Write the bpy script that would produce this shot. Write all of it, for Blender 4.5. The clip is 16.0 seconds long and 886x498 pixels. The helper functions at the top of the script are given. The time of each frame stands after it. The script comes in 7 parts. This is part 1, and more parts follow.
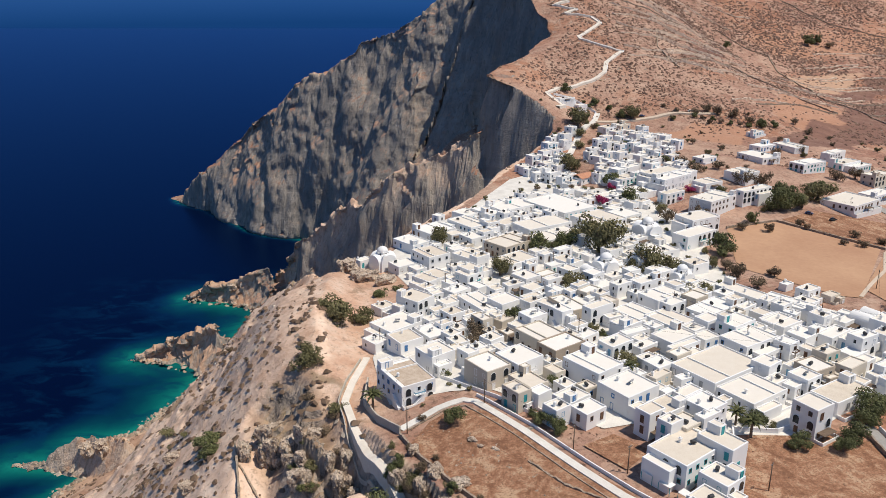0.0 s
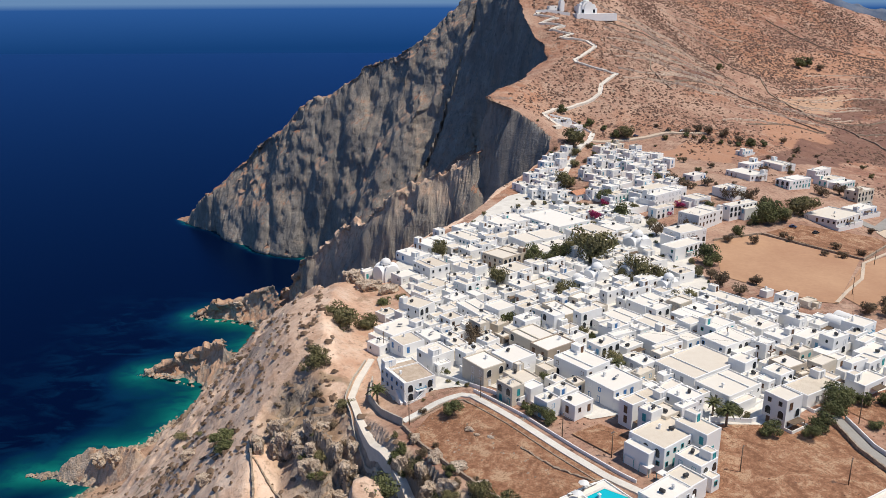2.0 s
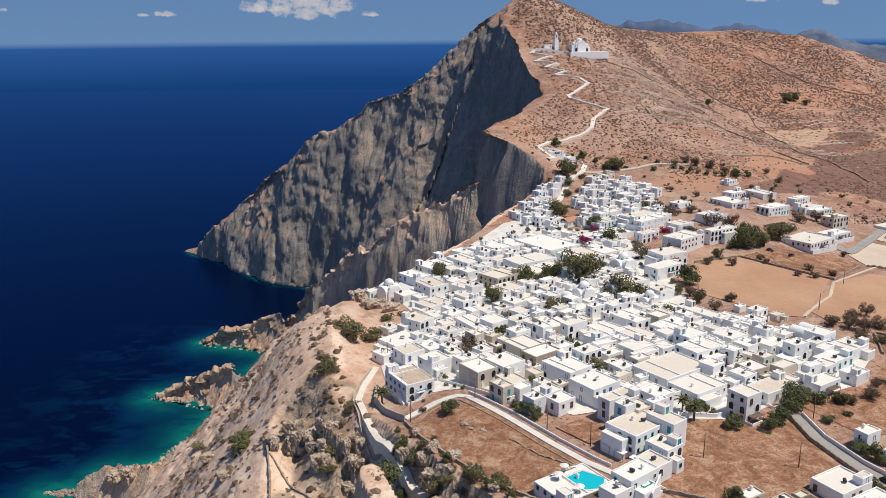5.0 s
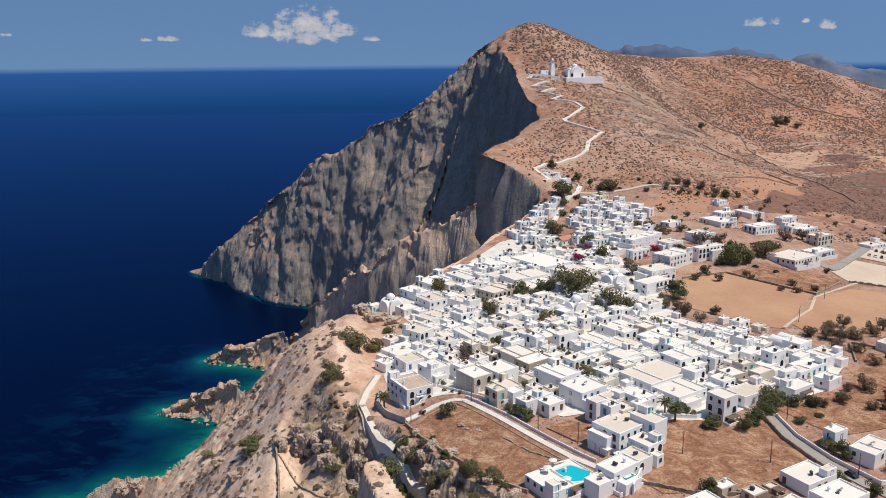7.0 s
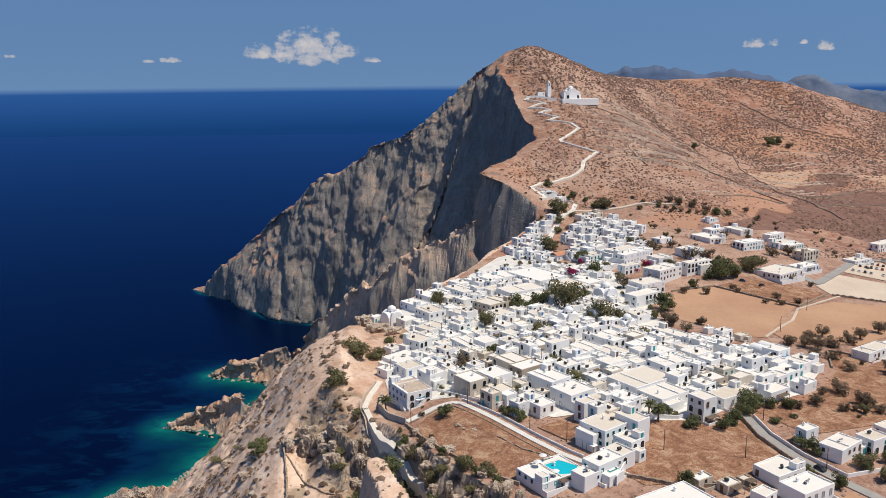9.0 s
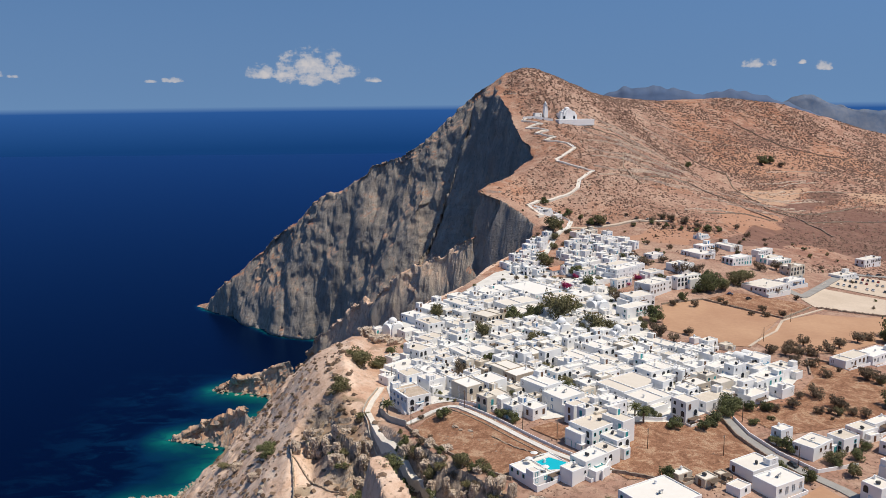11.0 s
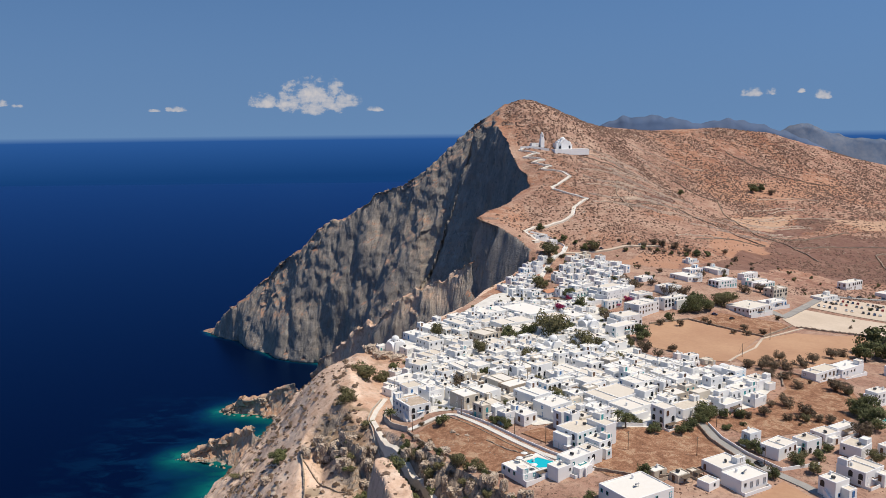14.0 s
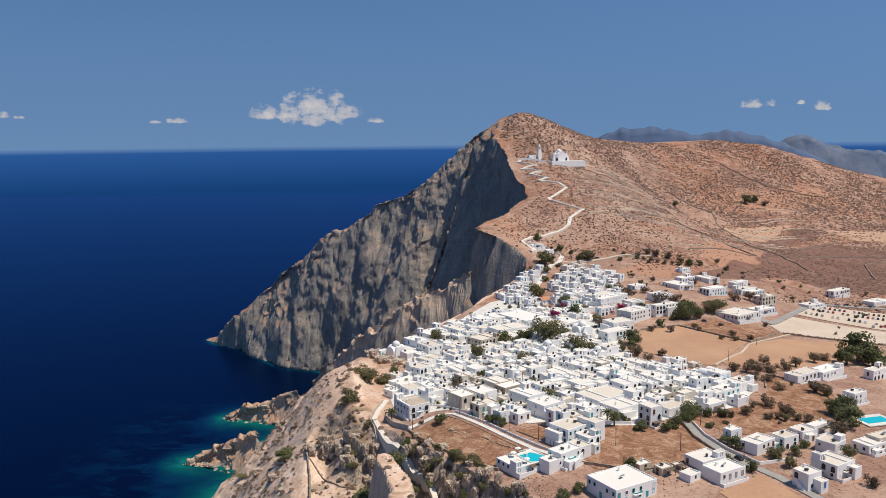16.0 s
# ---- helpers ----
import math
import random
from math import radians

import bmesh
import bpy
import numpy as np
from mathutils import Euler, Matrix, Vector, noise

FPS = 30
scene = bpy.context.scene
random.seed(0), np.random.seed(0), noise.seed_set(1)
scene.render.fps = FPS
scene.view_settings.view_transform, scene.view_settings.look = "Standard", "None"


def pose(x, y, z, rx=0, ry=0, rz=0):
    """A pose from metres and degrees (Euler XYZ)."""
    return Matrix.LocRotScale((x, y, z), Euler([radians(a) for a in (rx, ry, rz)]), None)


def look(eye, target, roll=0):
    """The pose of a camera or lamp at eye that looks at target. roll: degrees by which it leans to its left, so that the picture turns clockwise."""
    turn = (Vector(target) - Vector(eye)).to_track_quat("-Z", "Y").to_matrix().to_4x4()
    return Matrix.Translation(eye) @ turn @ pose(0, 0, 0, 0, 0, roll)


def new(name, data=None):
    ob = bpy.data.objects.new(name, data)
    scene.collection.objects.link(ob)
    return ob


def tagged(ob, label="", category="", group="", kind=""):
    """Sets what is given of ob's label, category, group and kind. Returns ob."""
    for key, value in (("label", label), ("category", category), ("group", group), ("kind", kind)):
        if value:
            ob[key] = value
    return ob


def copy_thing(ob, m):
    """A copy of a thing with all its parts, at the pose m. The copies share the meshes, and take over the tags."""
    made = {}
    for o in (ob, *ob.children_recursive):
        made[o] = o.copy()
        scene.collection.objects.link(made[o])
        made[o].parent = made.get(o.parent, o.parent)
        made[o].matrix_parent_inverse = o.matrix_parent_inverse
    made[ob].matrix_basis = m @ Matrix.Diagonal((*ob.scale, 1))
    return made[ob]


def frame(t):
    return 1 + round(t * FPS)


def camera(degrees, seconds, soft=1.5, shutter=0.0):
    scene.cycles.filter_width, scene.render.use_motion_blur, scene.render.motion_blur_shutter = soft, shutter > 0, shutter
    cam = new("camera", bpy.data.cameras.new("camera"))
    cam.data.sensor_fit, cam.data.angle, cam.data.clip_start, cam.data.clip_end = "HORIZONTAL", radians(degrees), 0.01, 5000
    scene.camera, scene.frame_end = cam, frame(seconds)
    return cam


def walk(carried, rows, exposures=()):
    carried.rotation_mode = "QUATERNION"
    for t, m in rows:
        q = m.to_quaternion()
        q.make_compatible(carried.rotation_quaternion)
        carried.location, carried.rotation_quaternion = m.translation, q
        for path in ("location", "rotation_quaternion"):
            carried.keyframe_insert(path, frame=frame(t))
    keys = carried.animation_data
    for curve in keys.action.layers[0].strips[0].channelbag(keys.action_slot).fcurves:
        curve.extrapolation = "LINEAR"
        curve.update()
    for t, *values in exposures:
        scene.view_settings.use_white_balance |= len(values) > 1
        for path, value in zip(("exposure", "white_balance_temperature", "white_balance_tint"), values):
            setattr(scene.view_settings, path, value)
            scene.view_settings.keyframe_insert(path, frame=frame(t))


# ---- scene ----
cam = camera(58.0, 16.0, soft=0.75)
METRES, EYE, TILT, LEAN, TURN = 165.0, 318.0, -19.1, 0.0, 0.0
ROWS = [
    (0.0, 0.0, 0.0, 0.0, 0.0, 0.0, -0.0),
    (0.5, 0.0014, -0.0298, -0.0078, 0.04, 0.43, 0.03),
    (1.0, 0.003, -0.0593, -0.0157, 0.09, 0.83, 0.08),
    (1.5, 0.0045, -0.0886, -0.0238, 0.13, 1.23, 0.13),
    (2.0, 0.0061, -0.1182, -0.032, 0.16, 1.62, 0.18),
    (2.5, 0.0078, -0.1475, -0.0396, 0.19, 1.99, 0.21),
    (3.0, 0.0094, -0.177, -0.0477, 0.23, 2.4, 0.25),
    (3.5, 0.0109, -0.2066, -0.0554, 0.25, 2.8, 0.28),
    (4.0, 0.0126, -0.2366, -0.0631, 0.28, 3.22, 0.32),
    (6.5, 0.0208, -0.3884, -0.1008, 0.37, 5.34, 0.35),
    (7.0, 0.0224, -0.4184, -0.1089, 0.39, 5.73, 0.38),
    (7.5, 0.024, -0.4484, -0.117, 0.4, 6.12, 0.39),
    (8.0, 0.0257, -0.4787, -0.1251, 0.41, 6.48, 0.39),
    (8.5, 0.0274, -0.5089, -0.1332, 0.42, 6.83, 0.39),
    (9.0, 0.029, -0.5391, -0.1411, 0.43, 7.16, 0.39),
    (11.5, 0.0373, -0.6909, -0.1814, 0.49, 8.87, 0.41),
    (12.0, 0.0389, -0.7215, -0.1895, 0.52, 9.22, 0.4),
    (12.5, 0.0403, -0.752, -0.1979, 0.53, 9.58, 0.4),
    (13.0, 0.0417, -0.7823, -0.2062, 0.55, 9.93, 0.42),
    (13.5, 0.0431, -0.8127, -0.2145, 0.57, 10.26, 0.42),
    (14.0, 0.0446, -0.8431, -0.2228, 0.59, 10.53, 0.42),
    (14.5, 0.0461, -0.8733, -0.231, 0.6, 10.75, 0.42),
    (15.0, 0.0474, -0.9036, -0.2391, 0.6, 10.95, 0.42),
    (15.5, 0.0489, -0.9337, -0.2472, 0.59, 11.15, 0.42),
    (16.0, 0.0505, -0.9639, -0.2552, 0.61, 11.32, 0.41),
]
walk(cam, [(t, pose(0, 0, EYE, TILT, LEAN, TURN) @ pose(METRES * x, METRES * y, METRES * z, 90 + pitch, roll, yaw)) for t, x, y, z, yaw, pitch, roll in ROWS])

# ---- world, sun and exposure ----
SUN_AZ, SUN_EL = 110.0, 63.5            # degrees clockwise from +y, and above the horizon
world = bpy.data.worlds.new("sky")
scene.world = world
world.use_nodes = True
wt = world.node_tree
wt.nodes.clear()


def wnode(kind, **props):
    n = wt.nodes.new(kind)
    for k, v in props.items():
        if k == "op":
            n.operation = v
    return n


w_out = wnode("ShaderNodeOutputWorld")
w_bg = wnode("ShaderNodeBackground")
w_bg.inputs["Strength"].default_value = 0.105
w_sky = wnode("ShaderNodeTexSky")
w_sky.sky_type = "NISHITA"
w_sky.sun_disc = False
w_sky.sun_elevation = radians(SUN_EL)
w_sky.sun_rotation = radians(SUN_AZ)
w_sky.altitude = 300
w_sky.air_density, w_sky.dust_density, w_sky.ozone_density = 1.0, 0.2, 3.5
w_geo = wnode("ShaderNodeTexCoord")
w_sep = wnode("ShaderNodeSeparateXYZ")
wt.links.new(w_geo.outputs["Generated"], w_sep.inputs[0])
# the clear, deep sky: the pale band at the horizon is thin, so look the colour up a little higher
w_lift = wnode("ShaderNodeVectorMath", op="ADD")
w_lift.inputs[1].default_value = (0, 0, 0.22)
wt.links.new(w_geo.outputs["Generated"], w_lift.inputs[0])
w_norm = wnode("ShaderNodeVectorMath", op="NORMALIZE")
wt.links.new(w_lift.outputs[0], w_norm.inputs[0])
wt.links.new(w_norm.outputs[0], w_sky.inputs["Vector"])
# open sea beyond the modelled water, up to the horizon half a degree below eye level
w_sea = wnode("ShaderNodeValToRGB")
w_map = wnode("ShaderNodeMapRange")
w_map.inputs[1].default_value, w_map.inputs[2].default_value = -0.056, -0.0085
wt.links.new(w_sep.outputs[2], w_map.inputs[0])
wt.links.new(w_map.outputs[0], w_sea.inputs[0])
# distance haze put into the ramp: the painted sea pales towards the horizon
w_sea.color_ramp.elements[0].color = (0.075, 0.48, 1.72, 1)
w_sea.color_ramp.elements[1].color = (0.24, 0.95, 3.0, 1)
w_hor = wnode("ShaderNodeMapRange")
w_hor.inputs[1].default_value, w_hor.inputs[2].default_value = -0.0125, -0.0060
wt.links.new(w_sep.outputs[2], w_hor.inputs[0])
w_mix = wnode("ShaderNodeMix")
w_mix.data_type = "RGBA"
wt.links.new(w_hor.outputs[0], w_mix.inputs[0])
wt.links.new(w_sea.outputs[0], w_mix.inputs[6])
w_deep = wnode("ShaderNodeHueSaturation")
w_deep.inputs["Saturation"].default_value, w_deep.inputs["Value"].default_value = 1.12, 0.97
wt.links.new(w_sky.outputs[0], w_deep.inputs["Color"])
# dull summer haze low over the water
w_low = wnode("ShaderNodeMapRange")
w_low.interpolation_type = "SMOOTHSTEP"
w_low.inputs[1].default_value, w_low.inputs[2].default_value, w_low.inputs[3].default_value, w_low.inputs[4].default_value = 0.0, 0.20, 0.55, 0.0
wt.links.new(w_sep.outputs[2], w_low.inputs[0])
w_haze = wnode("ShaderNodeMix")
w_haze.data_type = "RGBA"
w_haze.inputs[7].default_value = (1.05, 1.9, 3.5, 1)
wt.links.new(w_low.outputs[0], w_haze.inputs[0])
wt.links.new(w_deep.outputs[0], w_haze.inputs[6])


def wmath(op, a, b=0.0):
    n = wnode("ShaderNodeMath", op=op)
    for v, i in ((a, 0), (b, 1)):
        if hasattr(v, "is_linked"):
            wt.links.new(v, n.inputs[i])
        else:
            n.inputs[i].default_value = v
    return n.outputs[0]


# fair-weather cumulus low over the horizon: bearing, height, half width, half height, as tangents
CUMULUS = [(-0.1667, 0.0305, 0.046, 0.036), (-0.228, 0.0315, 0.022, 0.014), (-0.198, 0.0305, 0.030, 0.009), (-0.128, 0.0315, 0.022, 0.017), (-0.336, 0.0255, 0.014, 0.0065), (-0.364, 0.0245, 0.009, 0.003),
           (-0.0907, 0.0235, 0.011, 0.0055), (0.3717, 0.0375, 0.014, 0.009), (0.396, 0.0385, 0.008, 0.0075), (0.459, 0.0340, 0.013, 0.0085), (0.432, 0.0402, 0.006, 0.004), (-0.553, 0.0340, 0.009, 0.007), (-0.533, 0.0320, 0.009, 0.004)]
w_u, w_v = wmath("DIVIDE", w_sep.outputs[0], wmath("MAXIMUM", w_sep.outputs[1], 0.01)), wmath("DIVIDE", w_sep.outputs[2], wmath("MAXIMUM", w_sep.outputs[1], 0.01))
w_body = None
for cu, cv, ca, cb in CUMULUS:
    dv = wmath("SUBTRACT", w_v, cv)
    dv = wmath("DIVIDE", wmath("MAXIMUM", dv, wmath("MULTIPLY", dv, -3.0)), cb)
    du = wmath("DIVIDE", wmath("SUBTRACT", w_u, cu), ca)
    one = wmath("SUBTRACT", 1.0, wmath("ADD", wmath("MULTIPLY", du, du), wmath("MULTIPLY", dv, dv)))
    w_body = one if w_body is None else wmath("MAXIMUM", w_body, one)
w_uv = wnode("ShaderNodeCombineXYZ")
wt.links.new(wmath("MULTIPLY", w_u, 62.0), w_uv.inputs[0])
wt.links.new(wmath("MULTIPLY", w_v, 80.0), w_uv.inputs[1])
w_n = wnode("ShaderNodeTexNoise")
w_n.inputs["Scale"].default_value, w_n.inputs["Detail"].default_value, w_n.inputs["Roughness"].default_value = 1.0, 7.0, 0.62
wt.links.new(w_uv.outputs[0], w_n.inputs["Vector"])
w_dense = wmath("ADD", wmath("MULTIPLY", wmath("MAXIMUM", w_body, -1.5), 0.75), wmath("MULTIPLY", wmath("SUBTRACT", w_n.outputs[0], 0.5), 3.2))
w_alpha = wnode("ShaderNodeMapRange")
w_alpha.interpolation_type = "SMOOTHSTEP"
w_alpha.inputs[1].default_value, w_alpha.inputs[2].default_value, w_alpha.inputs[4].default_value = 0.0, 0.55, 0.92
wt.links.new(w_dense, w_alpha.inputs[0])
w_shade = wnode("ShaderNodeMapRange")
w_shade.inputs[1].default_value, w_shade.inputs[2].default_value = 0.1, 1.1
wt.links.new(w_dense, w_shade.inputs[0])
w_white = wnode("ShaderNodeMix")
w_white.data_type = "RGBA"
w_white.inputs[6].default_value, w_white.inputs[7].default_value = (2.7, 3.3, 4.4, 1), (5.6, 5.3, 5.3, 1)
wt.links.new(w_shade.outputs[0], w_white.inputs[0])
w_air = wnode("ShaderNodeMix")
w_air.data_type = "RGBA"
wt.links.new(wmath("MULTIPLY", w_alpha.outputs[0], wmath("GREATER_THAN", w_sep.outputs[1], 0.05)), w_air.inputs[0])
wt.links.new(w_haze.outputs[2], w_air.inputs[6])
wt.links.new(w_white.outputs[2], w_air.inputs[7])
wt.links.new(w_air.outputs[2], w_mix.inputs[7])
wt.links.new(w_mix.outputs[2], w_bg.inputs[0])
wt.links.new(w_bg.outputs[0], w_out.inputs[0])

sun = new("sun", bpy.data.lights.new("sun", "SUN"))
sun.data.energy, sun.data.angle, sun.data.color = 4.25, radians(0.53), (1.0, 0.915, 0.79)
_a, _e = radians(SUN_AZ), radians(SUN_EL)
sun.matrix_world = look((0, 0, 900), (-math.sin(_a) * math.cos(_e), -math.cos(_a) * math.cos(_e), 900 - math.sin(_e)))


# ---- materials ----
class Mat:
    """A small builder for node materials."""

    def __init__(self, name, rough=0.9):
        self.m = bpy.data.materials.new(name)
        self.m.use_nodes = True
        self.t = self.m.node_tree
        self.b = self.t.nodes["Principled BSDF"]
        self.b.inputs["Roughness"].default_value = rough
        self.b.inputs["Specular IOR Level"].default_value = 0.3
        self.pos = self.n("ShaderNodeNewGeometry")

    def n(self, kind):
        return self.t.nodes.new(kind)

    def link(self, a, b):
        self.t.links.new(a, b)

    def noise(self, scale, detail=4, rough=0.6, stretch=None, dist=0.0, vec=None):
        v = vec or self.pos.outputs["Position"]
        if stretch:
            mp = self.n("ShaderNodeMapping")
            mp.inputs["Scale"].default_value = stretch
            self.link(v, mp.inputs[0])
            v = mp.outputs[0]
        t = self.n("ShaderNodeTexNoise")
        t.inputs["Scale"].default_value, t.inputs["Detail"].default_value = scale, detail
        t.inputs["Roughness"].default_value, t.inputs["Distortion"].default_value = rough, dist
        self.link(v, t.inputs["Vector"])
        return t.outputs[0]

    def ramp(self, fac, *stops):
        r = self.n("ShaderNodeValToRGB")
        els = r.color_ramp.elements
        while len(els) < len(stops):
            els.new(0.5)
        for e, (p, c) in zip(els, stops):
            e.position = p
            e.color = (*c, 1) if isinstance(c, tuple) else (c, c, c, 1)
        self.link(fac, r.inputs[0])
        return r.outputs[0]

    def mix(self, fac, a, b, mode="MIX"):
        x = self.n("ShaderNodeMix")
        x.data_type, x.blend_type = "RGBA", mode
        for v, i in ((fac, 0), (a, 6), (b, 7)):
            if hasattr(v, "is_linked"):
                self.link(v, x.inputs[i])
            elif i == 0:
                x.inputs[0].default_value = v
            else:
                x.inputs[i].default_value = (*v, 1)
        return x.outputs[2]

    def math(self, op, a, b=0.0):
        x = self.n("ShaderNodeMath")
        x.operation = op
        for v, i in ((a, 0), (b, 1)):
            if hasattr(v, "is_linked"):
                self.link(v, x.inputs[i])
            else:
                x.inputs[i].default_value = v
        return x.outputs[0]

    def attr(self, name):
        a = self.n("ShaderNodeAttribute")
        a.attribute_name = name
        return a.outputs["Fac"]

    def colour(self, c):
        if hasattr(c, "is_linked"):
            self.link(c, self.b.inputs["Base Color"])
        else:
            self.b.inputs["Base Color"].default_value = (*c, 1)
        return self

    def bump(self, h, strength=0.5, dist=0.1):
        b = self.n("ShaderNodeBump")
        b.inputs["Strength"].default_value, b.inputs["Distance"].default_value = strength, dist
        self.link(h, b.inputs["Height"])
        self.link(b.outputs[0], self.b.inputs["Normal"])
        return self


def mottled(name, cols, scale=0.12):
    """Dry earth: three colours in patches, with straw and stones."""
    k = Mat(name, 0.97)
    a, b, c = k.noise(scale, 5, 0.7, dist=0.8), k.noise(scale * 5, 5, 0.75), k.noise(2.2, 3)
    m = k.ramp(k.math("ADD", k.math("MULTIPLY", a, 0.6), k.math("MULTIPLY", b, 0.4)), (0.41, cols[0]), (0.5, cols[1]), (0.59, cols[2]))
    k.colour(k.mix(k.ramp(c, (0.52, 0.0), (0.62, 0.7)), m, cols[3]))
    k.bump(b, 0.7, 0.3)
    return k.m


def plain(name, a, b, scale=0.6, rough=0.85, bump=0.0, fine=6.0):
    """A surface that drifts between two colours at a coarse and a fine scale."""
    k = Mat(name, rough)
    big, small = k.noise(scale), k.noise(fine, 3)
    f = k.math("ADD", k.math("MULTIPLY", big, 0.65), k.math("MULTIPLY", small, 0.35))
    k.colour(k.ramp(f, (0.35, a), (0.65, b)))
    if bump:
        k.bump(small, bump, 0.05)
    return k.m


def make_ground():
    k = Mat("dry_hillside", 0.95)
    up = k.n("ShaderNodeSeparateXYZ")
    k.link(k.pos.outputs["True Normal"], up.inputs[0])
    n0, n1, n2, n3 = k.noise(0.006, 3), k.noise(0.02, 5, 0.65, dist=0.6), k.noise(0.09, 5, 0.7), k.noise(0.5, 4, 0.7)
    # thin stony soil with rust-red earth towards the valley
    soil = k.ramp(n1, (0.32, (0.27, 0.145, 0.10)), (0.47, (0.36, 0.21, 0.15)), (0.66, (0.47, 0.31, 0.225)))
    soil = k.mix(k.math("MULTIPLY", k.attr("red_earth"), k.ramp(n1, (0.36, 0.9), (0.62, 0.25))), soil, k.ramp(n2, (0.4, (0.26, 0.12, 0.085)), (0.62, (0.40, 0.185, 0.11))))
    soil = k.mix(k.ramp(n0, (0.52, 0.0), (0.60, 0.55)), soil, (0.40, 0.17, 0.085))
    soil = k.mix(k.ramp(n2, (0.48, 0.0), (0.64, 0.7)), soil, (0.51, 0.355, 0.265))
    scrub = k.math("MULTIPLY", k.ramp(n3, (0.50, 0.0), (0.58, 0.8)), k.ramp(n1, (0.36, 1.0), (0.66, 0.35)))
    soil = k.mix(scrub, soil, k.ramp(n2, (0.4, (0.16, 0.09, 0.065)), (0.6, (0.20, 0.13, 0.085))))
    soil = k.mix(k.math("MULTIPLY", k.attr("tan"), k.ramp(n2, (0.3, 0.95), (0.7, 0.6))), soil, (0.52, 0.34, 0.225))
    soil = k.mix(k.math("MULTIPLY", k.attr("rust"), k.ramp(n2, (0.3, 0.95), (0.7, 0.6))), soil, (0.44, 0.235, 0.145))
    soil = k.mix(k.math("MULTIPLY", k.attr("fallow"), k.ramp(n2, (0.34, 0.95), (0.7, 0.65))), soil, (0.175, 0.092, 0.07))
    # bare limestone dust of the seaward slope
    dust = k.ramp(n2, (0.34, (0.54, 0.34, 0.23)), (0.5, (0.71, 0.505, 0.37)), (0.68, (0.78, 0.61, 0.48)))
    dust = k.mix(k.ramp(n1, (0.54, 0.0), (0.66, 0.75)), dust, (0.44, 0.235, 0.135))
    dust = k.mix(k.ramp(k.noise(0.045, 4, 0.6, dist=1.2), (0.60, 0.0), (0.66, 0.7)), dust, (0.22, 0.165, 0.095))
    dust = k.mix(k.ramp(n3, (0.58, 0.0), (0.66, 0.6)), dust, (0.30, 0.20, 0.135))
    dust = k.mix(k.ramp(k.noise(0.22, 6, 0.75, dist=0.6), (0.58, 0.0), (0.66, 0.7)), dust, (0.36, 0.26, 0.19))
    at = k.n("ShaderNodeSeparateXYZ")
    k.link(k.pos.outputs["Position"], at.inputs[0])
    low = k.math("ADD", k.math("MULTIPLY", at.outputs[2], 0.01), k.math("MULTIPLY", n1, 0.8))
    dust = k.mix(k.ramp(low, (0.62, 0.8), (1.15, 0.0)), dust, k.ramp(n2, (0.4, (0.33, 0.185, 0.115)), (0.6, (0.52, 0.335, 0.22))))
    soil = k.mix(k.attr("pale"), soil, dust)
    # grey limestone of the cliffs: dipping strata, hanging streaks, rusty and dark stains
    rn = k.noise(0.022, 5, 0.65, (1, 1, 0.45))
    rf = k.noise(0.30, 8, 0.75, (1, 1, 0.5), 0.4)
    hang = k.noise(0.11, 7, 0.72, (1, 1, 0.22), 0.5)
    turn = k.n("ShaderNodeMapping")
    turn.inputs["Rotation"].default_value, turn.inputs["Scale"].default_value = (radians(14), radians(-34), 0), (0.22, 0.22, 1.0)
    k.link(k.pos.outputs["Position"], turn.inputs[0])
    strata = k.noise(0.10, 6, 0.72, vec=turn.outputs[0], dist=0.6)
    rock = k.ramp(rn, (0.34, (0.255, 0.228, 0.20)), (0.5, (0.325, 0.288, 0.25)), (0.64, (0.39, 0.32, 0.255)))
    rock = k.mix(k.ramp(hang, (0.36, 0.75), (0.52, 0.0)), rock, (0.20, 0.19, 0.18))
    rock = k.mix(k.ramp(hang, (0.54, 0.0), (0.66, 0.5)), rock, (0.45, 0.42, 0.38))
    rock = k.mix(k.ramp(strata, (0.36, 0.55), (0.48, 0.0)), rock, (0.22, 0.20, 0.18))
    rock = k.mix(k.ramp(rf, (0.36, 0.8), (0.46, 0.0)), rock, (0.15, 0.14, 0.13))
    rock = k.mix(k.ramp(k.noise(0.035, 6, 0.7), (0.58, 0.0), (0.66, 0.6)), rock, (0.46, 0.335, 0.235))
    rock = k.mix(k.math("MULTIPLY", k.attr("pale"), 0.85), rock, k.ramp(rf, (0.33, (0.33, 0.235, 0.17)), (0.52, (0.62, 0.49, 0.385))))
    # weathered crags with cleft shade painted in as black noise, and straw on the ledges
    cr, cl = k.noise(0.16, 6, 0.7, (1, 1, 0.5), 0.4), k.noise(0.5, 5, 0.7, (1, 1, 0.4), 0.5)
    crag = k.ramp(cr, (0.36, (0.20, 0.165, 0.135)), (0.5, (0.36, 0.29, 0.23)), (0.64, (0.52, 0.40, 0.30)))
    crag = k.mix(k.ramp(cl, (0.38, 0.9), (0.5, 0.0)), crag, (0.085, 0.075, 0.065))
    straw = k.ramp(n2, (0.38, (0.22, 0.14, 0.085)), (0.52, (0.40, 0.27, 0.17)), (0.66, (0.15, 0.12, 0.06)))
    tilt = k.math("ADD", up.outputs[2], k.math("MULTIPLY", k.math("SUBTRACT", n2, 0.5), 0.3))
    crag = k.mix(k.ramp(tilt, (0.62, 0.0), (0.80, 0.85)), crag, straw)
    steep = k.ramp(tilt, (0.56, 1.0), (0.74, 0.0))
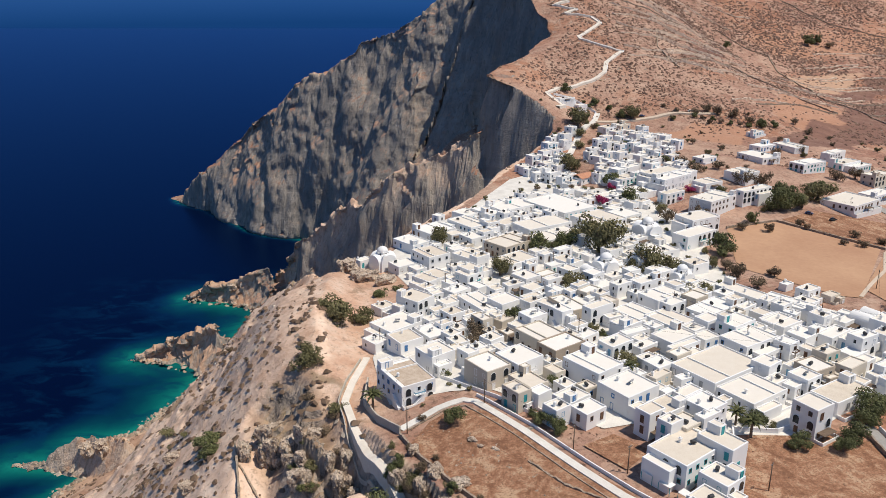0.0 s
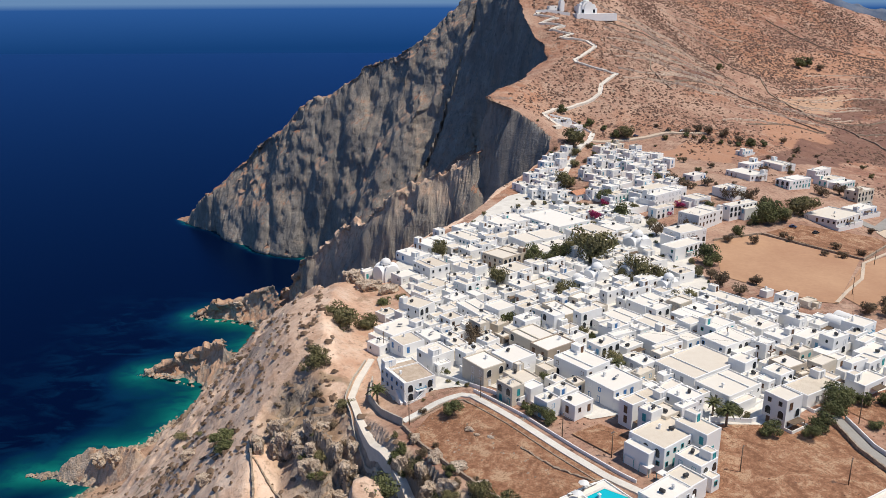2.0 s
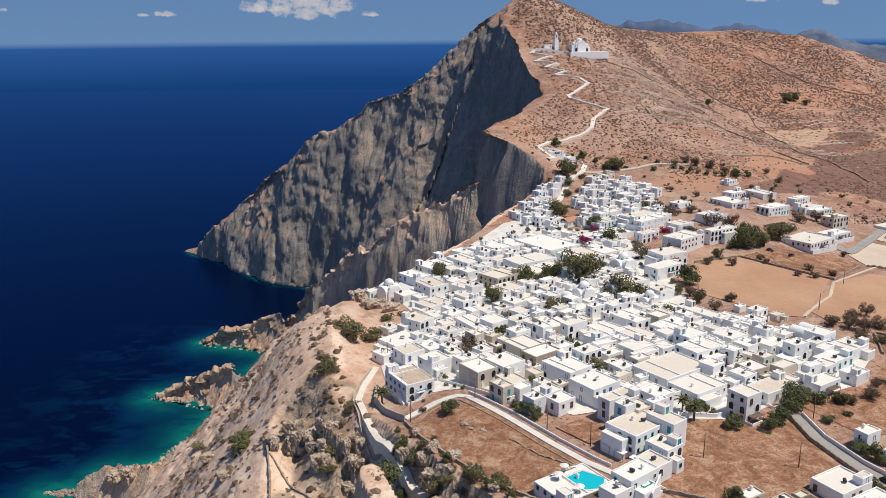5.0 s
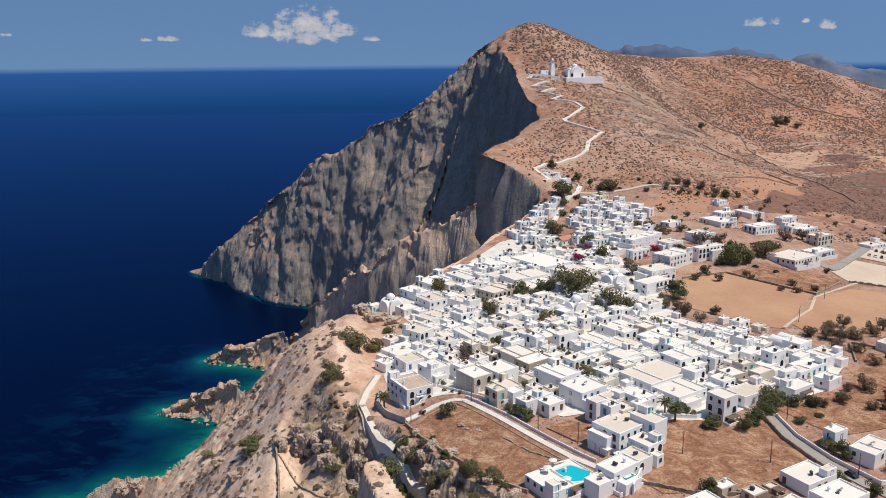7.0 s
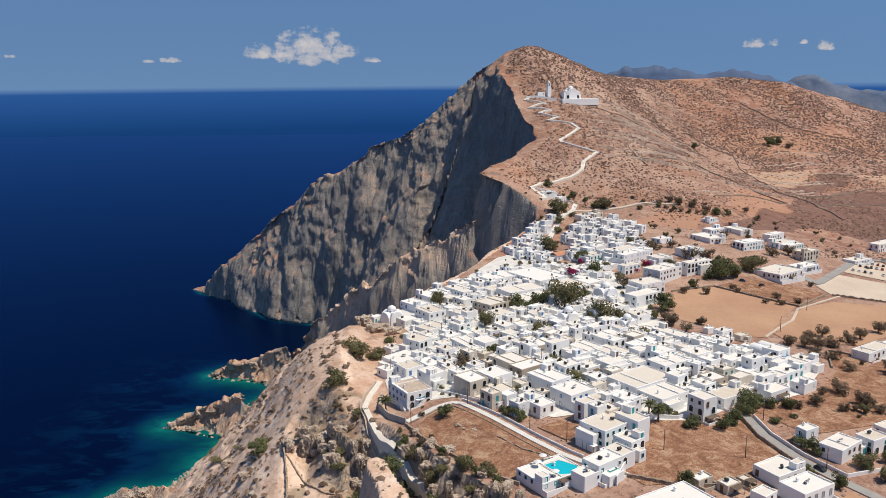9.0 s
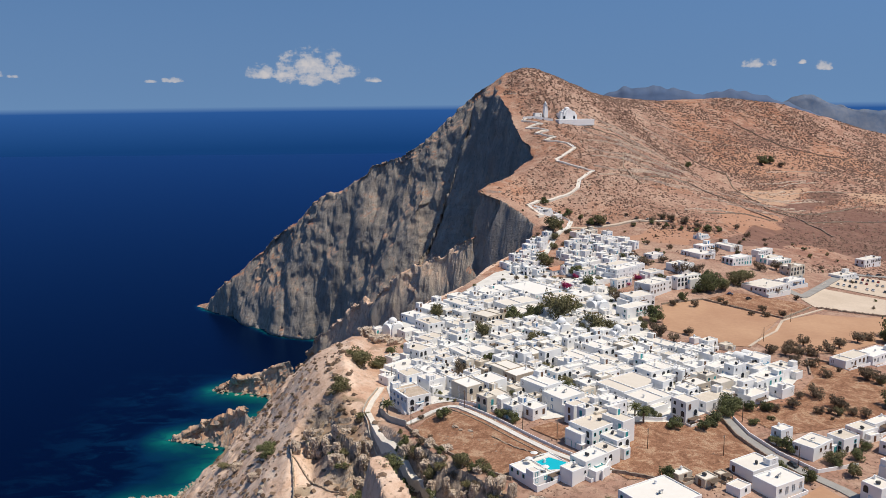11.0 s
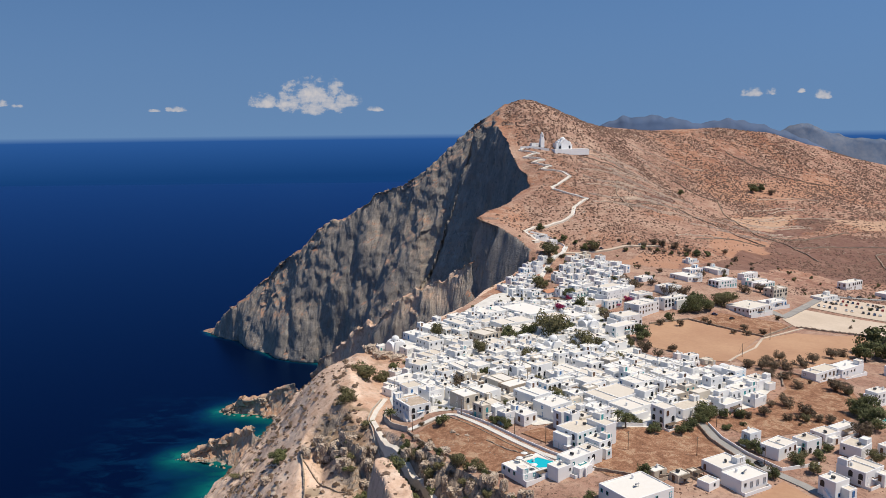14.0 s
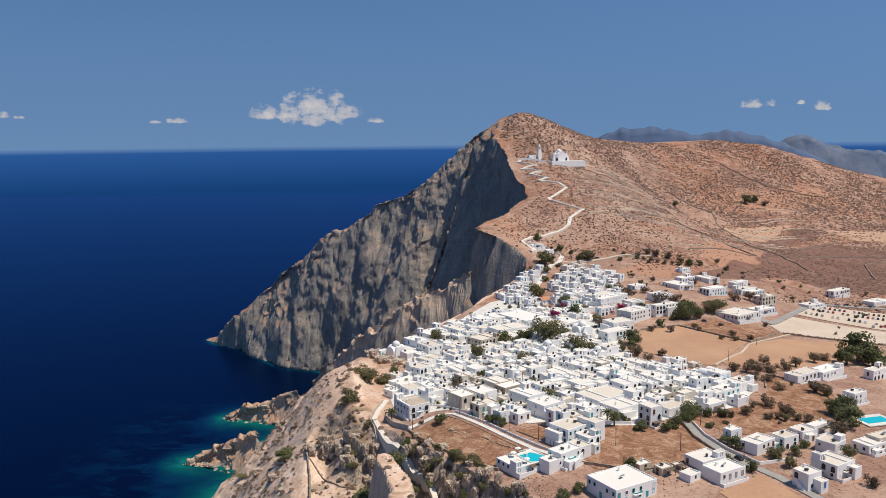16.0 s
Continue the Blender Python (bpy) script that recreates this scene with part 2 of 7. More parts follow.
    steep2 = k.ramp(k.math("ADD", up.outputs[2], k.math("MULTIPLY", k.math("SUBTRACT", n2, 0.5), 0.35)), (0.36, 1.0), (0.56, 0.0))
    steep = k.mix(k.attr("pale"), steep, steep2)
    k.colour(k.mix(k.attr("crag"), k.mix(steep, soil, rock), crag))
    crags = k.math("MULTIPLY", k.math("ADD", k.math("ADD", rf, hang), strata), k.math("ADD", k.math("MULTIPLY", steep, 1.5), 0.4))
    k.bump(k.math("ADD", k.math("ADD", crags, n3), k.math("MULTIPLY", n2, k.math("MULTIPLY", k.attr("pale"), 0.2))), 0.7, 0.8)
    return k.m


def make_sea():
    k = Mat("sea_water", 0.42)
    k.b.inputs["IOR"].default_value = 1.2
    k.b.inputs["Specular IOR Level"].default_value = 0.5
    k.b.inputs["Specular Tint"].default_value = (0.16, 0.55, 1.0, 1)
    shallow = k.attr("shallow")
    n = k.noise(0.02, 4, 0.6)
    s = k.math("ADD", shallow, k.math("MULTIPLY", k.math("SUBTRACT", n, 0.5), 0.35))
    c = k.ramp(s, (0.12, (0.0001, 0.0019, 0.015)), (0.30, (0.0004, 0.010, 0.036)), (0.50, (0.001, 0.036, 0.055)), (0.70, (0.002, 0.085, 0.082)), (0.92, (0.005, 0.16, 0.125)))
    # paler sand between weed beds further out
    bed = k.ramp(k.noise(0.028, 5, 0.6, (1, 1.7, 1), 0.8), (0.48, 0.0), (0.62, 1.0))
    c = k.mix(k.math("MULTIPLY", k.math("MULTIPLY", bed, k.attr("shoal")), 0.6), c, (0.0012, 0.022, 0.060))
    w = k.noise(0.35, 4, 0.6, (1, 1.6, 1))
    k.bump(w, 0.15, 0.3)
    deep, gloss, blend, fres = k.n("ShaderNodeBsdfDiffuse"), k.n("ShaderNodeBsdfGlossy"), k.n("ShaderNodeMixShader"), k.n("ShaderNodeFresnel")
    k.link(c, deep.inputs["Color"])
    gloss.inputs["Color"].default_value, gloss.inputs["Roughness"].default_value = (0.16, 0.48, 1.0, 1), 0.3
    fres.inputs["IOR"].default_value = 1.29
    k.link(k.math("MULTIPLY", fres.outputs[0], 0.63), blend.inputs[0])
    k.link(deep.outputs[0], blend.inputs[1])
    k.link(gloss.outputs[0], blend.inputs[2])
    out = [n for n in k.t.nodes if n.type == "OUTPUT_MATERIAL"][0]
    k.link(blend.outputs[0], out.inputs["Surface"])
    return k.m


GROUND, SEA = make_ground(), make_sea()

# ---- the land ----
# coast at sea level, from behind the camera round the headland to the far side
COAST = [(-430, -600), (-410, -100), (-380, 150), (-330, 330), (-262, 410), (-236, 455), (-262, 490), (-226, 508), (-204, 560), (-190, 600),
         (-184, 660), (-176, 700), (-172, 760), (-150, 850), (-130, 900), (-150, 945), (-218, 968), (-251, 989), (-331, 1087), (-385, 1124), (-400, 1150),
         (-330, 1215), (-150, 1200), (40, 1130), (130, 1200), (300, 1420), (620, 1560), (1100, 1600), (1700, 1500), (1700, -600)]
# the upper edge of the cliffs and slopes
RIM = [(75, -600, 185), (70, 40, 190), (58, 100, 196), (36, 122, 197), (18, 143, 197), (0, 166, 197), (-16, 190, 196), (-32, 214, 192), (-44, 270, 190), (-52, 322, 190), (-36, 345, 192), (-22, 368, 196), (6, 408, 198),
       (42, 494, 200), (60, 526, 204), (80, 562, 211), (84, 574, 219), (72, 588, 229), (54, 604, 238), (36, 620, 244), (60, 660, 250), (100, 720, 265), (85, 770, 296), (64, 850, 332), (72, 905, 352)]
RIDGE = [(80, 930, 360), (66, 935, 346), (45, 940, 332), (10, 950, 302), (-18, 956, 281), (-59, 968, 252), (-101, 987, 240), (-117, 995, 219), (-150, 1012, 203), (-180, 1027, 186),
         (-222, 1050, 146), (-260, 1068, 125), (-290, 1085, 96), (-321, 1098, 65), (-352, 1110, 41), (-374, 1122, 18)]
RIDGE_BACK = [(-365, 1135, 12), (-290, 1105, 90), (-164, 1045, 170), (-29, 980, 255), (60, 950, 340), (90, 942, 361), (116, 962, 356), (158, 1002, 346), (221, 1062, 331), (287, 1112, 325), (328, 1142, 322),
              (441, 1184, 326), (532, 1196, 316), (608, 1206, 296), (689, 1206, 271), (1100, 1250, 190), (1500, 1300, 150), (1500, -600, 170)]
# heights on the land between
SPOTS = [(200, 0, 196), (56, 127, 199), (-4, 192, 198), (42, 183, 200), (158, 170, 198), (190, 269, 200), (139, 371, 199), (238, 400, 193),
         (173, 459, 208), (268, 474, 197), (366, 579, 189), (110, 600, 216), (138, 688, 253), (190, 640, 228), (130, 800, 303), (200, 800, 280), (82, 920, 360),
         (307, 882, 242), (116, 960, 356), (221, 1058, 331), (328, 1138, 322), (532, 1188, 316), (689, 1198, 270), (510, 1109, 280), (900, 1000, 190), (500, 800, 205), (700, 600, 185), (1000, 300, 180)]


def segments(p, q, line, closed=False):
    """Distance of the points (p, q) from a polyline, and the height interpolated at the nearest place."""
    best, high = np.full(p.shape, 1e9), np.zeros(p.shape)
    pts = list(line) + ([line[0]] if closed else [])
    for a, b in zip(pts, pts[1:]):
        dx, dy = b[0] - a[0], b[1] - a[1]
        u = np.clip(((p - a[0]) * dx + (q - a[1]) * dy) / (dx * dx + dy * dy + 1e-9), 0, 1)
        d = np.hypot(p - a[0] - u * dx, q - a[1] - u * dy)
        near = d < best
        best = np.where(near, d, best)
        if len(a) > 2:
            high = np.where(near, a[2] + u * (b[2] - a[2]), high)
    return best, high


def inside(p, q, poly):
    hit = np.zeros(p.shape, bool)
    for a, b in zip(poly, poly[1:] + poly[:1]):
        cross = (a[1] > q) != (b[1] > q)
        with np.errstate(divide="ignore", invalid="ignore"):
            xx = a[0] + (q - a[1]) / (b[1] - a[1] + 1e-12) * (b[0] - a[0])
        hit ^= cross & (p < xx)
    return hit


def thin_plate(spots):
    s = np.array(spots, float)
    def u(r2):
        return np.where(r2 > 0, r2 * np.log(r2 + 1e-9), 0)
    n = len(s)
    xy = s[:, :2] / 100
    k = u(((xy[:, None] - xy[None]) ** 2).sum(2)) + np.eye(n) * 0.002
    pm = np.c_[np.ones(n), xy]
    a = np.block([[k, pm], [pm.T, np.zeros((3, 3))]])
    w = np.linalg.solve(a, np.r_[s[:, 2], 0, 0, 0])
    def f(p, q):
        out = w[n] + w[n + 1] * p / 100 + w[n + 2] * q / 100
        for i in range(n):
            out = out + w[i] * u((p / 100 - xy[i, 0]) ** 2 + (q / 100 - xy[i, 1]) ** 2)
        return out
    return f


def lattice(p, q, size, seed):
    """Smooth value noise in [-1, 1]."""
    g = np.random.RandomState(seed).rand(256, 256) * 2 - 1
    a, b = p / size + 1000, q / size + 1000
    i, j = np.floor(a).astype(int), np.floor(b).astype(int)
    u, v = a - i, b - j
    u, v = u * u * (3 - 2 * u), v * v * (3 - 2 * v)
    i, j, i1, j1 = i % 256, j % 256, (i + 1) % 256, (j + 1) % 256
    return (g[i, j] * (1 - u) + g[i1, j] * u) * (1 - v) + (g[i, j1] * (1 - u) + g[i1, j1] * u) * v


def fractal(p, q, size, seed, octaves=4, gain=0.5):
    out, amp = 0, 1.0
    for o in range(octaves):
        out = out + amp * lattice(p, q, size / 2 ** o, seed + o)
        amp *= gain
    return out


RIM_ALL = RIM + RIDGE + RIDGE_BACK
land_top = thin_plate(SPOTS + [r for r in RIM_ALL[::2] if r[1] > -100])
# rock ribs that run out to sea: a crest line, and the slope of its flanks
RIBS = [([(34, 618, 232), (25, 612, 206), (8, 620, 191), (-23, 630, 176), (-50, 645, 157), (-72, 660, 138), (-91, 680, 118), (-133, 720, 80), (-165, 770, 30)], 3.4),
        ([(-46, 325, 191), (-62, 355, 183), (-76, 380, 171), (-95, 405, 153), (-112, 430, 125), (-126, 450, 101), (-142, 462, 80), (-168, 488, 47), (-205, 515, 10)], 0.9),
        ([(-175, 745, 40), (-210, 752, 26), (-240, 756, 18), (-266, 760, 4)], 1.5),
        ([(-185, 612, 42), (-215, 622, 28), (-245, 625, 16), (-268, 626, 3)], 1.6),
        ([(-205, 445, 36), (-235, 462, 26), (-262, 466, 16), (-270, 466, 5), (-291, 467, 3)], 2.2)]

GULLY = [(-52, 226), (-44, 208), (-38, 196), (-27, 184), (-16, 170), (-6, 158), (6, 146), (20, 134), (36, 122), (52, 112)]
FIN = [(-20, 164), (-15, 148), (-11, 122)]
CRAG_LINE = [(-62, 216), (-50, 208), (-42, 204), (-34, 197), (-27, 191), (-20, 183)]


def height(p, q):
    p, q = np.asarray(p, float), np.asarray(q, float)
    warp = 3.0 + 4.0 * np.clip((q - 560) / 80, 0, 1)
    wx, wy = p + warp * fractal(p, q, 45, 3), q + warp * fractal(p, q, 45, 13)
    dc, _ = segments(wx, wy, COAST)
    dr, zr = segments(wx, wy, RIM_ALL)
    on_land, on_top = inside(wx, wy, COAST), inside(wx, wy, [r[:2] for r in RIM_ALL])
    f = dc / (dc + dr + 1e-6)
    crag = fractal(p, q, 60, 21, 2, 0.5)
    far = np.clip((q - 640) / 150, 0, 1)
    rib = fractal((p - q) * 0.7, f * 120, 48, 151, 2, 0.5) * far + 0.35 * (1 - far) * crag
    f2 = np.clip(f + (0.035 * crag * far + 0.055 * rib) * f * (1 - f) * 4, 0, 1)
    slope = far * (1.25 * f2 - 0.25 * f2 ** 2) ** 0.9 + (1 - far) * np.interp(f2, (0, 0.10, 0.35, 0.60, 0.80, 1), (0, 0.07, 0.25, 0.50, 0.76, 1))
    sheer = np.clip((q - 340) / 60, 0, 1) * np.clip((900 - q) / 60, 0, 1)
    drop = np.where(f2 > 0.86, 0.50 + 0.50 * np.clip((f2 - 0.88) / 0.11, 0, 1), 0.50 * f2 / 0.88)
    side = zr * (slope * (1 - sheer) + drop * sheer)
    # the scarp below the plots
    side = side - 9 * np.clip((dr - 1.5) / 5, 0, 1) * np.clip((208 - q) / 12, 0, 1) * np.clip((p + 34) / 10, 0, 1) * np.clip((q - 60) / 40, 0, 1)
    # gully rocks and ledges on the near slope
    near = np.clip((600 - q) / 80, 0, 1) * np.clip(f * 6, 0, 1) * np.clip((1 - f) * 8, 0, 1)
    ledge = fractal(p + 0.5 * q, q * 0.6, 26, 81, 3, 0.5)
    step = np.floor(ledge * 4) + np.clip((ledge * 4) % 1 * 3.5 - 2.5, 0, 1)
    side = side + near * (1.3 * fractal(p, q, 34, 91, 3, 0.5) + 0.55 * step + 0.55 * np.abs(fractal(p, q, 7, 95, 3, 0.6)))
    # the craggy gully below the footpath and the plots
    gd, _ = segments(p + 3 * lattice(p, q, 18, 171), q + 3 * lattice(p, q, 18, 172), GULLY)
    craggy = np.clip(1.5 - gd / 9, 0, 1) * np.clip(f * 6, 0, 1)
    block = fractal(p, q, 13, 181, 3, 0.55)
    block = np.floor(block * 3) / 3 + np.clip((block * 3) % 1 * 4 - 3, 0, 1) / 3
    side = side + craggy * (5.5 * block - 1.5 + 0.7 * fractal(p, q, 4, 191, 2))
    cd, _ = segments(p, q, CRAG_LINE)
    below = q < np.interp(p, [c[0] for c in CRAG_LINE], [c[1] for c in CRAG_LINE]) + 3.5 * lattice(p, q, 7, 176) + 1.5 * lattice(p, q, 2.6, 177)
    side = side - below * 8.5 * np.clip(cd / 2.0, 0, 1) * np.clip((36 - cd) / 26, 0, 1) * np.clip((p + 62) / 10, 0, 1) * np.clip((-20 - p) / 5, 0, 1)
    # the flat-topped rock fin beside the footpath
    fd, _ = segments(p + 1.5 * lattice(p, q, 9, 173), q + 1.5 * lattice(p, q, 9, 174), FIN)
    side = np.maximum(side, 195 + 0.6 * fractal(p, q, 6, 175, 3) - 5.0 * np.maximum(fd - 4.0, 0))
    top = land_top(p, q)
    k = np.clip(dr / 22, 0, 1)
    top = zr * (1 - k) + top * k
    rough = np.clip((q - 520) / 120, 0, 1) * np.clip(dr / 25, 0, 1)
    top = top + fractal(p, q, 22, 31, 3) * 1.2 * rough
    h = np.where(on_top, top, side)
    # the bare knoll on the seaward edge
    knoll = 11 * np.exp(-((p + 68 + (q - 262) * 0.12) ** 2 / 800 + (q - 250) ** 2 / 4500)) + 10 * np.exp(-((p + 66 + (q - 300) * 0.30) ** 2 / 800 + (q - 305) ** 2 / 3600))
    h = h + knoll * np.clip((-20 - p) / 22, 0, 1)
    # broken crest of the headland
    crest, _ = segments(p, q, RIDGE)
    h = h + np.clip(1.4 - crest / 14, 0, 1) * np.clip((60 - p) / 30, 0, 1) * (4.0 * fractal(p, q, 18, 197, 4, 0.65) - 1.0)
    h = np.where(on_land, h, -np.minimum(dc * 0.4, 14))
    for n, (line, fall) in enumerate(RIBS):
        d, z = segments(wx, wy, line)
        if n == 0:
            d = 0.2 * np.minimum(d, 6) + np.maximum(d - 6, 0)
        h = np.maximum(h, z - d * fall + (4.5 if n == 0 else 2.5) * fractal(p, q, 14, 41, 4, 0.6))
    return h


def spaced(lo, a, b, hi, fine, coarse):
    """Grid lines, close together between a and b."""
    left, right, x, s = [], [], a, fine
    while x > lo:
        s = min(s * 1.15, coarse)
        x -= s
        left.append(x)
    x, s = b, fine
    while x < hi:
        s = min(s * 1.15, coarse)
        x += s
        right.append(x)
    return np.array(left[::-1] + list(np.arange(a, b + 1e-6, fine)) + right)


def sheet(name, xs, ys, h, mat, nudge=0.0):
    P, Q = np.meshgrid(xs, ys)
    Z = h(P, Q)
    if nudge:
        # crags: push the steep parts about sideways
        gy, gx = np.gradient(Z, ys, xs)
        st = np.clip(np.hypot(gx, gy) - 0.7, 0, 1.2) * np.where(Q < 600, 0.08, 1.0)
        jit = np.random.RandomState(77).uniform(-1, 1, P.shape) * st * 0.12
        along = (P - Q) * 0.7
        push = nudge * st * (0.95 * fractal(along + 0.45 * Z, Z * 0.5, 74, 51, 3, 0.5) + 0.30 * fractal(along + 0.5 * Z, Z * 0.9 - 0.5 * along, 21, 61, 5, 0.66)) + jit
        gl = np.hypot(gx, gy) + 1e-6
        P, Q = P - push * gx / gl, Q - push * gy / gl
    co = np.stack([P, Q, Z], -1).reshape(-1, 3)
    nx, ny = len(xs), len(ys)
    i = np.arange(nx * ny).reshape(ny, nx)
    faces = np.stack([i[:-1, :-1], i[:-1, 1:], i[1:, 1:], i[1:, :-1]], -1).reshape(-1, 4)
    me = bpy.data.meshes.new(name)
    me.vertices.add(len(co))
    me.vertices.foreach_set("co", co.ravel())
    me.loops.add(faces.size)
    me.loops.foreach_set("vertex_index", faces.ravel())
    me.polygons.add(len(faces))
    me.polygons.foreach_set("loop_start", np.arange(0, faces.size, 4))
    smooth = np.ones(len(faces), bool)
    if nudge:
        fz = co[faces][:, :, 2]
        smooth = ((fz.max(1) - fz.min(1)) < 1.6) | (co[faces][:, 0, 1] > 620)
    me.polygons.foreach_set("use_smooth", smooth)
    me.update()
    me.validate()
    me.materials.append(mat)
    return new(name, me)


ground = tagged(sheet("ground", np.unique(np.r_[spaced(-460, -400, 300, 1650, 2.0, 22), np.arange(-400, 90, 1.0), np.arange(300, 600, 4.0)]), np.unique(np.r_[spaced(-560, 100, 1150, 1650, 2.0, 22), np.arange(130, 330, 1.0), np.arange(640, 1146, 1.0)]), height, GROUND, 6.0),
                "dry brown island hillside with grey sea cliffs and scrub", "ground", kind="structure")


gco = np.empty(len(ground.data.vertices) * 3)
ground.data.vertices.foreach_get("co", gco)
gco = gco.reshape(-1, 3)
# pale limestone and dust on the seaward slope below the village
pale = np.maximum(np.clip((585 - gco[:, 1]) / 50, 0, 1), np.clip((-80 - gco[:, 0]) / 30, 0, 1) * (gco[:, 1] < 830)) * ~inside(gco[:, 0], gco[:, 1], [r[:2] for r in RIM_ALL])
crest, _ = segments(gco[:, 0], gco[:, 1], [q[:2] for q in RIBS[0][0]])
pale = np.maximum(pale * (1 - np.clip((gco[:, 1] - 520) / 40, 0, 1) * (gco[:, 0] > -190)), np.clip(1.5 - crest / 6, 0, 0.8) * (gco[:, 0] < 20))
gd, _ = segments(gco[:, 0], gco[:, 1], GULLY)
fd, _ = segments(gco[:, 0], gco[:, 1], FIN)
ca = ground.data.attributes.new("crag", "FLOAT", "POINT")
ca.data.foreach_set("value", np.clip(1.7 - gd / 8, 0, 1) * np.clip((fd - 3.5) / 2, 0, 1) * ~inside(gco[:, 0], gco[:, 1], [r[:2] for r in RIM_ALL]))
ea = ground.data.attributes.new("red_earth", "FLOAT", "POINT")
east = np.clip((gco[:, 0] - 170 - 0.25 * (gco[:, 1] - 600)) / 140, 0, 1) * np.clip((gco[:, 1] - 480) / 80, 0, 1)
ea.data.foreach_set("value", east)
pa = ground.data.attributes.new("pale", "FLOAT", "POINT")
shelf = np.clip((-14 - gco[:, 0]) / 8, 0, 1) * np.clip((350 - gco[:, 1]) / 15, 0, 1) * np.clip((gco[:, 1] - 175) / 15, 0, 1)
pa.data.foreach_set("value", np.maximum(pale.astype(float), 0.6 * shelf))
# old fields on the valley side: dark fallow, rust-red and tan earth, with frayed edges
FIELDS = {"fallow": [[(370, 761), (410, 800), (464, 862), (480, 840), (440, 790), (359, 723)], [(381, 736), (448, 771), (540, 740), (520, 640), (440, 560), (353, 570), (300, 600), (330, 660)], [(220, 741), (268, 808), (262, 762), (212, 711)],
                     [(228, 560), (262, 590), (300, 640), (330, 620), (290, 560), (250, 545)]],
          "rust": [[(291, 706), (341, 695), (330, 640), (311, 616), (275, 575), (258, 628)], [(330, 930), (420, 990), (560, 1040), (600, 1000), (480, 940), (380, 900)], [(150, 560), (185, 590), (230, 580), (200, 540)]],
          "tan": [[(349, 826), (457, 873), (413, 817), (358, 748), (330, 770)], [(480, 850), (560, 860), (600, 800), (500, 790)]]}
for field, polys in FIELDS.items():
    fx, fy = gco[:, 0] + 5 * fractal(gco[:, 0], gco[:, 1], 30, 201, 3), gco[:, 1] + 7 * fractal(gco[:, 0], gco[:, 1], 30, 211, 3)
    mask = np.zeros(len(gco), bool)
    for poly in polys:
        mask |= inside(fx, fy, poly)
    fa = ground.data.attributes.new(field, "FLOAT", "POINT")
    fa.data.foreach_set("value", mask.astype(float))


GX, GY = np.arange(-320, 741, 2.0), np.arange(-80, 1281, 2.0)
GRID = height(*np.meshgrid(GX, GY))


def land(p, q):
    """Height of the land, read quickly from a 2 m grid."""
    p, q = np.asarray(p, float), np.asarray(q, float)
    a, b = np.clip((p - GX[0]) / 2, 0, len(GX) - 1.001), np.clip((q - GY[0]) / 2, 0, len(GY) - 1.001)
    i, j = a.astype(int), b.astype(int)
    u, v = a - i, b - j
    return (GRID[j, i] * (1 - u) + GRID[j, i + 1] * u) * (1 - v) + (GRID[j + 1, i] * (1 - u) + GRID[j + 1, i + 1] * u) * v


def ground_z(x, y):
    return float(land(x, y))


sx, sy = spaced(-4900, -560, -80, 4900, 8, 180), spaced(-1500, 330, 1180, 4950, 8, 180)
sea = tagged(sheet("sea", sx, sy, lambda p, q: p * 0, SEA), "deep blue sea, turquoise over the shallows", "sea", kind="structure")
P, Q = np.meshgrid(sx, sy)
d, _ = segments(P, Q, COAST)
for line, fall in RIBS:
    d2, _ = segments(P, Q, line)
    d = np.minimum(d, d2)
reach = (23 + 16 * fractal(P, Q, 80, 71, 4) + 52 * np.exp(-((P + 215) ** 2 / 5000 + (Q - 670) ** 2 / 14000))) * (1 - np.clip((Q - 800) / 90, 0, 0.86))
at = sea.data.attributes.new("shallow", "FLOAT", "POINT")
at.data.foreach_set("value", np.exp(-d / np.maximum(reach, 6)).ravel())
at = sea.data.attributes.new("shoal", "FLOAT", "POINT")
at.data.foreach_set("value", (np.clip(1.35 - d / 110, 0, 1) * np.clip((860 - Q) / 120, 0, 1)).ravel())


# ---- building helpers ----
def mesh_of(name, verts, faces, *mats):
    me = bpy.data.meshes.new(name)
    me.from_pydata([tuple(v) for v in verts], [], [tuple(f) for f in faces])
    for m in mats:
        me.materials.append(m)
    me.update()
    return me


def boxes(name, mat, *rows):
    """One mesh of boxes, each given by its centre and size."""
    v, f = [], []
    for cx, cy, cz, sx, sy, sz in rows:
        n = len(v)
        v += [(cx + i * sx / 2, cy + j * sy / 2, cz + k * sz / 2) for i, j, k in
              ((-1, -1, -1), (1, -1, -1), (1, 1, -1), (-1, 1, -1), (-1, -1, 1), (1, -1, 1), (1, 1, 1), (-1, 1, 1))]
        f += [[n + i for i in q] for q in ((0, 3, 2, 1), (4, 5, 6, 7), (0, 1, 5, 4), (1, 2, 6, 5), (2, 3, 7, 6), (3, 0, 4, 7))]
    return mesh_of(name, v, f, mat)


def prism(name, mat, outline, y0, y1):
    """An outline in x and z, drawn out from y0 to y1."""
    n = len(outline)
    v = [(x, y0, z) for x, z in outline] + [(x, y1, z) for x, z in outline]
    f = [tuple(range(n)), tuple(range(2 * n - 1, n - 1, -1))] + [(i, i + n, (i + 1) % n + n, (i + 1) % n) for i in range(n)]
    return mesh_of(name, v, f, mat)


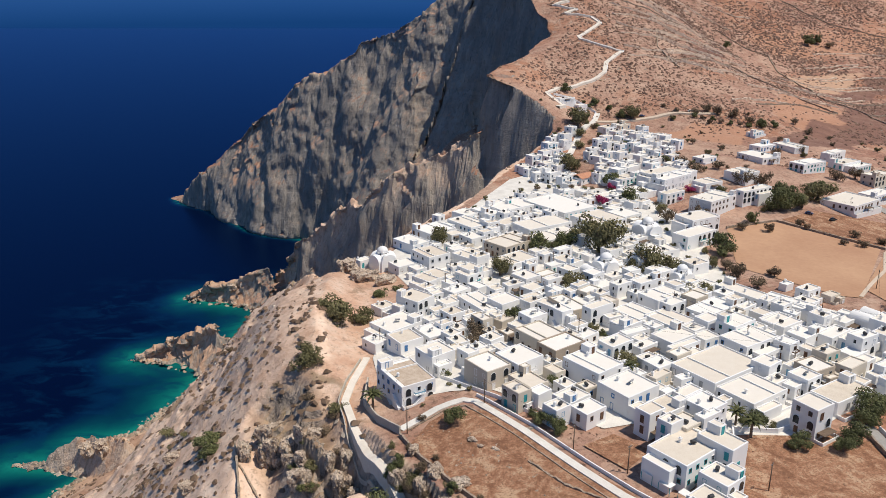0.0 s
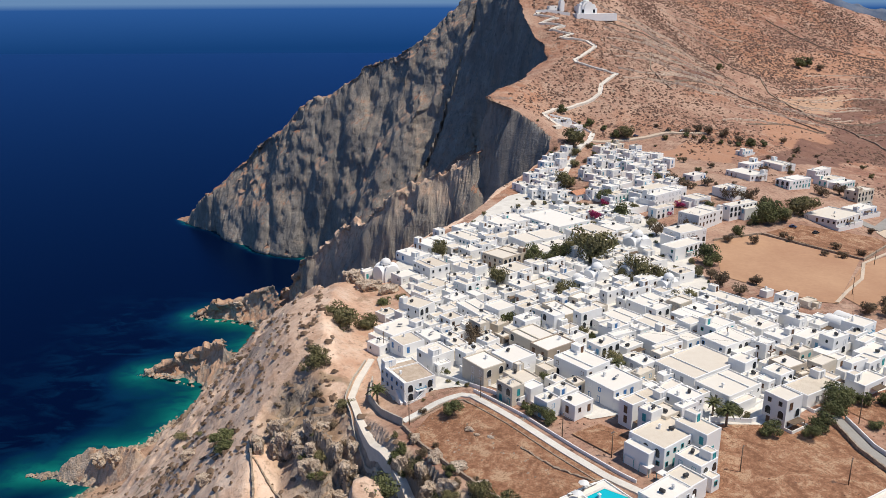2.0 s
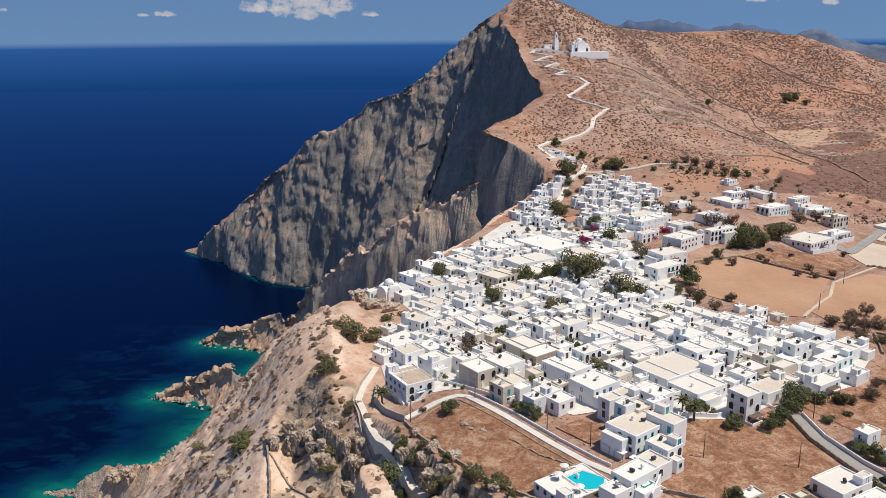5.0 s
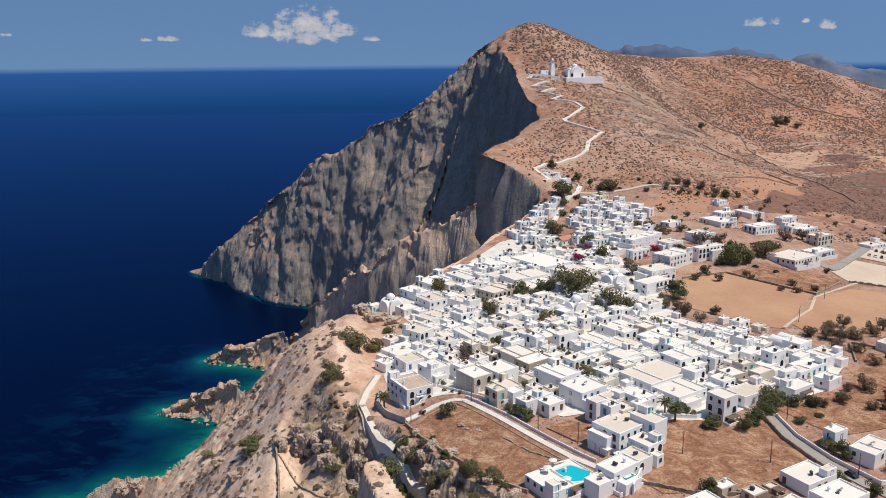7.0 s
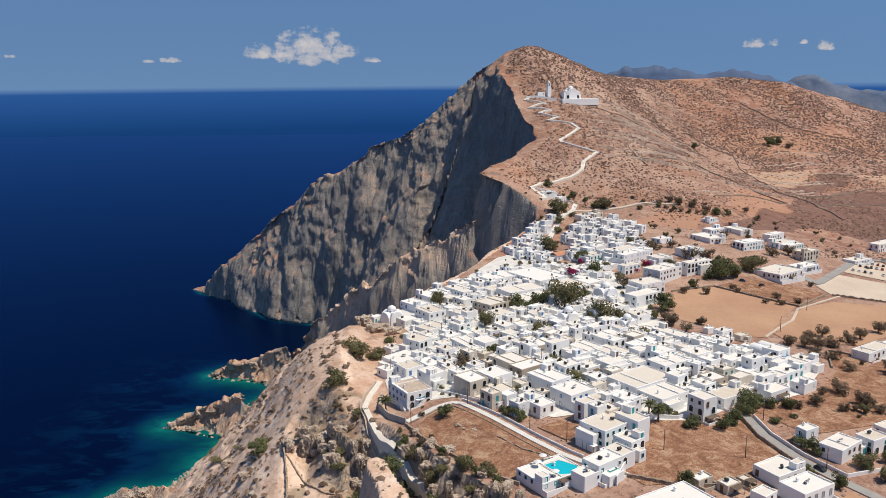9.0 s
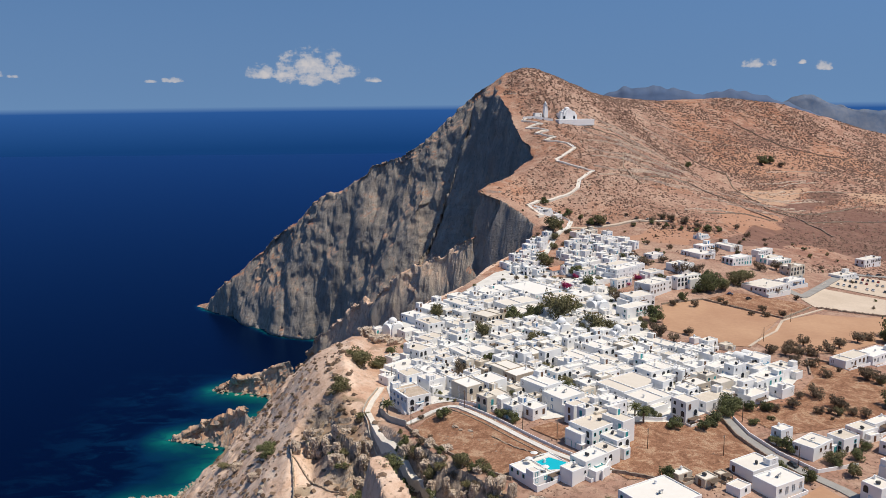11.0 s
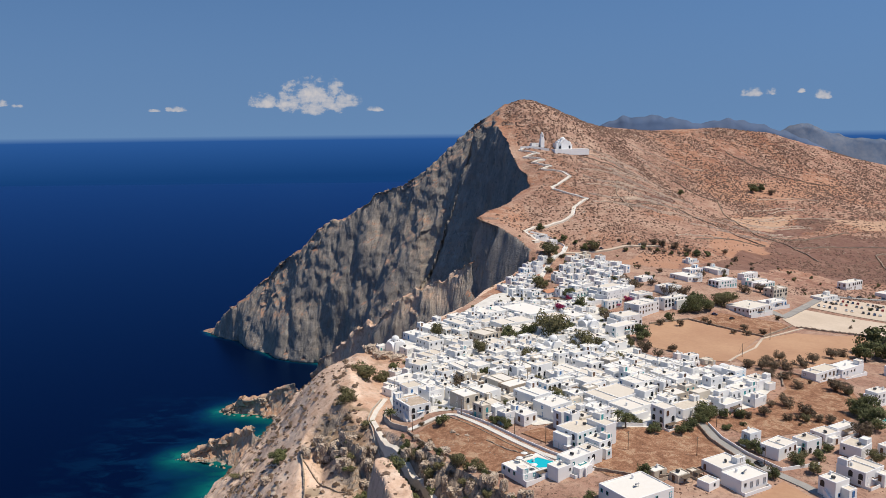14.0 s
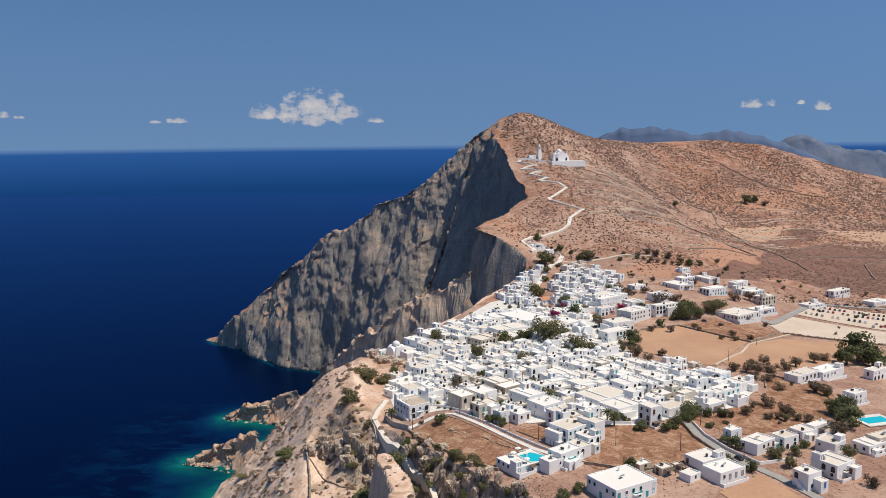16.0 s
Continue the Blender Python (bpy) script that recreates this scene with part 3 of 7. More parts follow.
def lathe(name, mat, profile, sides=16, smooth=True):
    """A profile of (radius, z), turned about z."""
    v, f = [], []
    for r, z in profile:
        v += [(r * math.cos(2 * math.pi * i / sides), r * math.sin(2 * math.pi * i / sides), z) for i in range(sides)]
    for j in range(len(profile) - 1):
        for i in range(sides):
            a, b = j * sides + i, j * sides + (i + 1) % sides
            f.append((a, b, b + sides, a + sides))
    f.append(tuple(range(sides))[::-1])
    f.append(tuple(range((len(profile) - 1) * sides, len(profile) * sides)))
    me = mesh_of(name, v, f, mat)
    if smooth:
        me.polygons.foreach_set("use_smooth", [len(p.vertices) == 4 for p in me.polygons])
    return me


def piece(name, me, parent, m=None, label=""):
    """A mesh as a part under a thing."""
    o = new(name, me)
    o.parent = parent
    if m is not None:
        o.matrix_basis = m
    if label:
        o["label"] = label
    return o


def thing(name, m, label, category, group="", kind=""):
    o = new(name)
    o.matrix_world = m
    return tagged(o, label, category, group, kind)


def heights(pts):
    a = np.array(pts, float)
    return land(a[:, 0], a[:, 1])


def resample(line, step):
    out = []
    for a, b in zip(line, line[1:]):
        n = max(1, int(math.hypot(b[0] - a[0], b[1] - a[1]) / step))
        out += [(a[0] + (b[0] - a[0]) * i / n, a[1] + (b[1] - a[1]) * i / n) for i in range(n)]
    return out + [tuple(line[-1][:2])]


def normals(pts):
    out = []
    for i in range(len(pts)):
        a, b = pts[max(i - 1, 0)], pts[min(i + 1, len(pts) - 1)]
        dx, dy = b[0] - a[0], b[1] - a[1]
        l = math.hypot(dx, dy) or 1
        out.append((-dy / l, dx / l))
    return out


def strip(name, line, width, mat, lift, label, category, step=2.0, across=3):
    """A road or path, laid over the land, with a thickness."""
    pts = resample(line, step)
    nor = normals(pts)
    v, f = [], []
    cols = across + 2
    for (x, y), (nx, ny) in zip(pts, nor):
        row = [(x + nx * width * (i / (across - 1) - 0.5), y + ny * width * (i / (across - 1) - 0.5)) for i in range(across)]
        zs = heights(row)
        mid = max(float(np.mean(zs)), float(np.max(zs)) - 0.5)
        top = [(px, py, 0.9 * mid + 0.1 * z + lift) for (px, py), z in zip(row, zs)]
        v += [(top[0][0], top[0][1], min(zs) - 1.2)] + top + [(top[-1][0], top[-1][1], min(zs) - 1.2)]
    for i in range(len(pts) - 1):
        for j in range(cols - 1):
            a = i * cols + j
            f.append((a, a + cols, a + cols + 1, a + 1))
    return tagged(new(name, mesh_of(name, v, f, mat)), label, category, kind="structure")


def low_wall(name, line, mat, tall, thick, label, category="wall", ragged=0.12, step=1.0, lift=0.0):
    """A free-standing wall that follows the land; ragged is the unevenness of its stones."""
    rg = random.Random(int(abs(line[0][0] * 7 + line[0][1])))
    pts = resample(line, step)
    nor = normals(pts)
    zs = heights(pts)
    v, f = [], []
    for (x, y), (nx, ny), z in zip(pts, nor, zs):
        t = thick / 2 * (1 + rg.uniform(-ragged, ragged))
        h = tall * (1 + rg.uniform(-ragged, ragged)) + lift
        v += [(x - nx * t, y - ny * t, z - 1.0), (x - nx * t * 0.85, y - ny * t * 0.85, z + h), (x + nx * t * 0.85, y + ny * t * 0.85, z + h), (x + nx * t, y + ny * t, z - 1.0)]
    for i in range(len(pts) - 1):
        for j in range(3):
            a = i * 4 + j
            f.append((a, a + 1, a + 5, a + 4))
    e = len(pts) * 4 - 4
    f += [(0, 3, 2, 1), (e, e + 1, e + 2, e + 3)]
    return tagged(new(name, mesh_of(name, v, f, mat)), label, category, kind="structure")


def patch(name, poly, mat, lift, label, category, step=5.0):
    """A field or yard with a drawn outline, laid over the land."""
    from mathutils.geometry import delaunay_2d_cdt
    rim = resample(poly + [poly[0]], step)[:-1]
    xs, ys = [p[0] for p in rim], [p[1] for p in rim]
    gx, gy = np.meshgrid(np.arange(min(xs), max(xs), step), np.arange(min(ys), max(ys), step))
    gx, gy = gx.ravel(), gy.ravel()
    ok = inside(gx, gy, poly)
    dist, _ = segments(gx, gy, poly, True)
    ok &= dist > step * 0.4
    pts = [Vector(p) for p in rim] + [Vector((a, b)) for a, b in zip(gx[ok], gy[ok])]
    n = len(rim)
    co, _, faces, *_ = delaunay_2d_cdt(pts, [], [list(range(n))], 1, 1e-4)
    zs = heights([(c.x, c.y) for c in co])
    me = mesh_of(name, [(c.x, c.y, z + lift) for c, z in zip(co, zs)], faces, mat)
    return tagged(new(name, me), label, category, kind="structure")


# ---- more materials ----
def varied(name, stops, rough=0.85, fine=5.0, bump=0.2, spread=0.22):
    """Plaster and the like: each object takes its own shade, with stains at two scales."""
    k = Mat(name, rough)
    info = k.n("ShaderNodeObjectInfo")
    big, small = k.noise(0.5, 4), k.noise(fine, 3)
    f = k.math("ADD", k.math("MULTIPLY", info.outputs["Random"], 1 - 2 * spread), k.math("MULTIPLY", k.math("ADD", big, small), spread))
    k.colour(k.ramp(f, *stops))
    k.bump(small, bump, 0.04)
    return k.m


PLASTER = varied("whitewashed_plaster", ((0.1, (0.72, 0.71, 0.685)), (0.45, (0.80, 0.79, 0.77)), (0.9, (0.83, 0.825, 0.815))))
CREAM = varied("cream_render", ((0.2, (0.50, 0.43, 0.34)), (0.8, (0.66, 0.60, 0.51))))
STONE = varied("bare_stone_wall", ((0.2, (0.38, 0.31, 0.24)), (0.8, (0.55, 0.48, 0.39))), 0.95, 2.5, 0.6)
ROOFING = varied("roof_screed", ((0.08, (0.47, 0.385, 0.29)), (0.25, (0.64, 0.565, 0.465)), (0.5, (0.73, 0.675, 0.59)), (0.8, (0.80, 0.77, 0.715))), 0.9, 3.0, 0.15)
FOOTPATH = plain("cream_concrete", (0.64, 0.57, 0.48), (0.77, 0.71, 0.62), 0.3, 0.9, 0.2, 2.5)
PAVING = plain("pale_paving", (0.58, 0.545, 0.49), (0.74, 0.71, 0.65), 0.2, 0.9, 0.2, 2.5)
CONCRETE = plain("worn_concrete", (0.40, 0.36, 0.30), (0.54, 0.49, 0.41), 0.3, 0.9, 0.3, 2.0)
ASPHALT = plain("old_asphalt", (0.27, 0.255, 0.235), (0.36, 0.34, 0.31), 0.2, 0.9, 0.2, 2.0)
PALE_STONE = plain("pale_dry_stone", (0.52, 0.39, 0.29), (0.72, 0.58, 0.46), 0.6, 0.95, 0.8, 1.6)
DRYSTONE = plain("dry_stone", (0.20, 0.15, 0.11), (0.42, 0.34, 0.26), 0.8, 0.95, 0.8, 1.6)
RED_SOIL = mottled("red_soil", ((0.19, 0.09, 0.05), (0.32, 0.16, 0.092), (0.46, 0.30, 0.19), (0.15, 0.085, 0.05)), 0.16)
TAN_SOIL = plain("tan_field_soil", (0.40, 0.225, 0.135), (0.50, 0.305, 0.185), 0.03, 0.97, 0.25, 0.5)
PALE_SOIL = plain("pale_gravel", (0.52, 0.42, 0.32), (0.63, 0.52, 0.41), 0.05, 0.97, 0.25, 0.8)
BARK = plain("grey_bark", (0.10, 0.075, 0.055), (0.20, 0.155, 0.12), 2.0, 0.95, 0.5, 8.0)
WOOD = plain("weathered_wood", (0.10, 0.07, 0.05), (0.18, 0.13, 0.09), 1.0, 0.85, 0.3, 9.0)
METAL = plain("dull_metal", (0.25, 0.25, 0.26), (0.36, 0.36, 0.37), 1.0, 0.5, 0.0)
TANK = plain("black_water_tank", (0.035, 0.035, 0.037), (0.06, 0.06, 0.062), 1.0, 0.6, 0.0)
RUBBER = plain("tyre_rubber", (0.02, 0.02, 0.02), (0.035, 0.035, 0.035), 3.0, 0.9, 0.0)
TILE_RED = plain("terracotta_tile", (0.42, 0.19, 0.11), (0.56, 0.29, 0.18), 0.6, 0.9, 0.5, 3.0)
CANVAS = plain("white_canvas", (0.72, 0.71, 0.68), (0.80, 0.79, 0.76), 0.6, 0.9, 0.1)
GLASS = Mat("dark_window_glass", 0.08).colour((0.025, 0.03, 0.035)).m
POOL = Mat("pool_water", 0.06).colour((0.01, 0.46, 0.55)).m
TRIMS = [plain("blue_paint", (0.05, 0.16, 0.36), (0.08, 0.22, 0.44), 1.0, 0.55), plain("sky_blue_paint", (0.16, 0.36, 0.52), (0.22, 0.44, 0.58), 1.0, 0.55),
         plain("turquoise_paint", (0.03, 0.28, 0.30), (0.06, 0.36, 0.37), 1.0, 0.55), plain("brown_paint", (0.12, 0.06, 0.035), (0.18, 0.10, 0.06), 1.0, 0.6),
         plain("grey_paint", (0.28, 0.29, 0.30), (0.38, 0.39, 0.40), 1.0, 0.6), plain("white_paint", (0.72, 0.72, 0.71), (0.80, 0.80, 0.79), 1.0, 0.5)]
TRIM_NAMES = ["blue", "sky-blue", "turquoise", "brown", "grey", "white"]


def foliage(name, dark, mid, light):
    k = Mat(name, 0.75)
    info = k.n("ShaderNodeObjectInfo")
    geo = k.pos.outputs["Random Per Island"]
    f = k.math("ADD", k.math("MULTIPLY", geo, 0.7), k.math("MULTIPLY", info.outputs["Random"], 0.3))
    k.colour(k.ramp(f, (0.1, dark), (0.5, mid), (0.95, light)))
    k.b.inputs["Subsurface Weight"].default_value = 0.0
    return k.m


LEAF = {"g": foliage("green_leaves", (0.052, 0.058, 0.021), (0.105, 0.112, 0.042), (0.18, 0.185, 0.078)),
        "o": foliage("olive_leaves", (0.085, 0.078, 0.032), (0.155, 0.138, 0.06), (0.24, 0.21, 0.105)),
        "d": foliage("dry_leaves", (0.085, 0.06, 0.037), (0.145, 0.105, 0.065), (0.23, 0.17, 0.11)),
        "m": foliage("magenta_blossom", (0.16, 0.012, 0.04), (0.32, 0.02, 0.09), (0.42, 0.05, 0.16)),
        "r": foliage("dark_red_leaves", (0.035, 0.012, 0.014), (0.065, 0.022, 0.024), (0.10, 0.04, 0.038)),
        "p": foliage("palm_fronds", (0.035, 0.042, 0.014), (0.075, 0.08, 0.028), (0.13, 0.125, 0.05))}

# ---- the village's ground ----
TOWN = [(-24, 246), (-20, 226), (-16, 212), (2, 214), (14, 214), (32, 198), (44, 190), (52, 192), (78, 186), (98, 186), (116, 200), (130, 203), (147, 212), (166, 237), (158, 258), (140, 272), (116, 292), (118, 340),
        (128, 372), (118, 404), (104, 436), (80, 452), (50, 480), (40, 470), (14, 412), (-14, 372), (-26, 350), (-22, 330),
        (-14, 310), (-20, 285)]
patch("pavement", TOWN, PAVING, 0.22, "pale cement and stone alleys between the white houses", "pavement")
patch("field_tan", [(139, 373), (167, 384), (204, 352), (160, 282), (152, 284), (125, 318)], TAN_SOIL, 0.25, "bare tan ploughed field behind the village", "field")
patch("field_orange", [(203, 346), (235, 372), (262, 372), (296, 380), (282, 350), (240, 306), (200, 272), (168, 276), (166, 292)], TAN_SOIL, 0.25, "bare orange-tan field with a pale track", "field")
patch("field_fallow", [(206, 356), (172, 388), (196, 404), (236, 398), (240, 388)], RED_SOIL, 0.2, "brown fallow field with bushes along it", "field")
patch("gravel_lot", [(241, 408), (269, 436), (328, 412), (350, 385), (304, 374), (243, 391)], PALE_SOIL, 0.3, "pale bulldozed gravel lot", "lot")
patch("parking", [(272, 446), (308, 486), (400, 470), (420, 420), (332, 416)], PALE_SOIL, 0.35, "gravel car park beside the road", "car park")
patch("plot_front", [(2, 203), (12, 201), (46, 161), (34, 154), (26, 147), (14, 156), (2, 172), (-9, 188), (-4, 198)], RED_SOIL, 0.2, "dry red-brown plot below the lane", "plot", 3.0)
patch("plot_small", [(46, 187), (54, 179), (46, 171), (37, 182)], RED_SOIL, 0.42, "small dry red-brown plot between houses", "plot", 3.0)
patch("plot_side", [(80, 185), (97, 189), (114, 184), (118, 158), (112, 150), (94, 141), (66, 139), (60, 148), (72, 166)], RED_SOIL, 0.2, "wide dry red-brown plot behind a stone wall", "plot", 3.0)
patch("plot_scrub", [(122, 195), (134, 200), (150, 209), (172, 236), (180, 262), (206, 246), (200, 214), (176, 190), (134, 176)], RED_SOIL, 0.2, "red-brown scrub land with scattered bushes", "plot", 4.0)
patch("yard_farm", [(108, 121), (118, 127), (130, 137), (136, 122), (142, 100), (120, 96)], TAN_SOIL, 0.2, "pale dusty farm yard among sheds", "yard", 4.0)

LANE = [(-12, 196.5), (-2, 204.5), (6, 208), (9.5, 206.5), (22, 190), (34, 173), (43, 161), (51, 153)]
strip("road_lane", LANE, 2.4, PAVING, 0.45, "narrow pale concrete lane along the front houses", "lane")
low_wall("lane_wall", [(10, 210), (12.5, 207), (25, 191.5), (37, 174.5), (46, 162.5), (50, 158)], PLASTER, 1.0, 0.4, "low whitewashed wall along the lane", ragged=0.04)
low_wall("lane_kerb", [(-10, 195.5), (0, 203), (6.5, 204.5), (19.5, 188), (31, 171.5), (40, 159.5)], DRYSTONE, 0.45, 0.4, "low dry stone edge of the lane")
STAIRS = [(-26, 246), (-29, 228), (-30, 216), (-26, 203), (-19, 188), (-13, 178), (-5, 164), (1, 150), (5, 138), (8, 120)]
strip("footpath", STAIRS, 2.3, FOOTPATH, 0.5, "pale concrete footpath with steps down the slope", "path")
low_wall("footpath_wall", [(-28, 244), (-31, 228), (-32, 216), (-28, 202), (-21, 187), (-15, 177)], CONCRETE, 0.6, 0.35, "low pale parapet along the footpath", ragged=0.05, lift=0.5)
low_wall("retaining_wall", [(-24, 228), (-24, 214), (-19, 203), (-12, 194)], CONCRETE, 2.6, 0.5, "grey rendered retaining wall below the villa", ragged=0.03)
low_wall("plot_wall", [(-12, 193), (-7, 183), (2, 170), (12, 157), (22, 148), (27, 144)], DRYSTONE, 1.2, 0.7, "curving dry stone wall on the edge of the gully")
low_wall("plot_ledge", [(22, 176), (30, 166), (38, 160), (44, 158)], DRYSTONE, 0.5, 0.6, "tumbled dry stone ledge in the plot", ragged=0.5)
SIDE_LANE = [(116, 192), (117, 174), (122, 158), (128, 146), (136, 134), (144, 116), (150, 96), (156, 40), (160, -60)]
strip("road_side", SIDE_LANE, 4.0, ASPHALT, 0.4, "narrow grey village road between walls", "road")
low_wall("road_wall", [(114, 190), (114.5, 173), (119, 157), (124, 146)], DRYSTONE, 1.4, 0.6, "dry stone wall beside the village road")
low_wall("road_wall_white", [(119, 190), (120, 175), (125, 160), (133, 146), (150, 152)], PLASTER, 1.3, 0.4, "white wall along the village road", ragged=0.04)
low_wall("yard_wall", [(58, 146), (74, 139), (92, 138), (100, 142)], DRYSTONE, 1.3, 0.7, "rough dry stone wall of the plot")
low_wall("plot_wall_white", [(78, 188), (90, 187), (97, 191)], PLASTER, 1.6, 0.4, "white garden wall at the edge of the plot", ragged=0.04)
low_wall("field_wall", [(139, 374), (168, 385), (206, 352), (240, 390)], DRYSTONE, 1.1, 0.8, "dry stone field wall")
low_wall("field_bank", [(243, 389), (304, 372), (352, 383)], DRYSTONE, 1.2, 1.2, "brown earth bank below the gravel lot", ragged=0.3)
low_wall("scrub_wall", [(172, 240), (180, 262), (208, 246)], DRYSTONE, 1.0, 0.7, "dry stone wall round the scrub land")
strip("road_valley", [(268, 480), (262, 460), (236, 428), (244, 412), (270, 441), (310, 489), (372, 500), (460, 500), (700, 480)], 6.0, ASPHALT, 0.5, "grey valley road with parked cars", "road", 4.0)
strip("track_field", [(160, 283), (170, 296), (188, 318), (203, 346), (238, 380), (256, 396)], 1.5, PALE_SOIL, 0.45, "pale dirt track between two fields", "track", 4.0)
strip("street_upper", [(74, 470), (80, 500), (84, 522), (96, 556), (112, 591), (117, 606)], 4.0, PAVING, 0.5, "pale paved street through the upper village", "street")
strip("track_upper", [(112, 591), (140, 596), (176, 604), (206, 606)], 5.0, PALE_SOIL, 0.6, "pale dirt track above the upper village", "track")
# the zigzag way up to the chapel, with its low white walls
ZIG = [(84, 588), (90, 597), (78, 610), (89, 626), (124, 652), (131, 659), (135, 675), (152, 696), (118, 706), (117, 711), (140, 740), (133, 747), (109, 749), (121, 757), (101, 761),
       (115, 769), (92, 773), (110, 784), (89, 788), (96, 796), (118, 797)]
strip("footpath_zigzag", ZIG, 3.6, FOOTPATH, 0.7, "pale paved zigzag way up the hillside", "path", 2.0)
low_wall("zigzag_parapet", [(x + 1.6, y - 0.4) for x, y in ZIG[1:]], PLASTER, 0.7, 0.4, "whitewashed parapet of the zigzag way", ragged=0.05, lift=0.5)

low_wall("slope_wall", [(-65, 216), (-63, 210), (-59, 195), (-56, 178), (-54, 165)], DRYSTONE, 1.6, 0.7, "ruined dry stone wall down the slope", ragged=0.4)
low_wall("slope_wall", [(-61, 205), (-48, 189), (-38, 181)], DRYSTONE, 0.7, 0.6, "ruined dry stone wall across the slope", ragged=0.4)
low_wall("garden_wall", [(-1, 224), (7, 216), (16, 208)], PLASTER, 1.2, 0.35, "white garden wall before the houses", ragged=0.04)
low_wall("garden_wall", [(16, 208), (22, 201), (30, 194)], PLASTER, 1.2, 0.35, "white garden wall before the houses", ragged=0.04)
# dry stone walls over the hillside, given by their ends
HILL_WALLS = [[(225, 719), (262, 742), (300, 700), (330, 668)], [(300, 912), (355, 893), (338, 805), (341, 711), (366, 688), (372, 640)], [(429, 1088), (455, 1060), (480, 1035), (560, 1010)],
              [(200, 690), (188, 720), (196, 760), (230, 770)], [(341, 711), (400, 735), (472, 782)], [(366, 688), (430, 712), (520, 720)], [(160, 800), (230, 812), (300, 820)],
              [(250, 640), (290, 660), (330, 668)], [(430, 620), (450, 680), (520, 720), (600, 730)], [(180, 700), (205, 706), (225, 719)]]
for line in HILL_WALLS:
    low_wall("hill_wall", line, DRYSTONE, 1.1, 1.0, "old dry stone wall across the hillside", ragged=0.35, step=2.0)
# terrace edges below the chapel, each a contour bank
for i in range(24):
    y0 = 690 + i * 6.5
    x0 = 156 + 6 * math.sin(i * 2.1) + (i % 3) * 22
    line = [(x0 + k * 15, y0 + 4 * math.sin(k * 1.1 + i) + 3.0 * k) for k in range(4 + i % 5)]
    low_wall("terrace_wall", line, PALE_STONE, 1.0, 1.9, "crumbling dry stone terrace edge on the hillside", ragged=0.5, step=2.0)
for i in range(14):
    x0, y0 = 230 + 31 * i % 190, 640 + (i * 47) % 330
    line = [(x0 + k * 18, y0 + 7 * math.sin(k * 0.8 + i) + 4.0 * k) for k in range(4 + i % 4)]
    low_wall("terrace_wall", line, PALE_STONE, 1.0, 2.0, "crumbling dry stone terrace edge on the hillside", ragged=0.5, step=2.0)

HOUSES = {}
HOUSES["front"] = [(-11.4, 218.6, 11.8, 16.4, 31, 7), (-2.5, 231.9, 9.2, 9.0, 38, 7), (13.7, 219.2, 9.2, 11.3, 36, 7), (23.6, 223.3, 10.8, 10.4, 38, 7), (21.1, 203.0, 5.0, 7.0, 37, 6.5), (27.8, 203.7, 5.7, 4.5, 40, 5), (25.3, 211.9, 7.0, 10.4, 36, 4.5), (31.3, 193.6, 5.6, 5.3, 37, 6), (40.1, 194.0, 7.9, 6.3, 36, 5), (36.4, 200.5, 8.5, 6.8, 40, 5), (45.6, 218.4, 11.2, 14.5, 38, 6.5), (53.1, 203.6, 13.0, 11.8, 36, 6.5), (55.4, 187.5, 6.4, 5.0, 36, 8), (62.7, 181.3, 6.9, 6.4, 37, 8), (69.2, 182.9, 7.0, 3.0, 34, 9), (64.7, 204.2, 4.7, 3.0, 36, 4)]
HOUSES["west"] = [(-10.5, 279.9, 9.7, 11.1, 50, 8.5), (-23.0, 285.6, 7.2, 6.5, 42, 3.5), (-16.8, 265.6, 15.7, 12.0, 43, 4.5), (-13.1, 250.3, 9.3, 9.3, 35, 5), (-4.2, 256.1, 8.0, 10.5, 34, 3.5), (-23.5, 253.4, 6.4, 7.4, 44, 4), (3.4, 267.1, 6.6, 6.8, 38, 6), (5.5, 294.6, 9.3, 6.6, 42, 4), (10.8, 307.3, 9.0, 7.7, 42, 6), (-4.5, 312.4, 13.9, 10.1, 46, 4), (-7.0, 301.1, 6.2, 5.4, 40, 4), (14.3, 279.3, 9.9, 17.5, 32, 4), (23.0, 277.2, 9.8, 8.5, 38, 5), (-17.8, 331.0, 10.0, 8.6, 36, 4)]
HOUSES["middle"] = [(33.6, 302.3, 8.1, 8.9, 38, 5), (41.8, 305.8, 8.2, 5.1, 37, 4), (32.7, 274.7, 6.3, 5.0, 41, 5), (41.0, 274.3, 10.2, 9.1, 43, 4), (45.7, 269.9, 6.7, 15.1, 29, 5), (41.6, 258.6, 5.3, 6.7, 34, 7.5), (51.9, 274.7, 7.9, 6.9, 46, 4), (54.7, 260.8, 10.8, 4.5, 35, 7.5), (62.7, 250.5, 9.3, 6.5, 36, 5), (55.6, 233.4, 9.9, 6.6, 36, 6), (32.2, 243.0, 11.2, 12.4, 36, 6), (38.0, 233.5, 13.0, 8.8, 37, 6), (16.7, 252.5, 4.6, 5.6, 36, 3), (22.2, 250.9, 4.5, 5.1, 35, 3), (62.3, 290.2, 10.6, 5.9, 36, 4)]
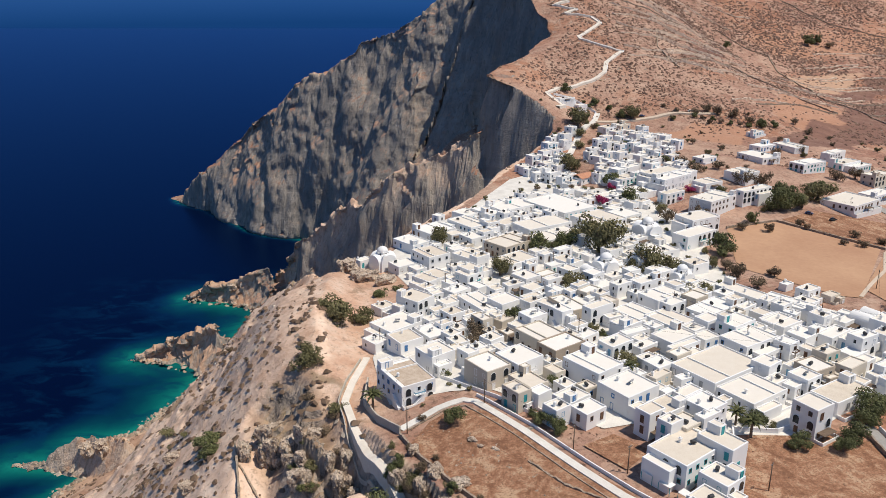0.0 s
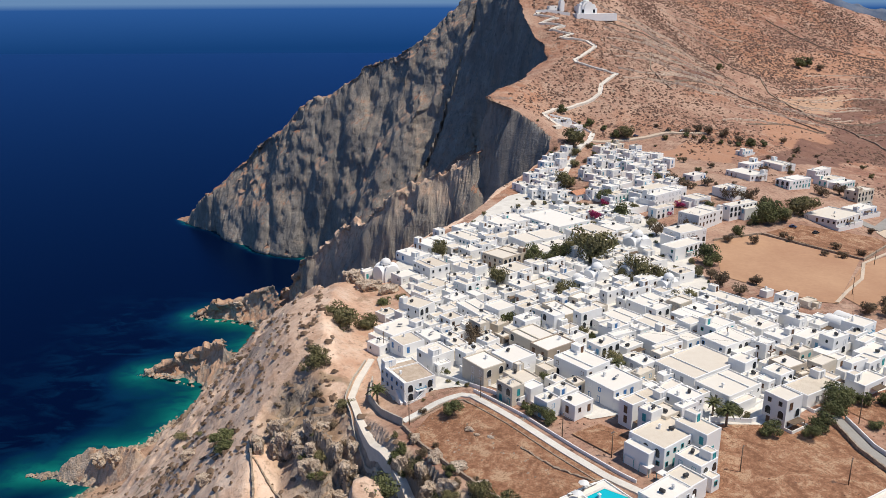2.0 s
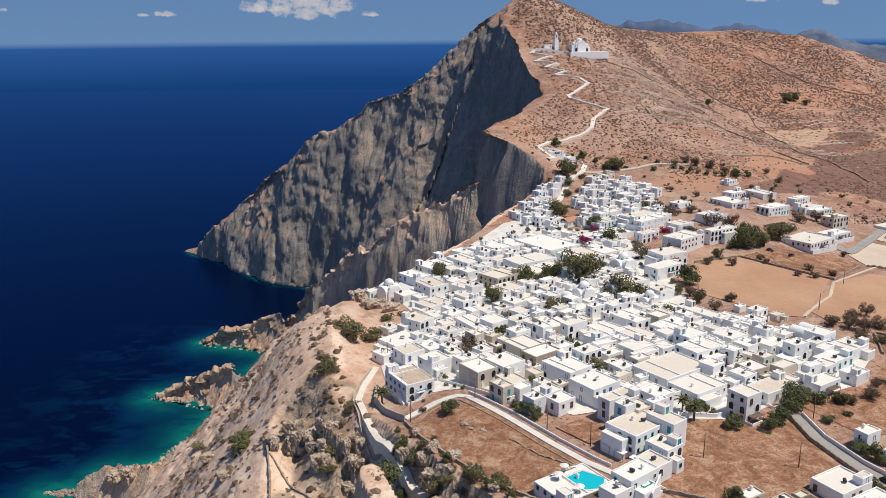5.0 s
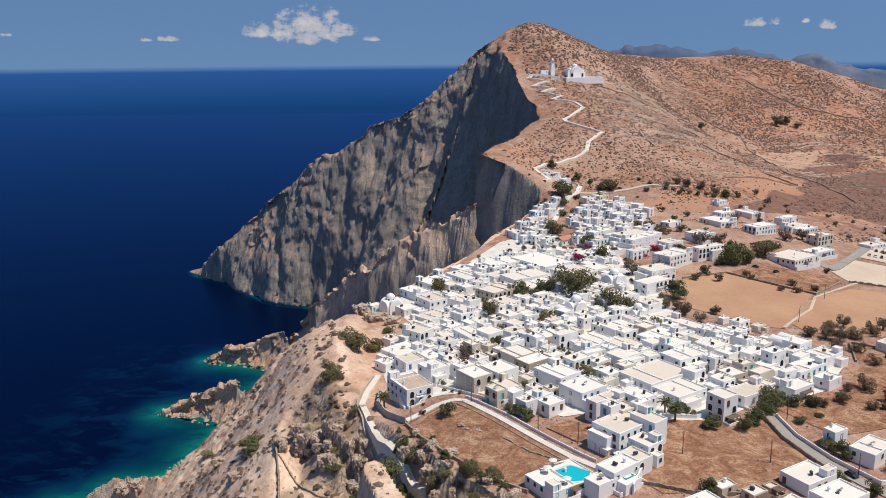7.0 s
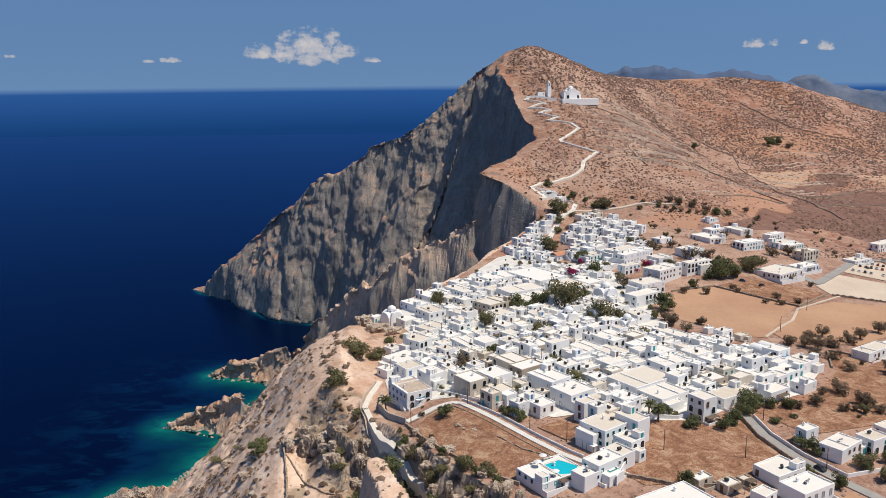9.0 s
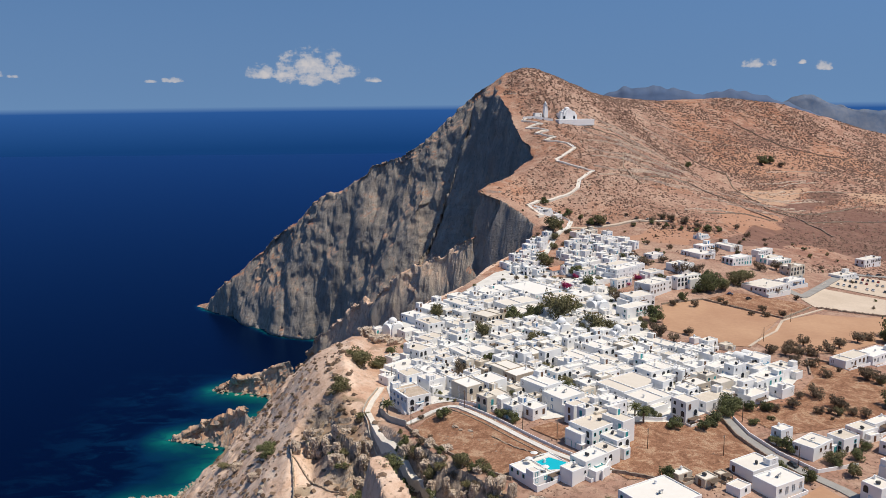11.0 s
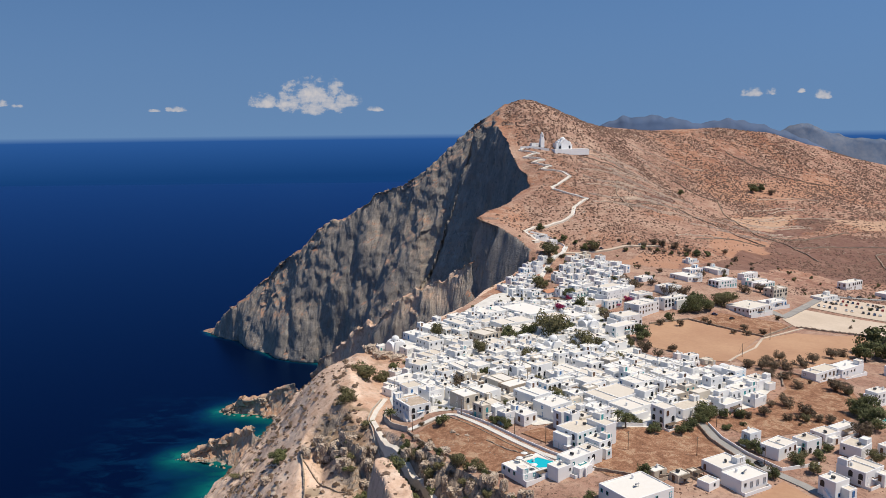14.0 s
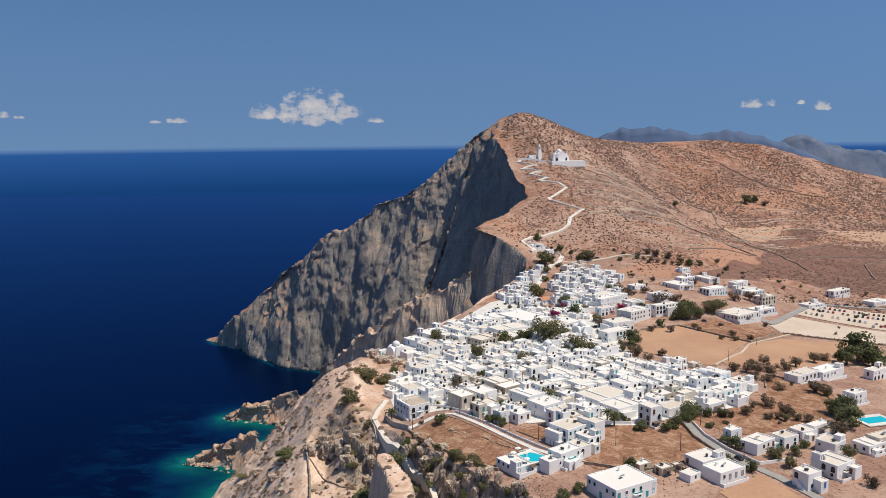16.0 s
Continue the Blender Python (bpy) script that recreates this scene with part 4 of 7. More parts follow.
HOUSES["centre_east"] = [(78.9, 289.4, 12.4, 5.8, 34, 6), (81.5, 276.4, 14.6, 9.5, 36, 5), (85.1, 271.7, 6.3, 7.6, 32, 5), (100.0, 286.9, 12.7, 6.1, 40, 4), (113.1, 279.7, 7.8, 18.7, 37, 4.5), (126.3, 267.7, 7.9, 19.4, 42, 4.5), (95.9, 262.8, 17.6, 9.7, 38, 5), (91.0, 258.2, 6.8, 4.2, 36, 4), (98.4, 246.0, 11.1, 7.8, 36, 7), (75.9, 239.5, 12.5, 9.1, 36, 5), (77.2, 232.1, 12.4, 3.0, 32, 5), (64.3, 244.2, 10.3, 3.7, 28, 4.5), (68.7, 262.1, 11.0, 12.4, 36, 4), (79.1, 255.4, 11.5, 13.4, 36, 4), (92.1, 226.0, 12.0, 4.5, 41, 3)]
HOUSES["east"] = [(102.5, 230.1, 10.0, 5.4, 35, 4), (97.5, 216.4, 7.0, 6.1, 38, 7), (99.1, 235.5, 15.7, 10.8, 33, 6), (115.7, 254.0, 12.0, 4.9, 38, 4), (138.2, 280.9, 8.2, 5.3, 34, 5), (130.9, 268.5, 10.4, 7.0, 34, 4.5), (134.4, 291.3, 5.0, 3.4, 38, 3), (146.4, 279.7, 6.1, 4.1, 34, 3), (116.5, 252.9, 10.5, 9.8, 34, 4), (119.2, 240.6, 9.1, 7.0, 35, 5), (110.1, 232.3, 5.9, 5.9, 38, 6), (129.3, 241.1, 11.7, 5.4, 38, 5), (134.8, 233.4, 8.1, 5.5, 30, 8), (119.9, 226.0, 6.8, 5.3, 32, 6), (130.1, 229.1, 7.8, 5.7, 32, 4)]
HOUSES["southeast"] = [(99.0, 188.2, 7.3, 7.5, 33, 9.5), (83.4, 218.4, 23.1, 16.2, 35, 5), (88.5, 203.2, 15.7, 12.4, 34, 5), (112.1, 216.4, 8.3, 8.2, 28, 6), (123.7, 217.6, 8.8, 5.3, 36, 6), (114.5, 203.7, 16.7, 8.9, 32, 4.5), (133.7, 215.8, 8.3, 3.0, 30, 7), (158, 239, 12, 9, 35, 5), (149.5, 246, 9, 8, 36, 7.5), (146, 227, 14, 8, 34, 5), (134, 209, 12, 6.5, 33, 4.2), (149, 216.5, 9, 6.5, 35, 4.2), (139, 219, 7, 6, 35, 6), (74.2, 201.2, 6.3, 3.2, 34, 3.5), (79.3, 199.1, 3.8, 3.1, 36, 4), (71.6, 212.0, 5.1, 3.3, 30, 4), (66.0, 219.8, 7.2, 6.8, 34, 5)]
HOUSES["kastro"] = [(-35.8, 338.5, 6.6, 4.2, 43, 4), (-14.9, 357.8, 10.6, 14.6, 43, 4), (-4.5, 372.3, 16.3, 14.1, 41, 4), (-2.3, 388.4, 4.9, 4.4, 48, 5), (12.5, 378.2, 11.9, 18.5, 38, 4.5), (22.1, 397.0, 11.0, 10.7, 40, 4.5), (29.5, 407.0, 9.4, 11.3, 38, 4.5), (12.0, 394.8, 10.2, 11.0, 44, 4), (-5.4, 333.3, 11.4, 14.0, 36, 7), (12.4, 335.1, 11.9, 12.2, 45, 4), (13.6, 356.3, 8.3, 9.4, 38, 5), (25.1, 348.5, 9.3, 10.2, 42, 4.5), (11.1, 310.7, 7.5, 7.9, 40, 7)]
HOUSES["kastro_rows"] = [(35.9, 402.8, 23.6, 15.0, 37, 5), (25.3, 388.6, 8.5, 4.3, 40, 5), (61.1, 403.6, 23.3, 31.3, 36, 5), (48.1, 371.9, 26, 14.4, 32, 5), (52.6, 356.8, 26, 12.0, 39, 4), (29.4, 343.6, 16.5, 13.3, 42, 6), (76.9, 378.7, 20.0, 19.1, 34, 5), (31.4, 323.4, 15.7, 11.4, 40, 5), (53.0, 320.0, 8.2, 10.8, 38, 4.5), (91.5, 388.0, 13.5, 12.3, 36, 4), (91.9, 424.3, 24.0, 6.0, 40, 3.5), (31.9, 376.4, 12.5, 7.9, 42, 4.5)]
HOUSES["north"] = [(121.5, 365.9, 17.5, 11.8, 28, 9.5), (115.4, 349.0, 20.5, 8.7, 36, 7), (94.4, 333.7, 15.5, 12.4, 28, 4), (104.7, 312.2, 8.7, 7.8, 28, 5), (139.8, 399.5, 23.0, 12.6, 40, 8), (164.6, 411.0, 21.6, 5.9, 30, 8), (220.2, 417.1, 26, 19.0, 36, 5), (125.0, 448.4, 25.3, 10.1, 36, 7), (137.6, 445.7, 15.2, 7.1, 37, 6), (147.1, 432.8, 13.5, 10.1, 32, 4), (107.5, 426.0, 20.0, 13.6, 32, 4), (122.1, 413.8, 14.5, 6.1, 35, 6), (170.0, 444.2, 14.8, 12.8, 34, 5), (161.0, 483.2, 13.0, 8.0, 36, 3.5)]
HOUSES["upper"] = [(116.9, 566, 11, 8, 38, 5), (129.2, 576.6, 12, 7.6, 42, 5), (132.1, 520, 12, 7.1, 41, 5), (153.6, 533, 15, 8, 38, 4.5), (104, 448, 14, 9, 38, 5.5), (128, 436, 26, 9, 40, 7.5), (111, 470, 12, 9, 40, 6)]
HOUSES["hamlet"] = [(197.2, 491.0, 15.1, 20.7, 27, 4), (212.6, 525.1, 16.0, 8.6, 33, 4), (234.4, 532.2, 12.5, 19.2, 24, 4), (221.8, 476.4, 21.2, 10.2, 31, 6), (256.3, 516.4, 19.2, 6.3, 36, 6), (253.9, 495.5, 19.5, 9.7, 32, 5), (259.5, 490.0, 18.8, 7.8, 34, 5), (259.5, 466.7, 17.0, 9.2, 32, 7), (222.3, 565.1, 14.6, 5.7, 40, 3), (245.7, 438.3, 20.5, 10.0, 32, 4)]
HOUSES["hamlet_far"] = [(352.2, 536.9, 25.3, 8.0, 34, 7), (302.6, 477.6, 19.8, 10.1, 30, 3), (376.6, 518.0, 23.5, 11.5, 30, 4), (198.4, 257.3, 20.6, 8.2, 34, 4.5), (215.1, 266.1, 20.2, 9.4, 34, 5), (245.6, 271.1, 15.0, 5.7, 33, 6), (195.1, 169.5, 13.8, 6.5, 26, 5), (209.3, 222.3, 9.8, 6.2, 30, 6)]
HOUSES["south_east_farms"] = [(110.5, 145.4, 12.9, 9.9, 30, 4), (114.0, 133.5, 13.8, 9.3, 30, 5), (130.3, 170.5, 6.5, 4.3, 30, 6), (137.9, 161.8, 13.5, 8.2, 38, 5), (151.5, 166.8, 9.1, 7.0, 29, 5.5), (163.9, 177.7, 9.0, 7.5, 28, 4), (173.6, 183.9, 11.8, 4.2, 32, 4), (169.5, 163.2, 9.6, 8.4, 40, 5), (143.4, 126.9, 7.5, 6.9, 29, 7), (159.7, 140.6, 12.2, 11.2, 33, 6), (185.8, 163.6, 10.8, 8.4, 28, 4), (71.7, 121.3, 20.1, 16.1, 31, 6), (100.4, 131.8, 6.3, 5.1, 37, 3)]

TREES = {}
TREES["gardens_0"] = [(3, 196, 3.1, "g"), (-45, 238, 5.1, "o"), (-39, 272, 7.7, "o"), (-31, 276, 4.9, "o"), (-26, 304, 3.3, "g"), (-19, 309, 2.7, "g"), (-4, 290, 2.5, "g"), (27, 193, 2.6, "g"), (31, 189, 2.6, "g"), (-2, 359, 4.6, "o"), (24, 315, 4.6, "o"), (53, 294, 4.8, "o"), (44, 344, 5.9, "g"), (70, 339, 9.9, "o"), (57, 345, 5.5, "g"), (58, 224, 3.8, "o"), (11, 254, 3.8, "d"), (10, 247, 2.6, "d"), (25, 266, 3.5, "g"), (52, 252, 1.9, "o"), (69, 242, 1.9, "r"), (33, 267, 1.8, "m"), (36, 265, 2.0, "g"), (86, 311, 6.9, "o")]
TREES["gardens_1"] = [(94, 307, 4.6, "o"), (80, 316, 3.7, "o"), (94, 284, 3.9, "o"), (101, 284, 3.3, "o"), (124, 336, 6.3, "g"), (127, 352, 4.0, "g"), (121, 306, 4.2, "d"), (124, 293, 3.4, "d"), (87, 193, 2.6, "g"), (84, 191, 1.9, "g"), (64, 199, 1.4, "m"), (66, 197, 1.3, "g"), (93, 180, 2.8, "g"), (117, 194, 4.1, "g"), (110, 185, 3.9, "g"), (115, 199, 2.6, "g"), (124, 200, 3.2, "g"), (113, 200, 1.7, "g")]
TREES["upper_town_0"] = [(79, 491, 6.2, "o"), (96, 564, 7.8, "o"), (104, 583, 4.9, "g"), (100, 414, 5.3, "g"), (86, 414, 3.2, "m"), (126, 415, 2.7, "m"), (136, 427, 2.8, "m"), (175, 401, 7.3, "g"), (181, 404, 7.4, "g"), (204, 421, 7.1, "o"), (190, 407, 4.4, "o"), (136, 395, 5.2, "d"), (130, 386, 4.0, "d"), (142, 599, 6.3, "o"), (134, 601, 4.2, "g"), (149, 460, 4.7, "d"), (145, 477, 4.1, "d"), (97, 449, 5.1, "g"), (112, 382, 4.5, "d"), (180, 438, 4.6, "d"), (234, 424, 4.0, "d"), (167, 437, 4.5, "d"), (95, 626, 4.3, "g"), (116, 616, 3.8, "g")]
TREES["upper_town_1"] = [(112, 611, 3.0, "g"), (163, 462, 3.4, "d"), (151, 421, 3.1, "g"), (172, 440, 3.9, "d"), (234, 463, 4.3, "d"), (250, 472, 4.4, "d"), (261, 469, 3.7, "d"), (216, 512, 3.4, "d"), (238, 525, 3.2, "d"), (154, 382, 3.5, "g"), (158, 370, 2.8, "d"), (119, 315, 2.9, "d"), (196, 354, 2.6, "d"), (178, 380, 2.3, "d"), (216, 410, 3.2, "d")]
TREES["hillside_0"] = [(299, 866, 5.3, "g"), (420, 949, 8.2, "g"), (435, 959, 7.5, "g"), (448, 952, 6.0, "d"), (200, 611, 4.3, "d"), (208, 605, 4.8, "d"), (218, 601, 4.8, "d"), (228, 592, 4.3, "d"), (235, 586, 4.7, "g"), (246, 590, 3.4, "g"), (190, 603, 3.8, "d"), (267, 607, 3.5, "d"), (269, 584, 3.4, "d"), (200, 369, 3.0, "d"), (188, 355, 2.3, "d"), (179, 375, 2.3, "d"), (209, 361, 2.7, "d"), (135, 308, 2.3, "d"), (-75, 224, 5.1, "g"), (-42, 236, 3.2, "d"), (-32, 214, 3.4, "o"), (-31, 178, 5.4, "g"), (-11, 168, 4.5, "g"), (-14, 181, 2.5, "g")]
TREES["hillside_1"] = [(-8, 174, 2.8, "d"), (-1, 160, 3.6, "o"), (-6, 200, 1.6, "d"), (10, 154, 3.8, "o"), (17, 151, 3.1, "o"), (-45, 275, 3.5, "o"), (-108, 367, 2.6, "d"), (-57, 217, 2.6, "d")]
TREES["farmland_0"] = [(259, 316, 12.8, "g"), (246, 304, 8.0, "g"), (260, 301, 9.5, "g"), (172, 267, 3.9, "d"), (177, 265, 4.5, "d"), (186, 268, 4.6, "d"), (197, 276, 4.3, "d"), (207, 285, 4.4, "d"), (172, 255, 3.8, "d"), (178, 252, 3.8, "d"), (225, 301, 5.0, "d"), (235, 308, 3.6, "d"), (121, 198, 4.9, "g"), (118, 206, 3.8, "g"), (104, 179, 3.1, "g"), (129, 199, 3.3, "g"), (193, 202, 6.4, "g"), (191, 190, 7.3, "g"), (180, 180, 4.9, "d"), (192, 171, 4.3, "o"), (142, 160, 3.3, "g"), (130, 160, 3.0, "g"), (137, 156, 2.5, "g"), (120, 146, 2.4, "g")]
TREES["farmland_1"] = [(170, 164, 3.7, "o"), (173, 154, 3.6, "o"), (79, 139, 3.2, "g"), (56, 123, 2.6, "g"), (167, 202, 4.0, "d"), (162, 213, 4.0, "d"), (148, 202, 3.3, "d"), (195, 235, 4.3, "d"), (199, 231, 3.7, "d"), (179, 238, 3.7, "d"), (169, 196, 2.8, "d"), (150, 225, 3.5, "d"), (136, 198, 3.3, "g"), (167, 179, 2.7, "g"), (152, 157, 3.0, "g"), (142, 151, 2.5, "g"), (-31, 169, 6.4, "g"), (-16, 165, 6.3, "g"), (-12, 181, 2.5, "g"), (-77, 231, 6.5, "g"), (50, 120, 2.5, "g"), (63, 122, 2.1, "d"), (169, 128, 3.4, "d"), (152, 136, 1.9, "g")]
TREES["gully_0"] = [(-42, 220, 2.7, "d"), (-43, 199, 2.4, "g"), (-37, 197, 2.7, "o"), (-43, 198, 1.7, "d"), (-40, 192, 2.3, "g"), (-13, 180, 2.8, "g"), (-8, 175, 3.0, "o"), (-32, 212, 3.1, "d"), (-123, 313, 5.9, "s"), (-95, 257, 3.1, "s"), (-105, 268, 2.8, "s"), (-88, 264, 2.0, "d"), (-37, 192, 2.5, "g"), (-28, 192, 2.6, "d"), (-23, 185, 2.6, "g"), (-77, 257, 1.7, "d"), (-72, 265, 1.7, "d"), (-55, 236, 1.7, "d"), (-58, 231, 1.5, "d"), (-54, 304, 2.3, "d")]
TREES["lots_0"] = [(129, 162, 3.7, "g"), (127, 167, 3.2, "g"), (142, 153, 3.6, "o"), (138, 167, 3.3, "o"), (81, 142, 3.3, "g"), (127, 139, 3.0, "g"), (159, 165, 2.9, "g"), (144, 144, 3.1, "o"), (190, 205, 5.4, "g"), (126, 185, 2.4, "g"), (141, 394, 5.2, "o"), (99, 423, 4.6, "g"), (113, 397, 3.7, "o"), (63, 356, 5.4, "o"), (83, 359, 4.1, "g"), (182, 417, 6.3, "g"), (210, 434, 4.9, "g"), (114, 317, 3.2, "o"), (136, 306, 2.8, "d"), (167, 271, 4.2, "d"), (179, 280, 4.0, "d"), (189, 286, 4.1, "d"), (146, 372, 3.6, "d"), (52, 340, 3.9, "g")]
TREES["lots_1"] = [(97, 340, 3.3, "g"), (64, 278, 2.6, "o"), (92, 255, 2.5, "g"), (156, 197, 2.6, "d"), (168, 206, 2.6, "d"), (174, 194, 3.1, "d"), (155, 212, 2.4, "d"), (140, 199, 2.3, "d"), (131, 208, 2.3, "o"), (110, 131, 2.5, "g"), (154, 141, 3.1, "g")]


# ---- houses ----
def casing(name, w, h, t, depth, fill, *mats):
    """A frame with a hole, or with a leaf set back in it, in one piece."""
    a, b = w / 2 + t, h / 2 + t
    out, inn = [(-a, -b), (a, -b), (a, b), (-a, b)], [(-w / 2, -h / 2), (w / 2, -h / 2), (w / 2, h / 2), (-w / 2, h / 2)]
    v = [(x, depth / 2, z) for x, z in out] + [(x, -depth / 2, z) for x, z in out] + [(x, -depth / 2, z) for x, z in inn] + [(x, depth * 0.2, z) for x, z in inn]
    f = [q for i in range(4) for q in ((i, (i + 1) % 4, 4 + (i + 1) % 4, 4 + i), (4 + i, 4 + (i + 1) % 4, 8 + (i + 1) % 4, 8 + i), (8 + i, 8 + (i + 1) % 4, 12 + (i + 1) % 4, 12 + i))]
    if fill:
        f.append((12, 13, 14, 15))
    me = mesh_of(name, v, f, *mats)
    if fill and len(mats) > 1:
        me.polygons[12].material_index = 1
    return me


FRAME = [casing("window_frame", 0.9, 1.2, 0.12, 0.14, False, m) for m in TRIMS]
GLAZED = [casing("window", 0.9, 1.2, 0.12, 0.14, True, m, GLASS) for m in TRIMS]
SHUTTER = [casing("shutter", 0.5, 0.8, 0.18, 0.07, True, m) for m in TRIMS]
PANE = boxes("pane", GLASS, (0, 0.02, 0, 0.9, 0.04, 1.2))
DOOR = [casing("door", 0.9, 1.95, 0.14, 0.14, True, m) for m in TRIMS]
ARCH_W = [(-0.85, -1.1), (0.85, -1.1)] + [(0.85 * math.cos(math.radians(a)), 0.45 + 0.85 * math.sin(math.radians(a))) for a in range(0, 181, 20)]
ARCH = prism("archway", GLASS, ARCH_W, -0.05, 0.05)
ARCH_FRAME = [prism("arch_frame", m, [(x * 1.14, z * 1.08 + 0.02) for x, z in ARCH_W], -0.02, 0.06) for m in TRIMS]
CHIMNEY = boxes("chimney", PLASTER, (0, 0, 0.6, 0.6, 0.6, 1.2), (0, 0, 1.28, 0.8, 0.8, 0.16), (0, 0, 1.45, 0.45, 0.45, 0.2))


def shell(w, d, h, mat, rg, name="wall", par=0.42):
    """Four thick walls with a parapet, slightly out of true."""
    t, j = 0.35, lambda: rg.uniform(-0.10, 0.10)
    out = [(-w / 2 + j(), -d / 2 + j()), (w / 2 + j(), -d / 2 + j()), (w / 2 + j(), d / 2 + j()), (-w / 2 + j(), d / 2 + j())]
    sg = [(1, 1), (-1, 1), (-1, -1), (1, -1)]
    inn = [(x + t * a, y + t * b) for (x, y), (a, b) in zip(out, sg)]
    top = [h + rg.uniform(-0.06, 0.06) for _ in range(4)]
    v = [(x, y, 0) for x, y in out] + [(x, y, z - 0.08) for (x, y), z in zip(out, top)]
    v += [(x + 0.07 * a, y + 0.07 * b, z) for (x, y), (a, b), z in zip(out, sg, top)]
    v += [(x, y, z) for (x, y), z in zip(inn, top)] + [(x, y, h - par - 0.1) for x, y in inn]
    f = []
    for i in range(4):
        k = (i + 1) % 4
        f += [(i, k, 4 + k, 4 + i), (4 + i, 4 + k, 8 + k, 8 + i), (8 + i, 8 + k, 12 + k, 12 + i), (12 + i, 12 + k, 16 + k, 16 + i)]
    return mesh_of(name, v, f, mat)


def openings(owner, w, d, h, floors, trim, rg, rich, base, far):
    """Doors and windows, floor by floor, on the four walls."""
    walls = [(-d / 2, 0, w), (-w / 2, -90, d), (w / 2, 90, d), (d / 2, 180, w)]
    for n, (off, turn, length) in enumerate(walls):
        slots = int((length - 0.8) / 2.9)
        if slots < 1:
            continue
        for fl in range(floors):
            z0 = max(h - 0.45 - (floors - fl) * 3.1, base)
            if h - z0 < 2.6:
                continue
            arches = rich and n < 2 and slots >= 2 and rg.random() < 0.3
            for s in range(slots):
                if rg.random() > (0.80, 0.72, 0.22, 0.12)[n]:
                    continue
                u = (s + 0.5) * length / slots - length / 2 + rg.uniform(-0.3, 0.3)
                m = pose(0, 0, 0, 0, 0, turn) @ pose(u, -abs(off) - 0.03, 0)
                if arches:
                    o = piece("archway", ARCH_FRAME[5], owner, m @ pose(0, -0.02, z0 + 1.35))
                    piece("opening", ARCH, o, pose(0, -0.03, 0), "dark arched opening")
                elif (fl == 0 and rg.random() < 0.34) or (fl > 0 and rg.random() < 0.15):
                    piece("door", DOOR[trim], owner, m @ pose(0, -0.04, z0 + 1.2), TRIM_NAMES[trim] + " painted double door")
                else:
                    look_of = trim if rg.random() < 0.8 else 5
                    if far:
                        piece("window", GLAZED[look_of], owner, m @ pose(0, -0.02, z0 + 1.65))
                        continue
                    o = piece("window", FRAME[look_of], owner, m @ pose(0, -0.02, z0 + 1.65))
                    if rg.random() < 0.16:
                        piece("shutter", SHUTTER[trim], o, None, TRIM_NAMES[trim] + " closed shutters")
                    else:
                        piece("pane", PANE, o)


TAN_DECK = plain("tan_roof_screed", (0.40, 0.31, 0.23), (0.56, 0.46, 0.36), 0.5, 0.9, 0.2, 2.0)


